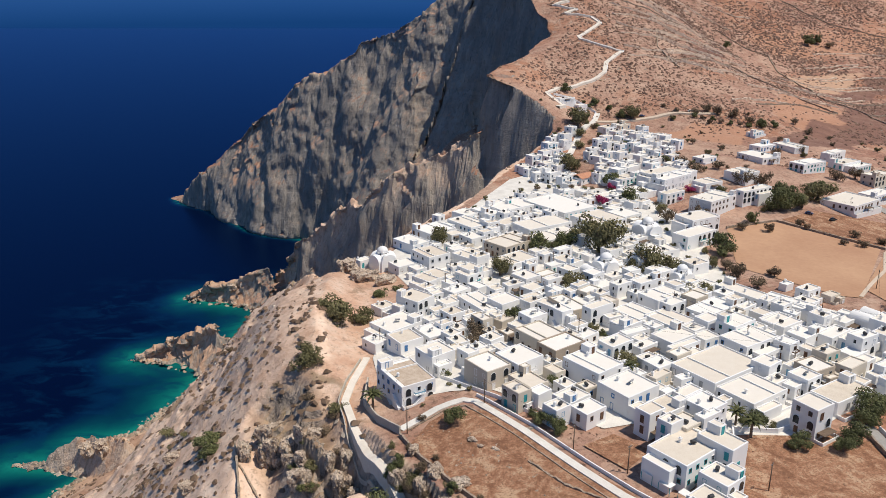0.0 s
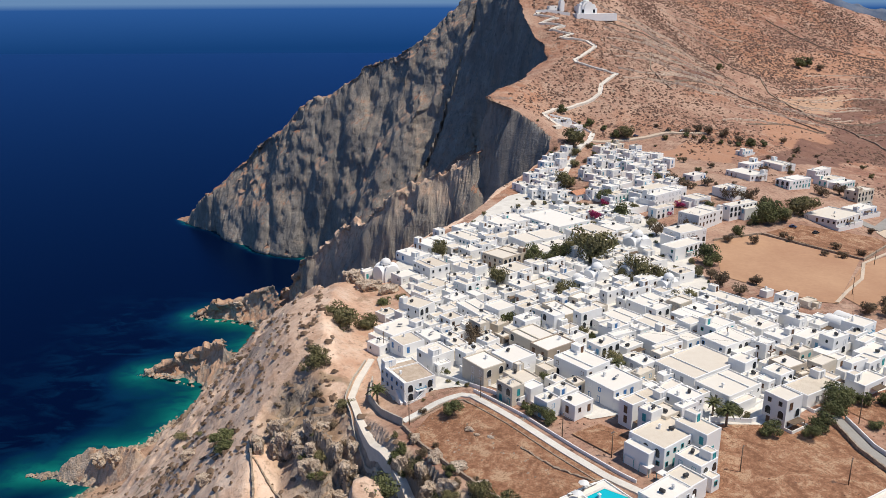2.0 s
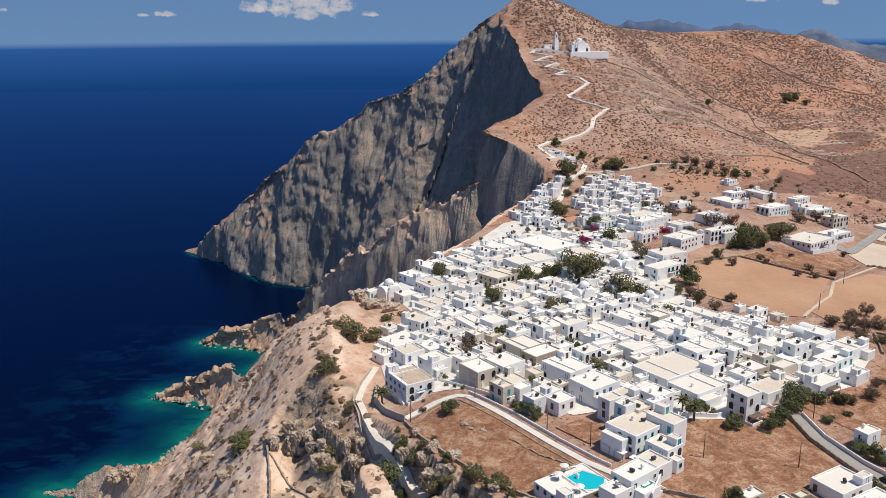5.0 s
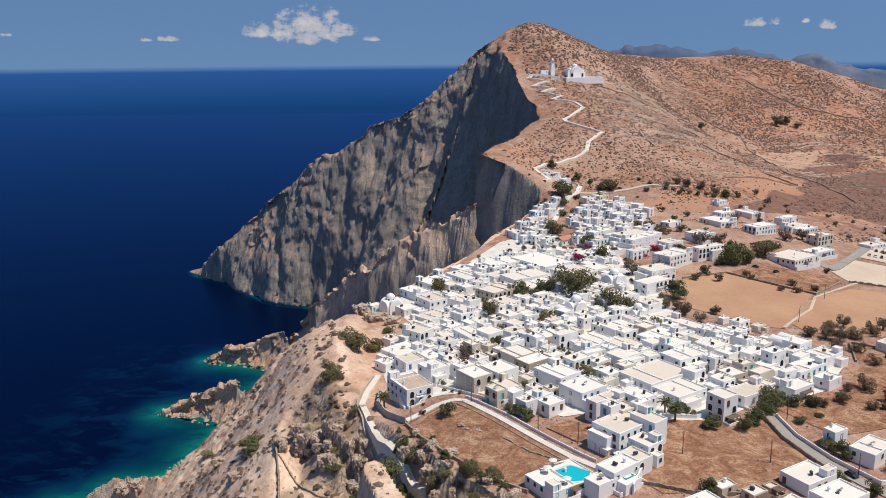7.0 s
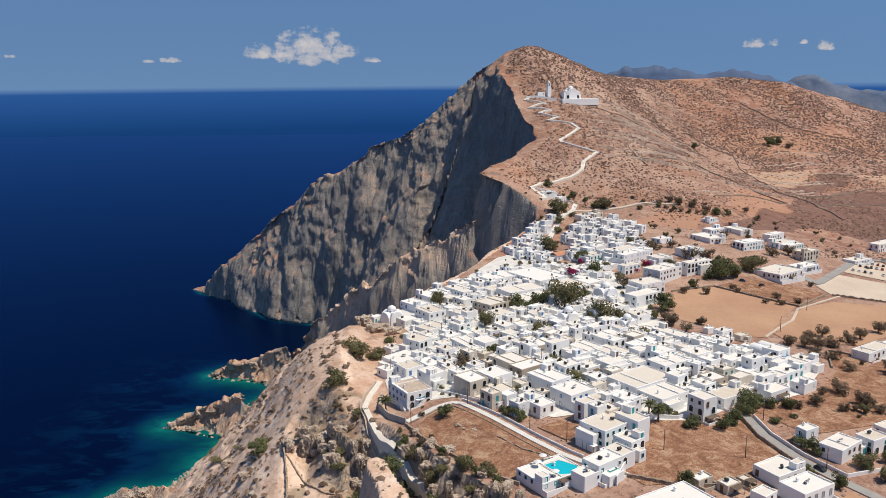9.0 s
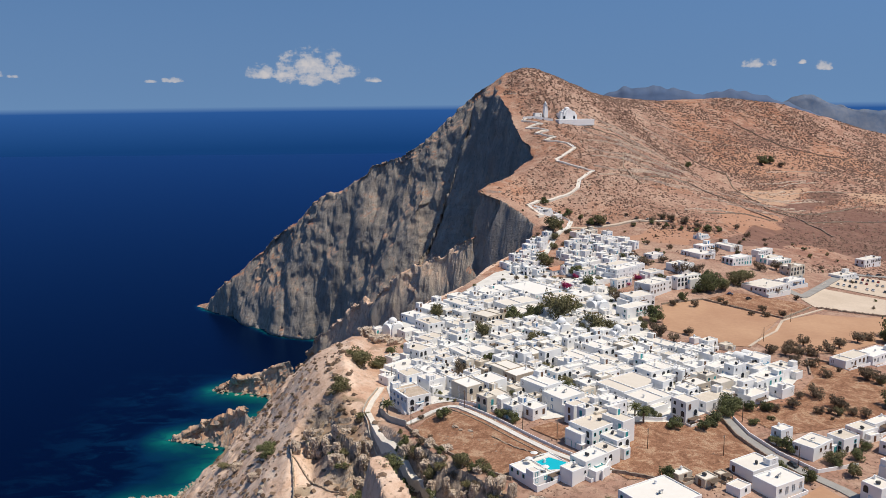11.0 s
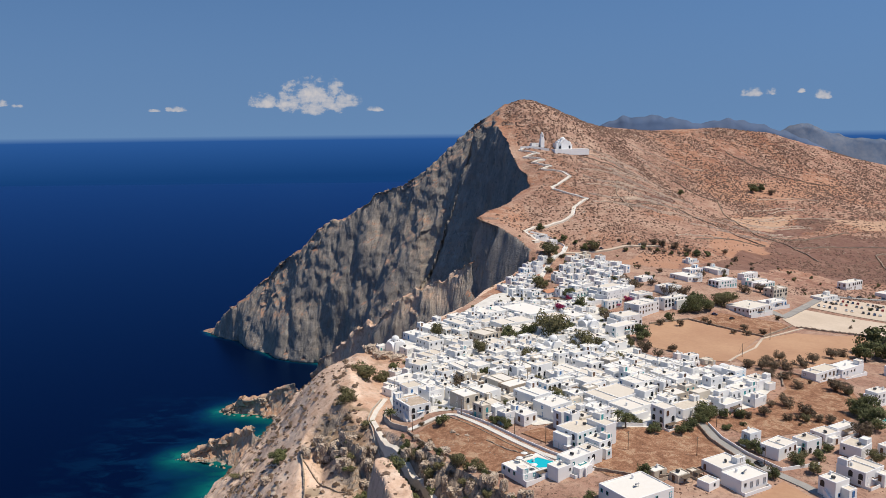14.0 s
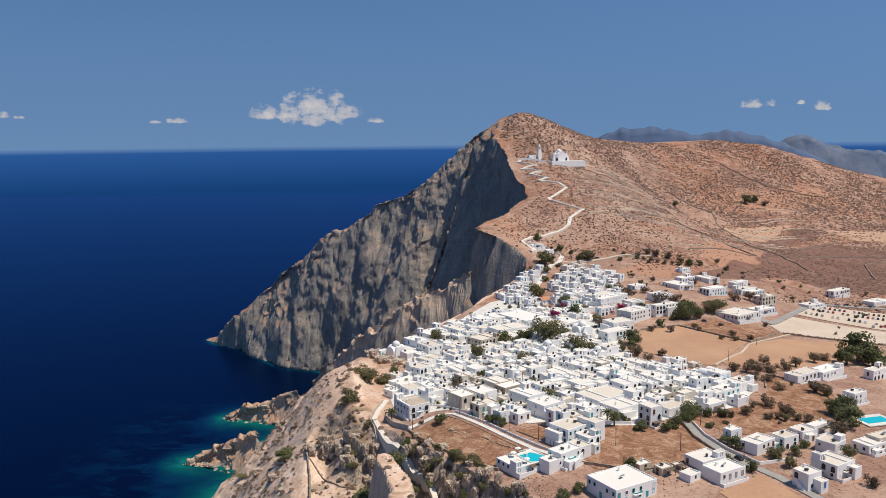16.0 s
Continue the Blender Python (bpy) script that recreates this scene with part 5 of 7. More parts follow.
def house(x, y, w, d, rot, h, seed, wallmat=None, trim=None, group=""):
    rg = random.Random(seed)
    c, s = math.cos(radians(rot)), math.sin(radians(rot))
    corners = [(x + a * w / 2 * c - b * d / 2 * s, y + a * w / 2 * s + b * d / 2 * c) for a in (-1, 1) for b in (-1, 1)]
    zs = heights(corners + [(x, y)])
    base = float(min(zs)) - 0.6
    top = float(zs[4]) + h
    H = top - base
    floors = 1 if h < 5.4 else 2 if h < 8.3 else 3
    if wallmat is None:
        k = rg.random()
        wallmat = PLASTER if k < 0.92 else CREAM if k < 0.98 else STONE
    if trim is None:
        trim = rg.choice([0, 1, 2, 3, 3, 4, 4, 5, 5, 5, 3])
    kind = {PLASTER: "whitewashed", CREAM: "cream-rendered", STONE: "bare stone"}[wallmat]
    size = ["one-storey", "two-storey", "three-storey"][floors - 1]
    small = w * d < 46 and floors == 1
    what = "cottage" if small else "house"
    o = thing(what, pose(x, y, base, 0, 0, rot), f"{'small ' if small else ''}{size} {kind} cubic {what}, flat roof, {TRIM_NAMES[trim]} joinery", what, group or ("cottages of the village" if small else "houses of the village"))
    piece("wall", shell(w, d, H, wallmat, rg), o)
    piece("roof", boxes("roof", ROOFING, (0, 0, H - 0.55, w - 0.6, d - 0.6, 0.25)), o)
    openings(o, w, d, H, floors, trim, rg, h > 5.4, float(zs[4]) - base, y > 262)
    if floors > 1 and rg.random() < 0.4:
        balcony(o, w, d, H - 0.45 - 3.1, trim)
    if rg.random() < 0.3:
        courtyard(o, w, d, float(zs[4]) - base, rg.uniform(1.4, 2.8), wallmat)
    if rg.random() < 0.42 and w > 5 and y < 470:
        # a lower wing, stepped down towards the lane
        aw, ad, ah = w * rg.uniform(0.35, 0.6), rg.uniform(2.2, 3.6), max(H - rg.uniform(1.0, 3.0), float(zs[4]) - base + 2.4)
        wing = shell(aw, ad, ah, wallmat, rg, "wing", rg.choice((0.15, 0.5, 0.9)))
        bm = bmesh.new()
        bm.from_mesh(wing)
        q = [bm.verts.new((a * (aw / 2 - 0.3), b * (ad / 2 - 0.3), ah - 0.35)) for a, b in ((-1, -1), (1, -1), (1, 1), (-1, 1))]
        bm.faces.new(q).material_index = 1
        bm.to_mesh(wing)
        bm.free()
        wing.materials.append(ROOFING)
        o_w = piece("wing", wing, o, pose((w - aw) / 2 * rg.uniform(-1, 1), -d / 2 - ad / 2 + 0.1, 0) if rg.random() < 0.6 else pose(-w / 2 - ad / 2 + 0.1, (d - aw) / 2 * rg.uniform(-1, 1), 0, 0, 0, 90))
        piece("door" if rg.random() < 0.5 else "window", DOOR[trim] if rg.random() < 0.5 else GLAZED[trim], o_w, pose(0, -ad / 2 - 0.08, ah - 1.75) if rg.random() < 0.7 else pose(-aw / 2 - 0.08, 0, ah - 1.75, 0, 0, -90))
    if rg.random() < 0.5:
        piece("chimney", CHIMNEY, o, pose(rg.uniform(-0.36, 0.36) * w, rg.uniform(-0.2, 0.4) * d, H - 0.5))
    if w * d > 55 and rg.random() < 0.5:
        a, b = rg.uniform(2.4, min(4.5, w * 0.45)), rg.uniform(2.2, min(4.0, d * 0.45))
        r = piece("roof_room", shell(a, b, 2.5, wallmat, rg, "roof_room", 0.25), o, pose((w / 2 - a / 2 - 0.2) * rg.choice((-1, 1)), (d / 2 - b / 2 - 0.2) * rg.choice((-1, 1)), H - 0.45))
        piece("roof", boxes("roof", ROOFING, (0, 0, 2.2, a - 0.5, b - 0.5, 0.2)), r)
        piece("door", DOOR[trim], r, pose(0, -b / 2 - 0.05, 1.1))
    if w * d > 90 and rg.random() < 0.6:
        # a party wall that divides the roof
        piece("roof_wall", boxes("roof_wall", wallmat, (rg.uniform(-0.2, 0.2) * w, 0, H - 0.25, 0.3, d - 0.7, 0.55)), o)
    if floors == 2 and rg.random() < 0.35:
        n = int(min(10, (d - 0.6) / 0.36))
        prof = [(0, 0)] + [q for i in range(n) for q in ((i * 0.36, H - h + (i + 1) * 0.33), ((i + 1) * 0.36, H - h + (i + 1) * 0.33))] + [(n * 0.36, 0)]
        piece("outside_stair", prism("outside_stair", wallmat, prof, 0.0, 1.1), o, pose(-w / 2 - 0.01, -d / 2 + 0.3, 0, 0, 0, 90))
    elif rg.random() < 0.16:
        # a lean-to terrace with posts and a reed roof
        g = min(w * 0.7, 5.0)
        q = piece("pergola", boxes("pergola", WOOD, (-g / 2, -d / 2 - 2.2, 1.2 + H - h, 0.12, 0.12, 2.6), (g / 2, -d / 2 - 2.2, 1.2 + H - h, 0.12, 0.12, 2.6), (0, -d / 2 - 1.15, 2.5 + H - h, g + 0.4, 2.4, 0.10)), o)
        q["label"] = "wooden pergola with reed shade"
    if abs(x + 11.4) < 0.2 and abs(y - 218.6) < 0.2:
        # the first villa: worn tan roof, arches towards the lane, a stair with a landing
        piece("roof_deck", boxes("roof_deck", TAN_DECK, (0.6, -0.4, H - 0.36, w - 2.2, d - 2.6, 0.12)), o, label="worn tan roof deck")
        piece("roof_wall", boxes("roof_wall", wallmat, (0, d * 0.18, H - 0.2, w - 0.7, 0.3, 0.7)), o)
        for u, z in ((-3.6, H - 3.0), (3.6, H - 3.0), (-3.6, H - 6.0), (0.4, H - 6.0), (3.9, H - 6.0)):
            a = piece("archway", ARCH_FRAME[5], o, pose(u, -d / 2 - 0.10, z + 0.6))
            piece("opening", ARCH, a, pose(0, -0.05, 0), "dark arched opening")
        n = 11
        prof = [(0, 0)] + [q for i in range(n) for q in ((i * 0.34, H - h + (i + 1) * 0.29), ((i + 1) * 0.34, H - h + (i + 1) * 0.29))] + [(n * 0.34, 0)]
        piece("outside_stair", prism("outside_stair", wallmat, prof, 0.0, 1.2), o, pose(-2.6, -d / 2 - 1.4, 0, 0, 0, 0))
        balcony(o, w, d, H - 3.5, 1)
    return o, H


def extruded(name, mat, outline, z0, z1):
    """An outline in plan, drawn upwards."""
    n = len(outline)
    v = [(x, y, z0) for x, y in outline] + [(x, y, z1) for x, y in outline]
    f = [tuple(range(n))[::-1], tuple(range(n, 2 * n))] + [(i, (i + 1) % n, (i + 1) % n + n, i + n) for i in range(n)]
    return mesh_of(name, v, f, mat)


def balcony(o, w, d, z, trim):
    """A slab with a rail on the front wall."""
    g = min(w * 0.5, 3.6)
    b = piece("balcony", boxes("balcony", PLASTER, (0, -d / 2 - 0.6, z, g, 1.2, 0.18)), o)
    rail = extruded("rail", TRIMS[trim], [(-g / 2, 0), (-g / 2, -1.15), (g / 2, -1.15), (g / 2, 0), (g / 2 - 0.06, 0), (g / 2 - 0.06, -1.09), (-g / 2 + 0.06, -1.09), (-g / 2 + 0.06, 0)], 0.55, 1.0)
    piece("rail", rail, b, pose(0, -d / 2, z))


def courtyard(o, w, d, z, out, mat):
    """A low wall round a small yard before the front wall."""
    a, t = w / 2, 0.25
    piece("courtyard_wall", extruded("courtyard_wall", mat, [(-a, -d / 2), (-a, -d / 2 - out), (a, -d / 2 - out), (a, -d / 2), (a - t, -d / 2), (a - t, -d / 2 - out + t), (-a + t, -d / 2 - out + t), (-a + t, -d / 2)], 0, z + 1.0), o)


n_house = 0
TAKEN = []
for quarter, rows in HOUSES.items():
    for x, y, w, d, rot, h in rows:
        n_house += 1
        special = {1: (PLASTER, 0), 5: (CREAM, 2), 8: (PLASTER, 1), 41: (CREAM, 3), 42: (STONE, 3), 43: (STONE, 3), 44: (STONE, 3)}.get(n_house, (None, None))
        house(x, y, w, d, rot, h, n_house * 17 + 5, *special)
        TAKEN.append((x, y, w, d, rot))


def free(x, y, r):
    for a, b, w, d, rot in TAKEN:
        c, s = math.cos(radians(rot)), math.sin(radians(rot))
        u, v = (x - a) * c + (y - b) * s, -(x - a) * s + (y - b) * c
        if abs(u) < w / 2 + r and abs(v) < d / 2 + r:
            return False
    return True


# the small houses and sheds that fill the gaps of the old village
GREENS = [(t[0], t[1], t[2]) for rows in TREES.values() for t in rows]
rg = random.Random(11)
core = [(-20, 250), (12, 222), (50, 200), (96, 200), (130, 207), (147, 215), (162, 238), (152, 258), (128, 264), (98, 300), (100, 380), (110, 420), (80, 440), (50, 430), (10, 395), (-16, 350), (-10, 300)]
for k in range(2600):
    x, y = rg.uniform(-25, 165), rg.uniform(190, 445)
    w, d = rg.uniform(4, 8.5), rg.uniform(3.5, 7)
    if not inside(np.array([x]), np.array([y]), core)[0] or not free(x, y, 0.42 * min(w, d)):
        continue
    if any(math.hypot(x - a, y - b) < r * 0.8 + 1.5 for a, b, r in GREENS):
        continue
    n_house += 1
    house(x, y, w, d, rg.gauss(37, 3), rg.choice((3.4, 3.7, 4.0, 4.4, 6.0)), n_house * 17 + 5)
    TAKEN.append((x, y, w, d, 37))

# the houses of the upper village, close-packed on both sides of its street
UPPER_STREET = [(74, 470), (80, 500), (84, 522), (96, 556), (112, 591)]
for poly, tries, deep in (([(47, 486), (60, 514), (76, 545), (90, 554), (90, 531), (82, 516), (77, 480), (76, 452), (60, 460)], 500, 7.0),
                          ([(93, 508), (109, 546), (137, 582), (150, 556), (160, 532), (146, 495), (143, 455), (136, 424), (97, 450), (84, 446), (98, 483)], 520, 7.5)):
    for k in range(tries):
        x, y = rg.uniform(min(q[0] for q in poly), max(q[0] for q in poly)), rg.uniform(min(q[1] for q in poly), max(q[1] for q in poly))
        w, d = rg.uniform(5.5, 9.5), rg.uniform(4.5, deep)
        if not inside(np.array([x]), np.array([y]), poly)[0] or not free(x, y, 0.46 * min(w, d)) or segments(np.array([x]), np.array([y]), UPPER_STREET)[0][0] < 5:
            continue
        n_house += 1
        house(x, y, w, d, rg.gauss(40, 4), rg.choice((3.6, 4.2, 5.0, 6.2, 6.6)), n_house * 17 + 5, PLASTER, rg.choice((0, 1, 1, 2, 4, 5)))
        TAKEN.append((x, y, w, d, 40))

# ---- the hotel with the pool ----
for n, row in enumerate([(60.0, 170.5, 15.5, 11.5, 38, 7.6), (69.0, 171.0, 6.5, 10.0, 38, 9.2), (58.0, 178.5, 5.0, 4.5, 38, 10.2), (65.5, 160.0, 7.0, 8.0, 38, 6.6), (60.5, 152.5, 7.0, 8.0, 38, 5.6), (54.0, 146.5, 12.0, 7.2, 38, 6.2), (48.0, 141.0, 8.0, 6.0, 38, 5.0)]):
    house(*row, 900 + n, PLASTER, 2, "buildings of the hotel")
    TAKEN.append(row[:5])
deck, DH = house(37.5, 147.4, 18.0, 13.0, 33, 2.9, 951, PLASTER, 2, "buildings of the hotel")
deck["label"], deck["category"] = "white hotel terrace building with turquoise windows below", "terrace"
dz = deck.location.z + DH - 0.40
low_wall("hotel_wall", [(77, 185), (73, 172), (67.5, 160), (61, 147), (57, 139)], PLASTER, 3.4, 0.5, "tall white boundary wall along the hotel", ragged=0.02)


def canopy(x, y, z, rot):
    o = thing("porch", pose(x, y, z, 0, 0, rot), "white canvas porch on turquoise posts before the hotel", "porch", "porches of the hotel")
    piece("awning", boxes("awning", CANVAS, (0, 0, 2.5, 3.4, 2.4, 0.08)), o)
    for a in (-1.6, 1.6):
        piece("post", boxes("post", TRIMS[2], (a, -1.1, 1.25, 0.12, 0.12, 2.5)), o)
    return o


for x, y in ((50.5, 166.5), (53.5, 162.0), (57.0, 157.8)):
    canopy(x, y, ground_z(x, y) + 0.2, -52)
pool_outline = [(35.6, 150.0), (40.9, 153.6), (46.4, 149.6), (45.0, 144.4), (39.8, 143.8)]
basin = thing("swimming_pool", pose(0, 0, dz), "turquoise swimming pool with a pale rim on the terrace", "pool")
piece("water", mesh_of("water", [(x, y, 0.10) for x, y in pool_outline], [range(5)], POOL), basin)
cx, cy = 42.0, 148.6
rimv = [(cx + (x - cx) * 1.0, cy + (y - cy) * 1.0, 0.16) for x, y in pool_outline] + [(cx + (x - cx) * 1.16, cy + (y - cy) * 1.16, 0.16) for x, y in pool_outline] + [(cx + (x - cx) * 1.16, cy + (y - cy) * 1.16, -0.2) for x, y in pool_outline]
piece("rim", mesh_of("rim", rimv, [q for i in range(5) for q in ((i, (i + 1) % 5, 5 + (i + 1) % 5, 5 + i), (5 + i, 5 + (i + 1) % 5, 10 + (i + 1) % 5, 10 + i))], PAVING), basin)


def lounger(m):
    o = thing("sun_lounger", m, "pale sun lounger on dark wooden legs by the pool", "lounger", "loungers by the pool")
    piece("mattress", boxes("mattress", CANVAS, (0, 0.3, 0.38, 0.65, 1.3, 0.1)), o)
    piece("backrest", boxes("backrest", CANVAS, (0, 0, 0, 0.65, 0.7, 0.1)), o, pose(0, -0.62, 0.55, -32, 0, 0))
    piece("frame", boxes("frame", WOOD, (0, 0, 0.28, 0.7, 1.9, 0.08)), o)
    for a in (-0.3, 0.3):
        for b in (-0.8, 0.8):
            piece("leg", boxes("leg", WOOD, (a, b, 0.12, 0.07, 0.07, 0.26)), o)
    return o


first = lounger(pose(32.0, 151.2, dz + 0.02, 0, 0, -57))
for i in range(1, 7):
    copy_thing(first, pose(32.0 + i * 1.05, 151.2 + i * 0.68, dz + 0.02, 0, 0, -57))
for i in range(3):
    copy_thing(first, pose(34.4 + i * 1.2, 144.2 + i * 0.5 - i * 1.1, dz + 0.02, 0, 0, 33))


def parasol(m):
    o = thing("parasol", m, "closed-weave white parasol on a pole", "parasol", "parasols of the hotel")
    piece("pole", lathe("pole", WOOD, [(0.04, 0), (0.04, 2.4)], 6), o)
    piece("canopy", lathe("canopy", CANVAS, [(1.4, 2.0), (0.7, 2.35), (0.05, 2.55)], 8, False), o)
    return o


p0 = parasol(pose(33.4, 149.0, dz))
for a, b in ((35.6, 153.4), (38.3, 142.6)):
    copy_thing(p0, pose(a, b, dz))
# the second pool, beside the farms
pool2 = thing("swimming_pool", pose(206, 197, ground_z(206, 197) + 0.5, 0, 0, 15), "large turquoise pool of a hillside hotel", "pool")
piece("water", boxes("water", POOL, (0, 0, 0.05, 13, 7, 0.1)), pool2)
piece("rim", boxes("rim", PAVING, (0, -5, -0.1, 17, 3, 0.4), (0, 5, -0.1, 17, 3, 0.4), (-7.5, 0, -0.1, 2, 7, 0.4), (7.5, 0, -0.1, 2, 7, 0.4)), pool2)


# stone sheds by the plot
for n, row in enumerate(((84, 140.5, 6.5, 4.2, 30, 2.7), (91.5, 137.0, 6.0, 4.5, 32, 3.0), (97.5, 140.5, 4.0, 3.2, 30, 2.5))):
    house(*row, 985 + n, STONE if n != 1 else CREAM, 3)
    TAKEN.append(row[:5])
# two tall plain blocks behind the hotel
for n, row in enumerate(((60.5, 190.5, 8.5, 7.5, 36, 7.4), (70.5, 189.5, 8.0, 8.5, 36, 8.8))):
    house(*row, 980 + n, PLASTER, 5)
    TAKEN.append(row[:5])

# ---- churches ----
DOME = [(1.0, 0)] + [(math.cos(radians(a)), math.sin(radians(a))) for a in (15, 30, 45, 60, 75)] + [(0.08, 1.0), (0.06, 1.1)]


def vault(w, d, h, name="vault"):
    prof = [(w / 2 * math.cos(radians(a)), h + w * 0.42 * math.sin(radians(a))) for a in range(0, 181, 15)]
    return prism(name, PLASTER, [(w / 2, 0)] + prof + [(-w / 2, 0)][:1], -d / 2, d / 2)


def belfry(parent, m, tall=3.0):
    b = piece("belfry", boxes("belfry", PLASTER, (0, 0, tall * 0.25, 1.6, 0.6, tall * 0.5), (-0.6, 0, tall * 0.68, 0.4, 0.6, tall * 0.36), (0.6, 0, tall * 0.68, 0.4, 0.6, tall * 0.36), (0, 0, tall * 0.92, 1.7, 0.65, 0.3), (0, 0, tall * 1.05, 0.8, 0.6, 0.4)), parent, m)
    piece("bell", lathe("bell", METAL, [(0.3, 0), (0.22, 0.2), (0.14, 0.45), (0.03, 0.5)], 8), b, pose(0, 0, tall * 0.56))
    piece("cross", boxes("cross", PLASTER, (0, 0, tall * 1.05 + 0.55, 0.1, 0.1, 0.9), (0, 0, tall * 1.05 + 0.65, 0.5, 0.1, 0.1)), b)


def church(x, y, rot, w, d, h, dome, naves=1, bell=True, lift=0.0):
    base = min(heights([(x - w / 2, y - d / 2), (x + w / 2, y + d / 2), (x, y)])) - 0.5
    o = thing("church", pose(x, y, base, 0, 0, rot), "whitewashed village church with a rounded roof" + (" and dome" if dome else " and twin barrel vaults" if naves > 1 else ""), "church", "churches of the village")
    H = h + 0.5 + lift
    for n in range(naves):
        u = (n - (naves - 1) / 2) * w / naves
        piece("nave", vault(w / naves, d, H), o, pose(u, 0, 0))
        q = piece("door", DOOR[3], o, pose(u, -d / 2 - 0.05, 1.6))
        piece("window", FRAME[5], o, pose(u, -d / 2 - 0.05, H * 0.8))
    for e in (-1, 1):
        t = piece("window", FRAME[0], o, pose(e * (w / 2 + 0.04), 0, H * 0.55, 0, 0, 90 * e))
        piece("pane", PANE, t)
    piece("apse", lathe("apse", PLASTER, [(w * 0.3, 0), (w * 0.3, H * 0.7), (w * 0.22, H * 0.85), (w * 0.1, H * 0.95), (0.02, H * 0.97)], 16), o, pose(0, d / 2, 0))
    if dome:
        piece("transept", vault(w * 0.9, w * 1.25, H, "transept"), o, pose(0, 0, 0, 0, 0, 90))
        dr = piece("drum", lathe("drum", PLASTER, [(dome, 0), (dome, 1.4), (dome * 1.06, 1.5), (dome * 1.06, 1.65), (dome * 0.98, 1.7)], 20), o, pose(0, 0, H + w * 0.30))
        piece("dome", lathe("dome", PLASTER, [(r * dome, z * dome * 0.9) for r, z in DOME], 20), dr, pose(0, 0, 1.65))
        piece("cross", boxes("cross", METAL, (0, 0, 0.5, 0.1, 0.1, 1.0), (0, 0, 0.6, 0.5, 0.1, 0.1)), dr, pose(0, 0, 1.65 + dome * 0.95))
        for a in range(0, 360, 60):
            piece("window", ARCH, dr, pose(0, 0, 0, 0, 0, a) @ pose(0, -dome - 0.02, 0.75) @ Matrix.Diagonal((0.35, 1, 0.45, 1)))
    if bell:
        belfry(o, pose(-w * 0.3, -d / 2 + 0.4, H + 0.2))
    TAKEN.append((x, y, w, d, rot))
    return o


church(-27, 337, 42, 8, 9, 4.2, 2.5)
church(67, 309, 30, 7, 9, 4.5, 2.5)
church(60, 306, 30, 5, 7, 3.6, 0, 1, False)
church(84, 317, 30, 7, 8, 4.0, 2.6)
church(95, 297, 32, 6, 8, 3.6, 2.1)
church(96, 358, 30, 8, 12, 4.5, 2.6)
church(148, 254, 30, 11, 9, 3.8, 0, 2, True)

# the chapel high on the hillside: walled yard, domed church, bell tower
cz = ground_z(150, 812)
chapel = thing("hill_chapel", pose(141, 808, cz - 1.5, 0, 0, 22), "large whitewashed hillside chapel with dome and arched porch", "chapel")
piece("terrace", boxes("terrace", PLASTER, (6, -6, -1.0, 46, 13, 7.0)), chapel)
body = piece("body", boxes("body", PLASTER, (0, 0, 6.5, 14, 11, 10.0), (0, 0, 12.1, 9, 9, 1.4), (8.6, 0, 4.6, 3.6, 10, 6.2), (-8.6, 0, 5.6, 3.6, 9, 8.2), (-4.4, -5.7, 6.0, 1.2, 1.0, 9.0), (4.4, -5.7, 6.0, 1.2, 1.0, 9.0)), chapel)
for u in (-6.2, 0, 6.2):
    o = piece("archway", ARCH_FRAME[5], body, pose(u, -5.55, 4.6) @ Matrix.Diagonal((1.7, 1, 1.5, 1)))
    piece("opening", ARCH, o, pose(0, -0.03, 0), "dark arched opening")
piece("vault", vault(8, 12.5, 10.5), chapel)
drum = piece("drum", lathe("drum", PLASTER, [(3.3, 0), (3.3, 1.2), (3.5, 1.3), (3.2, 1.4)], 20), chapel, pose(0, 0, 12.6))
piece("dome", lathe("dome", PLASTER, [(r * 3.2, z * 2.4) for r, z in DOME], 20), drum, pose(0, 0, 1.35))
for e in (-8, 8):
    q = piece("side_turret", lathe("side_turret", PLASTER, [(1.6, 0), (1.6, 1.6), (1.2, 2.5), (0.1, 3.0)], 12), chapel, pose(e, -3, 9.2 if e < 0 else 7.4))
tower = thing("bell_tower", pose(116, 801, ground_z(116, 801) - 1, 0, 0, 22), "slender whitewashed bell tower beside the chapel", "tower")
piece("shaft", boxes("shaft", PLASTER, (0, 0, 4, 4.4, 4.4, 10), (0, 0, 10, 3.4, 3.4, 4), (-1.2, 0, 13, 0.7, 3.0, 3), (1.2, 0, 13, 0.7, 3.0, 3), (0, 0, 14.7, 3.2, 3.2, 0.5)), tower)
piece("cap", lathe("cap", PLASTER, [(1.5, 0), (1.2, 1.2), (0.5, 2.4), (0.05, 3.0)], 10), tower, pose(0, 0, 14.9))
piece("bell", lathe("bell", METAL, [(0.6, 0), (0.45, 0.4), (0.3, 0.9), (0.05, 1.0)], 8), tower, pose(0, 0, 12.4))
house(107, 800, 9, 5, 22, 3.4, 961, PLASTER, 5, "chapel outbuildings")
low_wall("chapel_wall", [(90, 792), (104, 794), (124, 795)], PLASTER, 2.6, 0.8, "whitewashed wall of the chapel yard", ragged=0.04)
house(92, 608, 14, 7, 30, 3.2, 962, PLASTER, 5, "cemetery buildings")
house(104, 606, 8, 6, 30, 4.0, 963, PLASTER, 5, "cemetery buildings")
low_wall("cemetery_wall", [(84, 612), (98, 618), (116, 606), (112, 596)], PLASTER, 1.6, 0.5, "whitewashed cemetery wall", ragged=0.04)

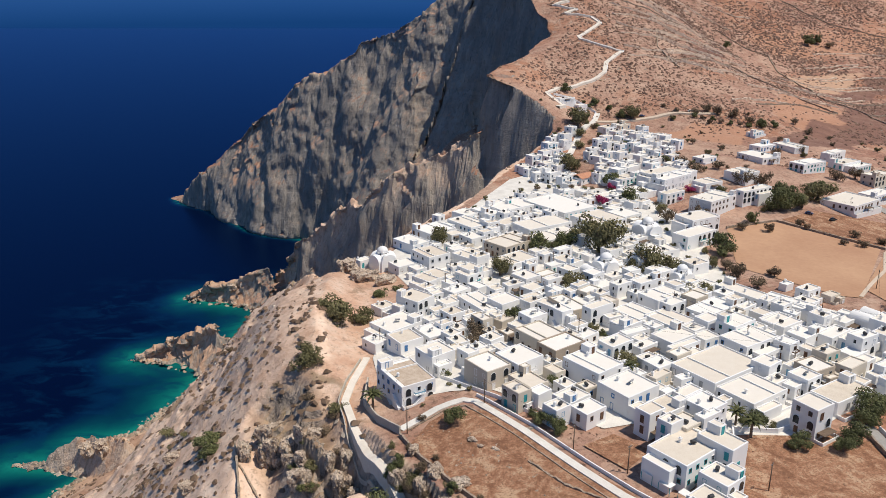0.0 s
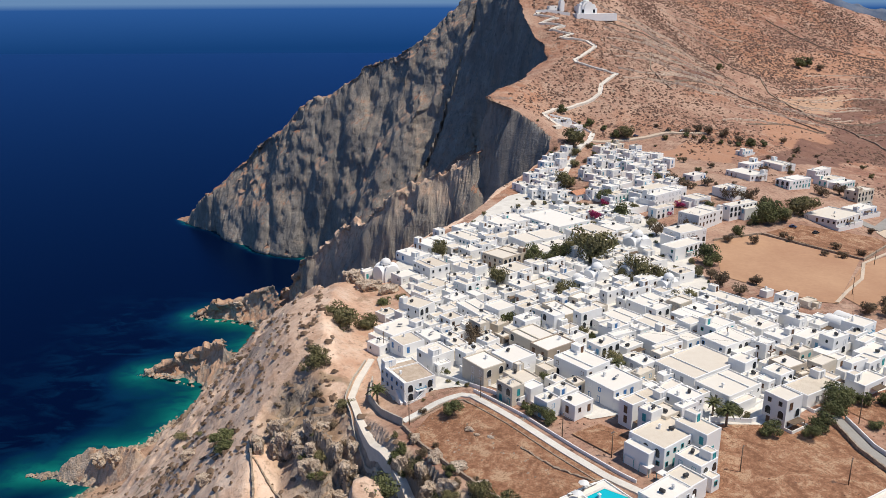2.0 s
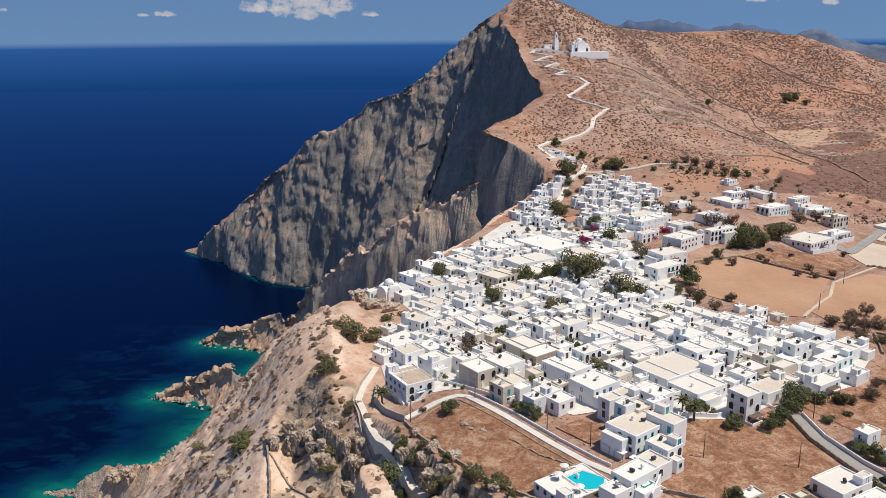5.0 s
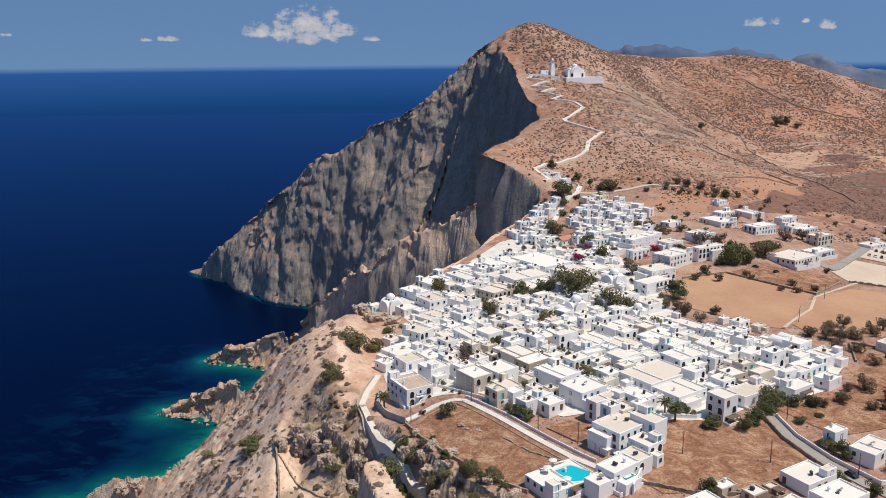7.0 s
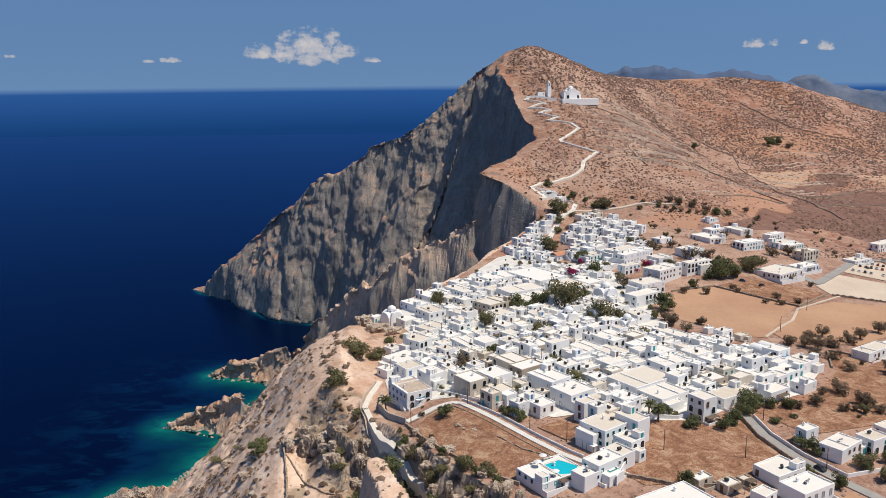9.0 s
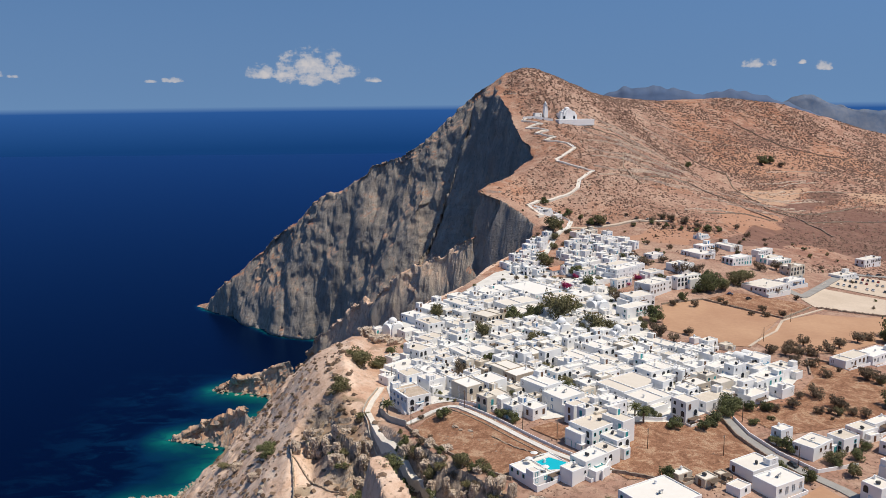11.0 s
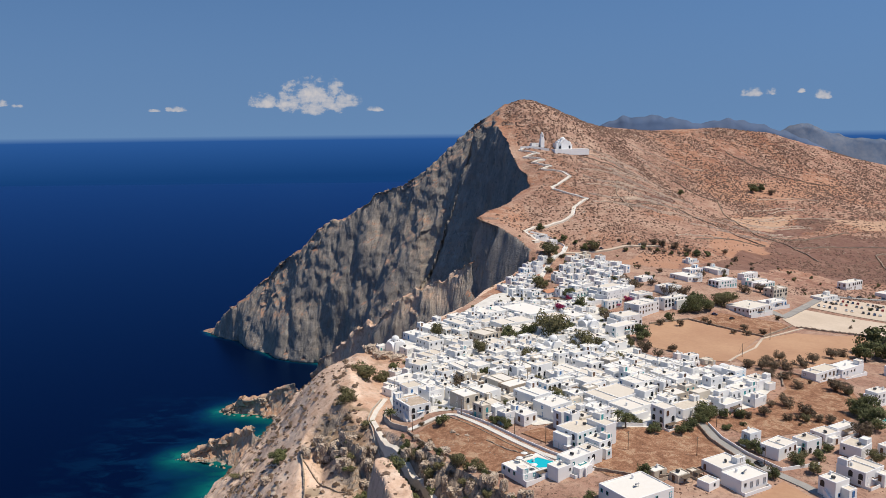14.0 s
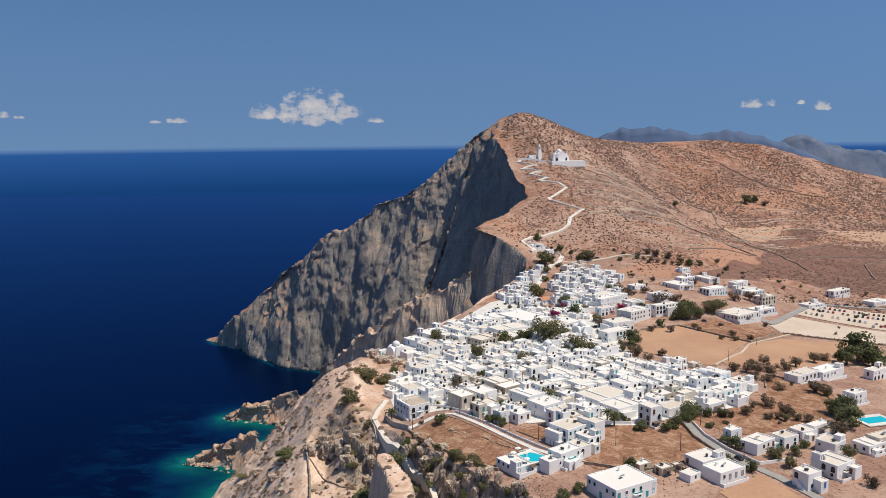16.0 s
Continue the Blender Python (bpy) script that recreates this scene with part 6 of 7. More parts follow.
# the house with the tiled roof
o, H = house(83, 461, 12, 8, 40, 4.0, 971, PLASTER, 1)
o["label"] = "white house with a red terracotta tiled roof"
for e in (-1, 1):
    n = 26
    v, f = [], []
    for i in range(n + 1):
        x = -6.3 + 12.6 * i / n
        zz = 0.12 * (i % 2)
        v += [(x, e * 4.5, zz), (x, 0, 1.9 + zz)]
    f = [(2 * i, 2 * i + 2, 2 * i + 3, 2 * i + 1) if e < 0 else (2 * i, 2 * i + 1, 2 * i + 3, 2 * i + 2) for i in range(n)]
    piece("tiled_roof", mesh_of("tiled_roof", v, f, TILE_RED), o, pose(0, 0, H - 0.1))


# ---- trees and shrubs ----
def crown_mesh(name, mat, seed, leaves=900, squat=0.75):
    """A crown of radius 1 about its base: boughs, each a loose cloud of small leaf clumps."""
    r = np.random.RandomState(seed)
    boughs = []
    for _ in range(11):
        a, u = r.uniform(0, 2 * np.pi), r.uniform(0, 1) ** 0.6
        boughs.append((0.62 * u * np.cos(a), 0.62 * u * np.sin(a), squat * r.uniform(0.35, 1.25), r.uniform(0.26, 0.46)))
    v, f = [], []
    for i in range(leaves):
        bx, by, bz, br = boughs[r.randint(len(boughs))]
        n = r.normal(size=3)
        n /= np.linalg.norm(n)
        c = np.array([bx, by, bz]) + n * br * r.uniform(0.55, 1.0) * (1, 1, 0.8)
        s = r.uniform(0.035, 0.075)
        t1 = np.cross(n, r.normal(size=3))
        t1 /= np.linalg.norm(t1)
        t2 = np.cross(n, t1)
        k = len(v)
        v += [tuple(c + s * t1), tuple(c + s * 0.8 * t2 + 0.3 * s * n), tuple(c - s * t1), tuple(c - s * 0.8 * t2 + 0.2 * s * n), tuple(c + 0.7 * s * n)]
        f += [(k, k + 1, k + 4), (k + 1, k + 2, k + 4), (k + 2, k + 3, k + 4), (k + 3, k, k + 4)]
    return mesh_of(name, v, f, mat)


def trunk_mesh(seed):
    """A tapered trunk that forks into limbs, for a crown of radius 1."""
    r = random.Random(seed)
    v, f = [], []

    def limb(a, b, ra, rb):
        a, b = Vector(a), Vector(b)
        q = (b - a).to_track_quat("Z", "Y")
        n = len(v)
        for c, rad in ((a, ra), (b, rb)):
            for i in range(6):
                v.append(tuple(c + q @ Vector((rad * math.cos(i * math.pi / 3), rad * math.sin(i * math.pi / 3), 0))))
        for i in range(6):
            f.append((n + i, n + (i + 1) % 6, n + 6 + (i + 1) % 6, n + 6 + i))

    limb((0, 0, -0.2), (r.uniform(-0.05, 0.05), r.uniform(-0.05, 0.05), 0.35), 0.09, 0.065)
    for i in range(5):
        a = i * 1.257 + r.uniform(-0.4, 0.4)
        limb((0, 0, 0.28), (0.5 * math.cos(a), 0.5 * math.sin(a), r.uniform(0.6, 0.95)), 0.05, 0.018)
    return mesh_of("trunk", v, f, BARK)


TRUNKS = [trunk_mesh(i) for i in range(3)]
CROWNS = {k: [crown_mesh("crown", LEAF[k], 40 + 7 * i + ord(k), 900 if k == "d" else 1400) for i in range(4 if k in "god" else 2)] for k in "godmr"}
LOOKS = {"g": ("dense dark green shrub-like tree", "tree"), "o": ("broad olive-grey tree with open crown", "tree"), "d": ("dry brownish thorny bush", "bush"),
         "m": ("magenta bougainvillea in bloom", "bougainvillea"), "r": ("small dark red-leaved tree", "tree")}


def tree(x, y, r, k, rg):
    flat = k == "s"
    k = "o" if flat else k
    if flat:
        # a low cushion of green scrub hugging the slope
        o = thing("shrub", pose(x, y, ground_z(x, y) - 0.5 * r * 0.3, 0, 0, 0), "low green cushion of scrub on the pale slope", "shrub", "green cushions")
        o.scale = (r * 0.75, r, r * 0.35)
        piece("crown", CROWNS["o"][0], o)
        return
    o = thing("bush" if k == "d" else "bougainvillea" if k == "m" else "tree", pose(x, y, ground_z(x, y), 0, 0, rg.uniform(0, 360)), LOOKS[k][0], LOOKS[k][1], {"d": "dry bushes", "m": "bougainvilleas"}.get(k, "trees"))
    o.scale = (r, r * rg.uniform(0.85, 1.1), r * rg.uniform(0.85, 1.15))
    if x < -14 and y < 330:
        # wind-cut, the crown down on the ground
        o.scale.z *= 0.72
        o.location.z -= 0.28 * r
    piece("trunk", rg.choice(TRUNKS), o)
    piece("crown", rg.choice(CROWNS[k]), o)


RIM_XY = [q[:2] for q in RIM_ALL]
rg = random.Random(21)
for quarter, rows in TREES.items():
    for x, y, r, k in rows:
        if (quarter.startswith("lots") or (x > 112 and y < 270)) and not free(x, y, 0.8):
            continue
        tree(x, y, r * (1.38 if quarter.startswith(("gardens", "upper")) else 1.2), k, rg)
for x, y, r, k in ((18, 205, 1.6, "g"), (21, 201, 1.4, "g"), (25, 198, 1.8, "g"), (28, 195, 1.7, "o"), (30, 193, 1.9, "g"), (33, 190, 1.6, "g"), (2, 218, 1.2, "o"), (5, 216, 1.0, "g"), (8, 214, 1.1, "o"), (-6, 208, 0.9, "o"),
                   (-30, 200, 3.0, "d"), (-26, 192, 3.0, "o"), (-34, 208, 3.2, "d"), (-12, 172, 2.6, "g"), (-6, 176, 2.4, "d"),
                   (-4, 170, 1.8, "d"), (0, 164, 2.2, "g"), (4, 162, 1.6, "d"), (-9, 186, 1.6, "d"), (7, 153, 2.0, "d"), (-2, 180, 1.5, "d"), (9, 163, 1.4, "d"), (15, 146, 2.2, "d"), (-14, 187, 1.6, "o"), (2, 158, 2.8, "o"), (12, 148, 3.0, "o"), (20, 136, 3.4, "o"), (30, 126, 3.0, "o"), (48, 116, 3.0, "g")):
    tree(x, y, r, k, rg)
# small garden greenery and wayside bushes between the houses
for k in range(900):
    x, y = rg.uniform(-24, 150), rg.uniform(188, 590)
    if inside(np.array([x]), np.array([y]), TOWN)[0] and free(x, y, 0.8) and rg.random() < 0.35:
        tree(x, y, rg.uniform(0.8, 2.3), rg.choice("ggood"), rg)
for k in range(1500):
    x, y = rg.uniform(40, 175), rg.uniform(440, 600)
    if inside(np.array([x]), np.array([y]), RIM_XY)[0] and free(x, y, 1.6) and rg.random() < 0.055:
        tree(x, y, rg.uniform(1.4, 3.4), rg.choice("gooodd"), rg)
for k in range(600):
    x, y = rg.uniform(-10, 130), rg.uniform(210, 440)
    if inside(np.array([x]), np.array([y]), TOWN)[0] and free(x, y, 1.0) and rg.random() < 0.12:
        tree(x, y, rg.uniform(1.8, 3.2), rg.choice("ggoo"), rg)
for k in range(70):
    a = rg.random()
    x, y = (rg.uniform(150, 420), rg.uniform(380, 620)) if a < 0.7 else (rg.uniform(125, 205), rg.uniform(190, 250))
    if free(x, y, 2.0):
        tree(x, y, rg.uniform(1.3, 3.0), rg.choice("ddog"), rg)


# bushes above the upper village and trees beside its street
for x, y, r, k in ((169, 614, 2.6, "d"), (177, 607, 2.8, "d"), (188, 598, 3.2, "g"), (194, 595, 3.0, "d"), (200, 591, 3.4, "g"), (205, 587, 3.0, "d"), (211, 585, 3.2, "g"), (218, 584, 2.8, "d"), (224, 584, 3.4, "g"), (237, 594, 3.6, "g"),
                   (248, 592, 2.8, "g"), (127, 613, 3.4, "g"), (144, 604, 4.6, "o"), (96, 551, 5.6, "o"), (93, 533, 5.0, "o"), (79, 508, 5.4, "o"), (83, 493, 5.0, "o"), (96, 468, 4.6, "o"), (91, 478, 3.0, "g"), (183, 520, 3.8, "d"), (139, 489, 3.6, "g"),
                   (109, 424, 5.0, "o"), (96, 440, 3.4, "m"), (104, 431, 3.6, "o"), (116, 618, 3.0, "g"), (108, 616, 2.4, "g")):
    tree(x, y, r, k, rg)


def frond_mesh():
    v, f = [], []
    n = 9
    for i in range(n + 1):
        u = i / n
        x, z = 2.6 * u, 0.9 * math.sin(u * 2.6) - 0.9 * u * u
        wv = 0.42 * math.sin(math.pi * min(1, u * 1.05 + 0.06)) * (1 if i % 2 else 0.6)
        v += [(x, -wv, z - 0.18), (x, 0, z), (x, wv, z - 0.18)]
    for i in range(n):
        a = 3 * i
        f += [(a, a + 3, a + 4, a + 1), (a + 1, a + 4, a + 5, a + 2)]
    return mesh_of("frond", v, f, LEAF["p"])


FROND = frond_mesh()
PALM_TRUNK = lathe("trunk", BARK, [(0.30, -0.4), (0.24, 0.6), (0.27, 0.7), (0.21, 1.6), (0.25, 1.7), (0.22, 2.6), (0.30, 2.9), (0.12, 3.1)], 8, False)


def palm(x, y, s):
    o = thing("palm_tree", pose(x, y, ground_z(x, y), 0, 0, x * 31), "date palm with arching green fronds", "palm", "palms")
    o.scale = (s, s, s)
    piece("trunk", PALM_TRUNK, o)
    for i in range(20):
        piece("frond", FROND, o, pose(0, 0, 2.95, 0, 0, i * 137.5) @ pose(0, 0, 0, 0, -50 + 62 * (i / 20), 0))


for x, y, s in ((-21, 211, 1.5), (82, 185, 1.5), (80, 191, 1.3), (57, 219, 1.2), (-11, 343, 1.0), (60, 297, 1.1), (122, 530, 1.3)):
    palm(x, y, s)

# ---- poles, tanks, cars ----
POLE = lathe("pole", WOOD, [(0.17, -0.5), (0.14, 4), (0.10, 8.2)], 8)
CROSSARM = boxes("crossarm", WOOD, (0, 0, 7.6, 1.5, 0.12, 0.12), (0, 0, 7.0, 1.1, 0.10, 0.10))
INSULATOR = boxes("insulator", METAL, (0, 0, 7.78, 0.1, 0.1, 0.22))
POLES = [(-10, 194), (12, 205), (34, 180), (-22, 253), (46, 247), (3, 314), (1, 302), (84, 269), (100, 239), (135, 262), (110, 225), (171, 293), (46, 170), (78, 162), (207, 344), (148, 248), (47, 320),
         (104, 157), (122, 188), (128, 150)]
for i, (x, y) in enumerate(POLES):
    o = thing("utility_pole", pose(x, y, ground_z(x, y), 0, 0, 35 + 13 * (i % 4)), "dark wooden utility pole with crossarms", "pole", "utility poles")
    piece("pole", POLE, o)
    piece("crossarm", CROSSARM, o)
    for u in (-0.65, -0.25, 0.25, 0.65):
        piece("insulator", INSULATOR, o, pose(u, 0, 0))


def wire(a, b):
    p, q = Vector((*a, ground_z(*a) + 7.8)), Vector((*b, ground_z(*b) + 7.8))
    cu = bpy.data.curves.new("cable", "CURVE")
    cu.dimensions, cu.bevel_depth, cu.bevel_resolution = "3D", 0.025, 0
    sp = cu.splines.new("POLY")
    sp.points.add(8)
    for i in range(9):
        u = i / 8
        c = p.lerp(q, u)
        sp.points[i].co = (c.x, c.y, c.z - 0.9 * 4 * u * (1 - u), 1)
    cu.materials.append(RUBBER)
    tagged(new("cable", cu), "thin black overhead cable between poles", "cable", "overhead cables")


for a, b in ((0, 1), (1, 2), (2, 12), (3, 0), (10, 8), (8, 7), (4, 10), (9, 15), (15, 11), (11, 14), (5, 6)):
    wire(POLES[a], POLES[b])

tank = thing("water_tank", pose(20, 225, 206.9, 0, 0, 30), "black roof water tank on a small metal stand", "tank", "roof water tanks")
piece("drum", lathe("drum", TANK, [(0.42, -0.7), (0.5, -0.6), (0.5, 0.6), (0.42, 0.7)], 12), tank, pose(0, 0, 0.75, 90, 0, 0))
piece("stand", boxes("stand", METAL, (0, -0.4, 0.15, 0.8, 0.08, 0.35), (0, 0.4, 0.15, 0.8, 0.08, 0.35)), tank)
heater = thing("solar_heater", pose(60, 205, 207, 0, 0, 120), "tilted dark solar water heater on a roof", "solar heater", "roof solar heaters")
piece("panel", boxes("panel", GLASS, (0, 0, 0, 1.9, 1.3, 0.09)), heater, pose(0, 0, 0.75, 38, 0, 0))
piece("drum", lathe("drum", METAL, [(0.22, -0.9), (0.28, -0.8), (0.28, 0.8), (0.22, 0.9)], 10), heater, pose(0, 0.6, 1.3, 0, 90, 0))
piece("stand", boxes("stand", METAL, (-0.8, 0.5, 0.5, 0.06, 0.06, 1.1), (0.8, 0.5, 0.5, 0.06, 0.06, 1.1)), heater)
rg = random.Random(5)
HOMES = [o for o in scene.objects if o.name.startswith(("house", "cottage")) and o.parent is None]
tops = {}
for o in HOMES:
    for ch in o.children:
        if ch.name.startswith("roof") and not ch.name.startswith("roof_"):
            zs = [v.co.z for v in ch.data.vertices]
            xs, ys = [v.co.x for v in ch.data.vertices], [v.co.y for v in ch.data.vertices]
            tops[o.name] = (max(zs), max(xs), max(ys))
tank_first, heater_first = True, True
for o in HOMES:
    if o["category"] == "terrace":
        continue
    z, a, b = tops[o.name]
    if rg.random() < 0.42 and a > 1.8 and b > 1.8:
        m = pose(*o.location[:], 0, 0, math.degrees(o.rotation_euler.z)) @ pose(rg.uniform(-0.7, 0.7) * (a - 1), rg.uniform(-0.7, 0.7) * (b - 1), z, 0, 0, rg.uniform(0, 180))
        if tank_first:
            tank.matrix_world, tank_first = m, False
        else:
            copy_thing(tank, m)
    elif rg.random() < 0.25 and a > 2.2 and b > 2.2:
        m = pose(*o.location[:], 0, 0, 0) @ pose(rg.uniform(-0.4, 0.4), rg.uniform(-0.4, 0.4), z, 0, 0, rg.uniform(190, 230))
        if heater_first:
            heater.matrix_world, heater_first = m, False
        else:
            copy_thing(heater, m)

PAINTS = [Mat(n, 0.3).colour(c).m for n, c in (("white_car_paint", (0.75, 0.75, 0.75)), ("silver_car_paint", (0.40, 0.41, 0.42)), ("dark_car_paint", (0.04, 0.045, 0.05)), ("red_car_paint", (0.32, 0.03, 0.025)), ("blue_car_paint", (0.05, 0.09, 0.2)))]
WHEEL = lathe("wheel", RUBBER, [(0.2, -0.1), (0.31, -0.09), (0.31, 0.09), (0.2, 0.1)], 10)
CABIN = prism("cabin", GLASS, [(-1.55, 0.85), (-1.2, 1.38), (0.35, 1.40), (0.95, 0.88)], -0.72, 0.72)
CARS = []
for pm, nm in zip(PAINTS, ("white", "silver", "black", "red", "dark blue")):
    c = thing("car", pose(0, 0, 0), f"small {nm} car parked on gravel", "car", "parked cars")
    piece("body", prism("body", pm, [(-2.0, 0.28), (2.0, 0.28), (2.02, 0.62), (1.0, 0.86), (-1.75, 0.90), (-2.03, 0.75)], -0.83, 0.83), c)
    piece("roof", boxes("roof", pm, (-0.42, 0, 1.41, 1.55, 1.36, 0.06)), c)
    piece("cabin", CABIN, c)
    for a in (-1.25, 1.25):
        for b in (-0.78, 0.78):
            piece("wheel", WHEEL, c, pose(a, b, 0.31, 90, 0, 0))
    CARS.append(c)
spots = []
for row, (x0, y0, dx, dy, n, turn) in enumerate(((286, 450, 3.6, -1.2, 24, 62), (298, 464, 3.5, -0.9, 25, 64), (308, 474, 3.6, -0.7, 24, 60), (322, 424, 3.4, 0.9, 20, 66))):
    for i in range(n):
        if (i * 7 + row * 3) % 10 < 8:
            spots.append((x0 + i * dx, y0 + i * dy, turn))
spots += [(262, 458, 50), (252, 444, 52), (300, 482, 45), (330, 492, 8), (200, 392, 20), (190, 398, 160), (176, 606, 5), (188, 608, 8), (150, 602, 0), (131, 140, 118), (126, 150, 120), (200, 150, 20), (204, 158, 20), (196, 143, 20),
          (340, 497, 8), (362, 500, 6)]
used = set()
for x, y, a in spots:
    if rg.random() < 0.9:
        i = rg.choice((0, 0, 1, 1, 2, 2, 2, 3, 4))
        m = pose(x, y, ground_z(x, y) + 0.42, 0, 0, a + rg.choice((0, 180)) + rg.uniform(-6, 6))
        if i in used:
            copy_thing(CARS[i], m)
        else:
            CARS[i].matrix_world = m
            used.add(i)


# ---- scrub and stones ----
def clumps(name, pts, sizes, mat, seed, label, category, flat=0.7, sunk=0.15):
    """Many small uneven lumps in one mesh."""
    r = np.random.RandomState(seed)
    zs = land(pts[:, 0], pts[:, 1])
    base = np.array([(1, 0, 0.1), (0.3, 0.95, 0.2), (-0.8, 0.6, 0.05), (-0.8, -0.6, 0.15), (0.3, -0.95, 0.1), (0.2, 0.1, 1.0), (0.5, 0.4, 0.7), (-0.45, -0.3, 0.75)])
    tri = np.array([(0, 1, 6), (1, 5, 6), (0, 6, 5), (1, 2, 5), (2, 7, 5), (2, 3, 7), (3, 4, 7), (4, 5, 7), (4, 0, 5)])
    n = len(pts)
    ang = r.uniform(0, 6.28, n)
    c, s = np.cos(ang), np.sin(ang)
    j = 1 + r.uniform(-0.35, 0.35, (n, 8, 3))
    b = base[None] * j
    x = (b[:, :, 0] * c[:, None] - b[:, :, 1] * s[:, None]) * sizes[:, None] + pts[:, :1]
    y = (b[:, :, 0] * s[:, None] + b[:, :, 1] * c[:, None]) * sizes[:, None] + pts[:, 1:2]
    z = b[:, :, 2] * sizes[:, None] * flat + (zs - sunk * sizes)[:, None] - 0.1
    co = np.stack([x, y, z], -1).reshape(-1, 3)
    faces = (tri[None] + (np.arange(n) * 8)[:, None, None]).reshape(-1, 3)
    me = bpy.data.meshes.new(name)
    me.from_pydata(co.tolist(), [], faces.tolist())
    me.materials.append(mat)
    me.update()
    return tagged(new(name, me), label, category, kind="stuff")


SCRUB = foliage("brown_scrub", (0.09, 0.048, 0.034), (0.15, 0.085, 0.06), (0.22, 0.135, 0.095))
GREY_SCRUB = foliage("grey_green_scrub", (0.11, 0.07, 0.044), (0.17, 0.112, 0.074), (0.25, 0.17, 0.115))
BOULDER = foliage("limestone_boulder", (0.20, 0.16, 0.12), (0.36, 0.29, 0.22), (0.52, 0.44, 0.35))


def scatter(n, box, seed, keep):
    r = np.random.RandomState(seed)
    p = np.stack([r.uniform(box[0], box[1], n), r.uniform(box[2], box[3], n)], -1)
    return p[keep(p[:, 0], p[:, 1], r.uniform(0, 1, n))]




def on_hill(x, y, u):
    thick = np.clip(0.42 + 0.75 * fractal(x, y, 55, 101, 4) + np.clip((y - 820) / 200, 0, 0.25) + 0.35 * (x < 190 + 0.2 * (y - 600)) * (y < 800), 0.05, 1)
    bare = np.zeros(x.shape, bool)
    for poly in FIELDS["rust"][:1] + FIELDS["tan"]:
        bare |= inside(x, y, poly) & (u > 0.12)
    return inside(x, y, RIM_XY) & (segments(x, y, RIM_ALL)[0] > 9) & ~bare & (u < thick) & ((y > 600) | (x > 180) & (y > 480))


pts = scatter(90000, (20, 720, 470, 1260), 7, on_hill)
clumps("hill_scrub", pts, np.random.RandomState(8).uniform(0.5, 1.7, len(pts)) * (1 + (pts[:, 1] > 800) * 0.3), SCRUB, 9, "low brown scrub dotted over the hillside", "scrub")
pts = scatter(5000, (60, 640, 640, 1250), 17, on_hill)
clumps("hill_stones", pts, np.random.RandomState(18).uniform(0.4, 1.4, len(pts)), BOULDER, 19, "pale limestone blocks scattered over the hillside", "stones", 0.6)


def near_slope(x, y, u):
    return inside(x, y, COAST) & ~inside(x, y, RIM_XY) & (u < np.clip(0.5 + 0.8 * fractal(x, y, 30, 111, 3), 0.06, 1)) & (land(x, y) > 6) & (np.hypot(land(x + 2, y) - land(x - 2, y), land(x, y + 2) - land(x, y - 2)) < 6.5)


pts = scatter(17000, (-240, 60, 60, 640), 27, near_slope)
clumps("slope_scrub", pts, np.random.RandomState(28).uniform(0.45, 1.0, len(pts)) ** 2 * 1.75, GREY_SCRUB, 29, "dry grey-brown cushion scrub on the pale slope", "scrub", 0.75, -0.1)
pts = scatter(5200, (-290, 60, 60, 800), 37, near_slope)
clumps("slope_stones", pts, np.random.RandomState(38).uniform(0.3, 1.5, len(pts)), BOULDER, 39, "pale limestone blocks on the slope", "stones", 0.7, 0.3)


def in_plots(x, y, u):
    k = ((x > 55) & (y < 192) & (x < 118)) | ((x < 46) & (y < 204)) | (x > 118)
    return k & inside(x, y, RIM_XY) & (u < np.clip(0.3 + 0.9 * fractal(x, y, 20, 121, 3), 0.03, 1)) & np.array([free(a, b, 0.6) for a, b in zip(x, y)])


pts = scatter(9000, (-10, 210, 110, 255), 47, in_plots)
clumps("plot_weeds", pts, np.random.RandomState(48).uniform(0.2, 0.7, len(pts)), SCRUB, 49, "dry weeds and tufts in the plots", "weeds")


def at_shore(x, y, u):
    h = land(x, y)
    return (h > -2.5) & (h < 3.5) & (y < 880)


pts = scatter(16000, (-300, -120, 380, 880), 57, at_shore)
pts = pts[:1100]
clumps("shore_rocks", pts, np.random.RandomState(58).uniform(0.6, 2.6, len(pts)), BOULDER, 59, "sea-washed brown boulders along the shore", "rocks", 0.9, -0.1)

# the flat-topped rock beside the footpath
def outcrop(x, y, w, d, h, seed, rot, fine=4):
    r = random.Random(seed)
    bm = bmesh.new()
    bmesh.ops.create_icosphere(bm, subdivisions=fine, radius=0.62)
    for v in bm.verts:
        q = v.co * 2.2 + Vector((seed * 3.7, 0, 0))
        n = noise.noise(q) * 0.45 + noise.noise(q * 2.7) * 0.26 - abs(noise.noise(q * 4.3)) * 0.30 + noise.noise(q * 9.5) * 0.09
        c = v.co * (1 + n)
        c.z = min(c.z, 0.30 + 0.10 * noise.noise(q * 1.5)) + 0.03 * noise.noise(q * 8)
        v.co = Vector((c.x * w, c.y * d, c.z * h))
    me = bpy.data.meshes.new("rock_outcrop")
    bm.to_mesh(me)
    bm.free()
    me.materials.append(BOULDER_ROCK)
    o = new("rock_outcrop", me)
    o.matrix_world = pose(x, y, ground_z(x, y) + h * 0.22, 0, 0, rot)
    return tagged(o, "pale weathered limestone outcrop with crack shade in its colour", "rock", "rock outcrops")


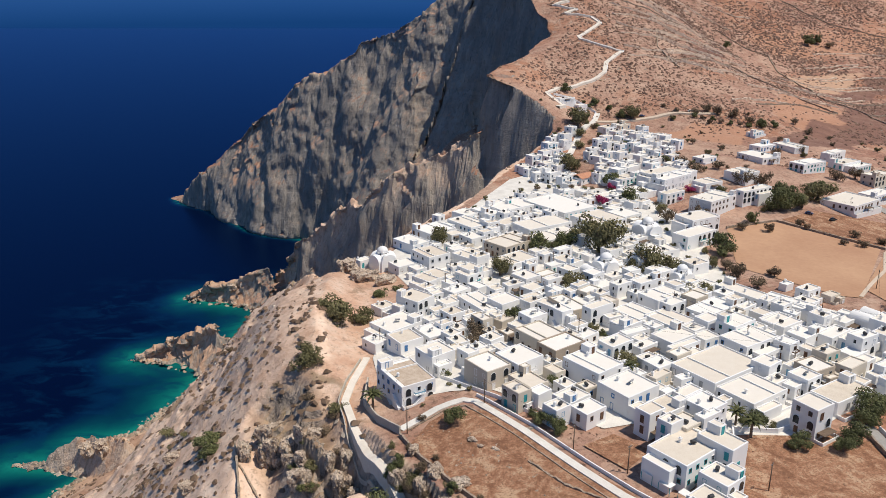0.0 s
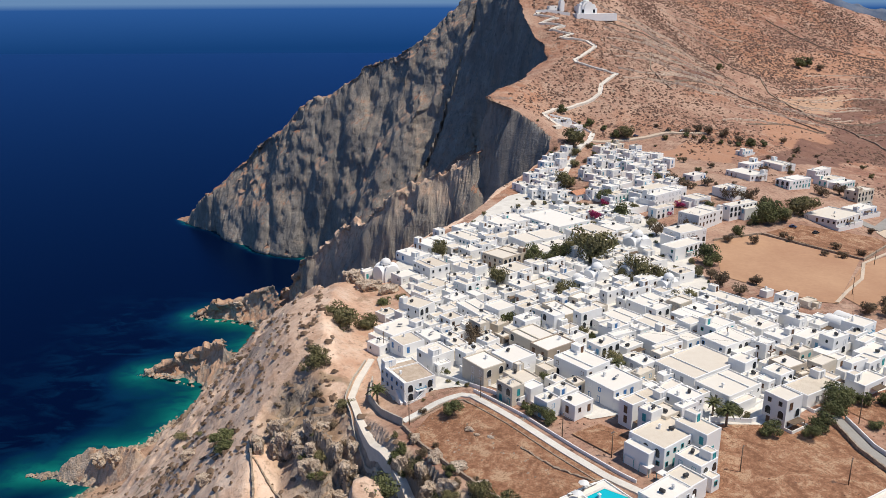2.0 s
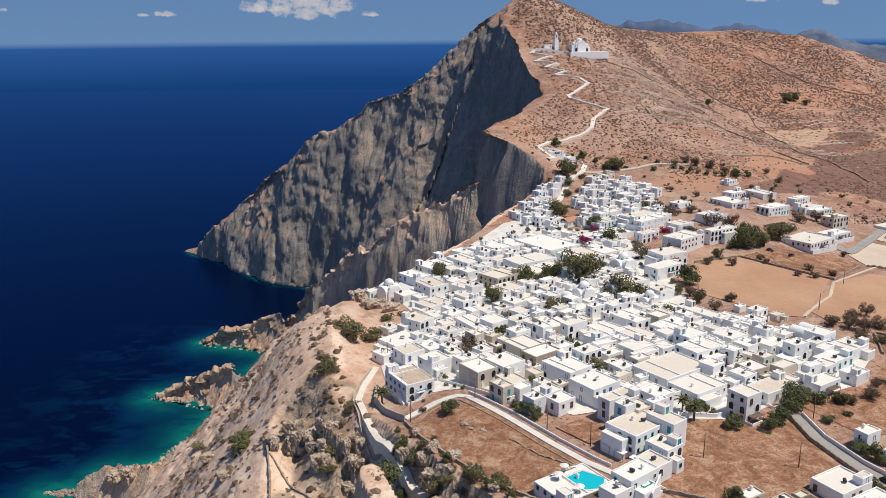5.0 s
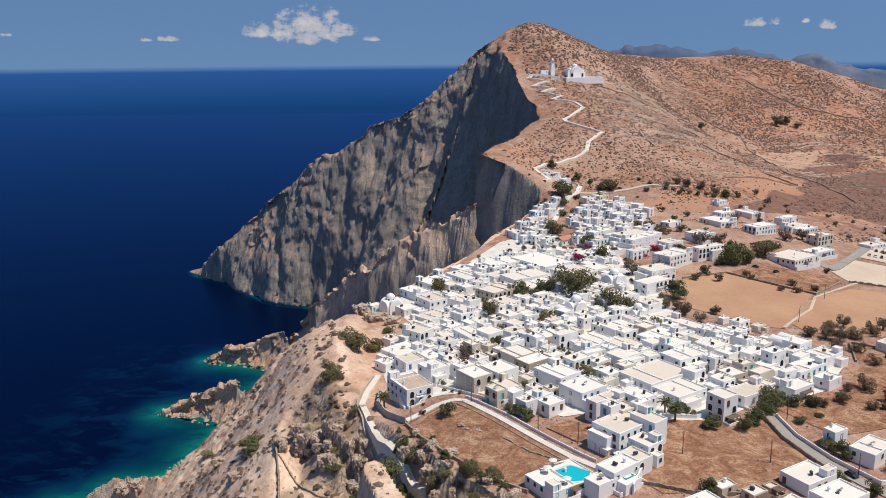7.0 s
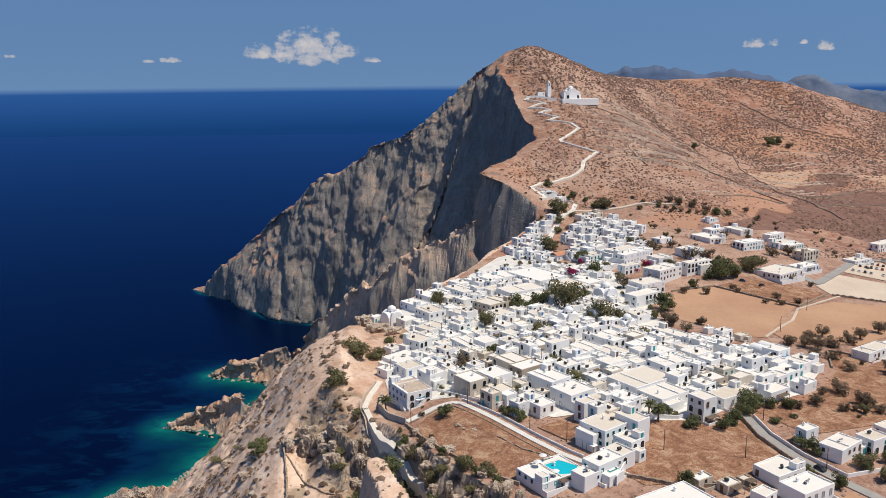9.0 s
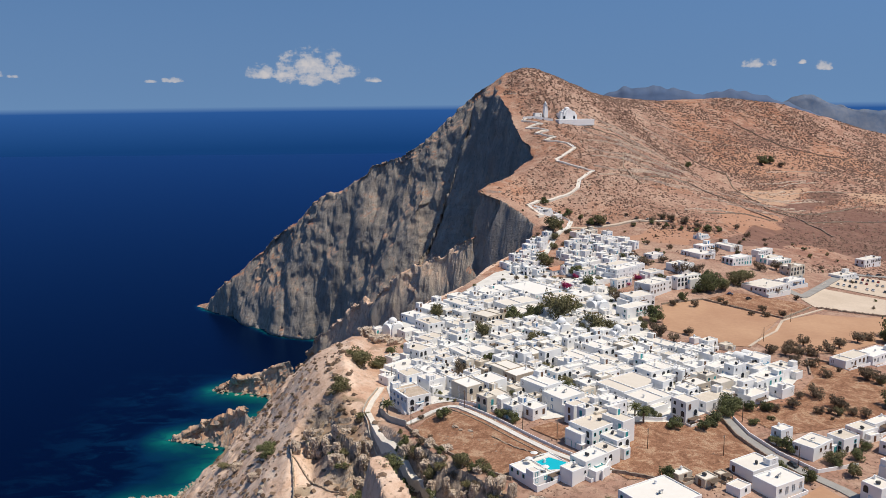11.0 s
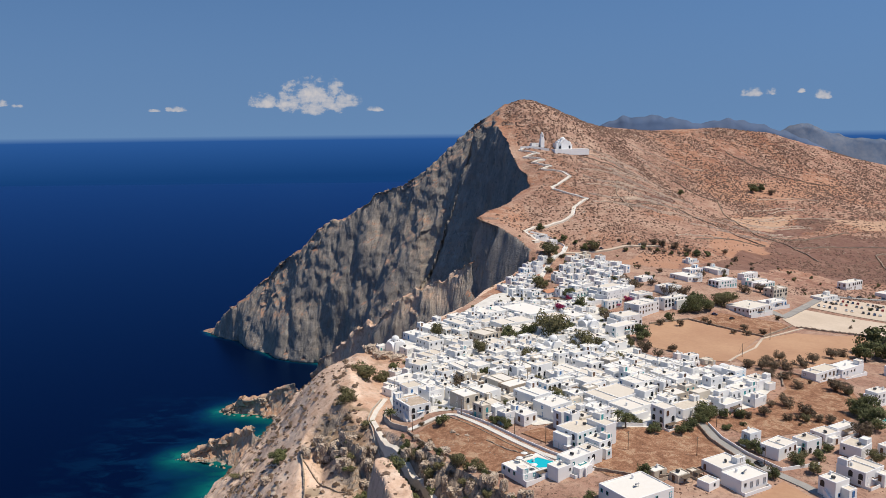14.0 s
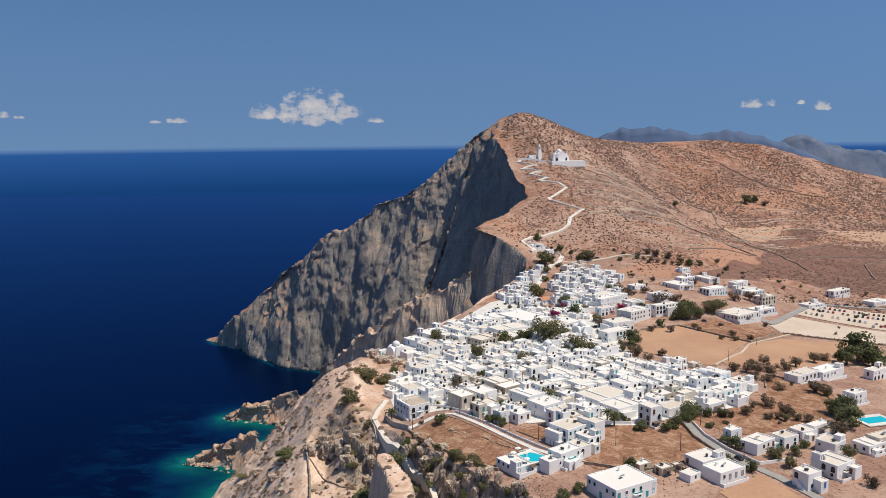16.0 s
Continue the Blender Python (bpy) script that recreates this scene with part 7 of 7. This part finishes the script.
def make_boulder():
    k = Mat("weathered_limestone", 0.95)
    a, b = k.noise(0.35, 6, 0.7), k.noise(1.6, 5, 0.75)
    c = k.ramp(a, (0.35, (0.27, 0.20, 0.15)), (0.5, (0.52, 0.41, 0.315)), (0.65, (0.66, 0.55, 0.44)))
    # shade of cracks painted in: near black where the bump noise is low
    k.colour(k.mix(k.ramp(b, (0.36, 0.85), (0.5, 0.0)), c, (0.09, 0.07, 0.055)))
    k.bump(b, 1.0, 0.5)
    return k.m


BOULDER_ROCK = make_boulder()
for row in ((-53, 219, 5, 3, 4, 5, 30), (-46, 205, 6, 4, 8, 6, 70), (-41, 194, 5, 4, 9, 7, 20), (-28, 198, 4, 3, 7, 8, 50), (30, 116, 9, 6, 9, 12, -35), (-31, 190, 5, 3.5, 8, 21, 25), (-25, 189, 3, 3, 6, 22, 0),
            (-34, 322, 10, 6, 8, 13, 20), (-24, 318, 8, 5, 6, 14, 40), (-42, 330, 8, 7, 9, 15, 60), (-38, 207, 4, 3, 6, 16, 15), (-214, 752, 8, 6, 8, 17, 0), (8, 187, 2.6, 1.6, 1.3, 31, -40), (10, 184, 1.6, 1.2, 1.0, 32, -35), (14, 182, 2.2, 1.0, 0.9, 33, -45), (24, 191, 1.4, 1, 0.8, 34, 10), (4, 168, 5, 3, 5, 51, 30), (-2, 174, 4, 3, 5, 52, 50), (10, 158, 5, 3, 5, 53, 35), (16, 151, 4, 3, 4, 54, 40), (-8, 184, 3, 2, 4, 55, 60),
            (-80, 212, 5, 4, 5, 35, 0), (-96, 244, 6, 4, 6, 36, 40), (-236, 458, 9, 8, 12, 37, 20), (-222, 450, 8, 8, 14, 38, 60)):
    outcrop(*row)

# broken crags along the gully and below the plots, with dark growth in the clefts
rg = random.Random(77)
SCARP = [(-12, 181), (-4, 168), (6, 155), (16, 145), (26, 136), (38, 126)]
for line, n in ((CRAG_LINE, 20), (SCARP, 20)):
    pts = resample(line, 1.0)
    for i in range(n):
        x, y = pts[int((i + rg.random()) * (len(pts) - 1) / n)]
        x, y = x + rg.uniform(-3, 2), y + rg.uniform(-6, 0.5)
        outcrop(x, y, rg.uniform(2.2, 4.5), rg.uniform(1.8, 3.2), rg.uniform(5, 9), 40 + i, rg.uniform(0, 180), 4)
        if i % 2:
            tree(x + rg.uniform(-2, 2), y - rg.uniform(1, 4), rg.uniform(1.4, 2.8), rg.choice("ggod"), rg)
for x, y, r in ((-30, 178, 3.4), (-27, 172, 3.8), (-31, 184, 3.0), (-13, 160, 3.4), (-10, 153, 3.6), (-12, 166, 2.8), (-8, 146, 3.4), (2, 166, 2.6), (8, 158, 2.8), (14, 151, 2.6), (20, 146, 2.4)):
    tree(x, y, r, "g", rg)
# tumbled field stones on the front plot
pts = scatter(900, (-6, 40, 150, 202), 67, lambda x, y, u: inside(x, y, [(2, 203), (12, 201), (46, 161), (34, 154), (14, 156), (2, 172), (-9, 188)]) & (np.abs((x - 2) * 0.75 + (y - 188) * 0.66 + 3 * lattice(x, y, 8, 221)) < 5 + 4 * u) & (x < 30))
clumps("plot_rubble", pts, np.random.RandomState(68).uniform(0.2, 0.8, len(pts)), BOULDER, 69, "tumbled pale field stones in the dry plot", "stones", 0.7)


# ---- the islands on the horizon ----
def islands(name, crest, y, depth, mat, label):
    """A mountain range: a crest line (x, height), falling to the sea on both sides with spurs."""
    xs = np.linspace(crest[0][0], crest[-1][0], 150)
    cz = np.interp(xs, [c[0] for c in crest], [c[1] for c in crest])
    v, f = [], []
    rows = 15
    for j in range(rows):
        u = (j - 9) / (9 if j < 9 else 5)
        yy = y + u * depth
        spur = fractal(xs, xs * 0 + yy * 1.0, 170, 131, 4)
        z = cz * (1 - abs(u)) ** 0.8 * (1 + 0.30 * spur * min(1, abs(u) * 2.2)) + 10 * lattice(xs, xs * 0 + yy, 40, 141) * (1 - abs(u)) - 3 * abs(u)
        v += [(a, yy + 40 * b, c) for a, b, c in zip(xs, spur, z)]
    for j in range(rows - 1):
        for i in range(149):
            a = j * 150 + i
            f.append((a, a + 1, a + 151, a + 150))
    me = mesh_of(name, v, f, mat)
    me.polygons.foreach_set("use_smooth", [True] * len(f))
    return tagged(new(name, me), label, "mountains", kind="structure")


# aerial haze painted into the base colours: rock shifted to blue-grey
RANGE = plain("haze_blue_rock", (0.075, 0.115, 0.20), (0.10, 0.135, 0.21), 0.006, 1.0, 0.0, 0.03)
RANGE_NEAR = plain("haze_grey_rock", (0.085, 0.125, 0.20), (0.17, 0.19, 0.235), 0.008, 1.0, 0.0, 0.05)
islands("backdrop_range", [(760, 0), (850, 325), (990, 388), (1208, 386), (1458, 346), (1612, 374), (1768, 336), (1900, 300), (2100, 230), (2300, 120), (2400, 0)], 4480, 240, RANGE, "mountains of a far island, blue haze in their colour")
islands("backdrop_island", [(1880, 0), (2020, 293), (2157, 344), (2283, 303), (2465, 256), (2781, 218), (3100, 180), (3390, 90), (3560, 0)], 4800, 150, RANGE_NEAR, "rocky far island above the sea, haze in its colour")
islands("backdrop_islet", [(2190, 0), (2300, 70), (2420, 115), (2560, 60), (2640, 0)], 3850, 110, RANGE_NEAR, "low islet before the far island, haze in its colour")
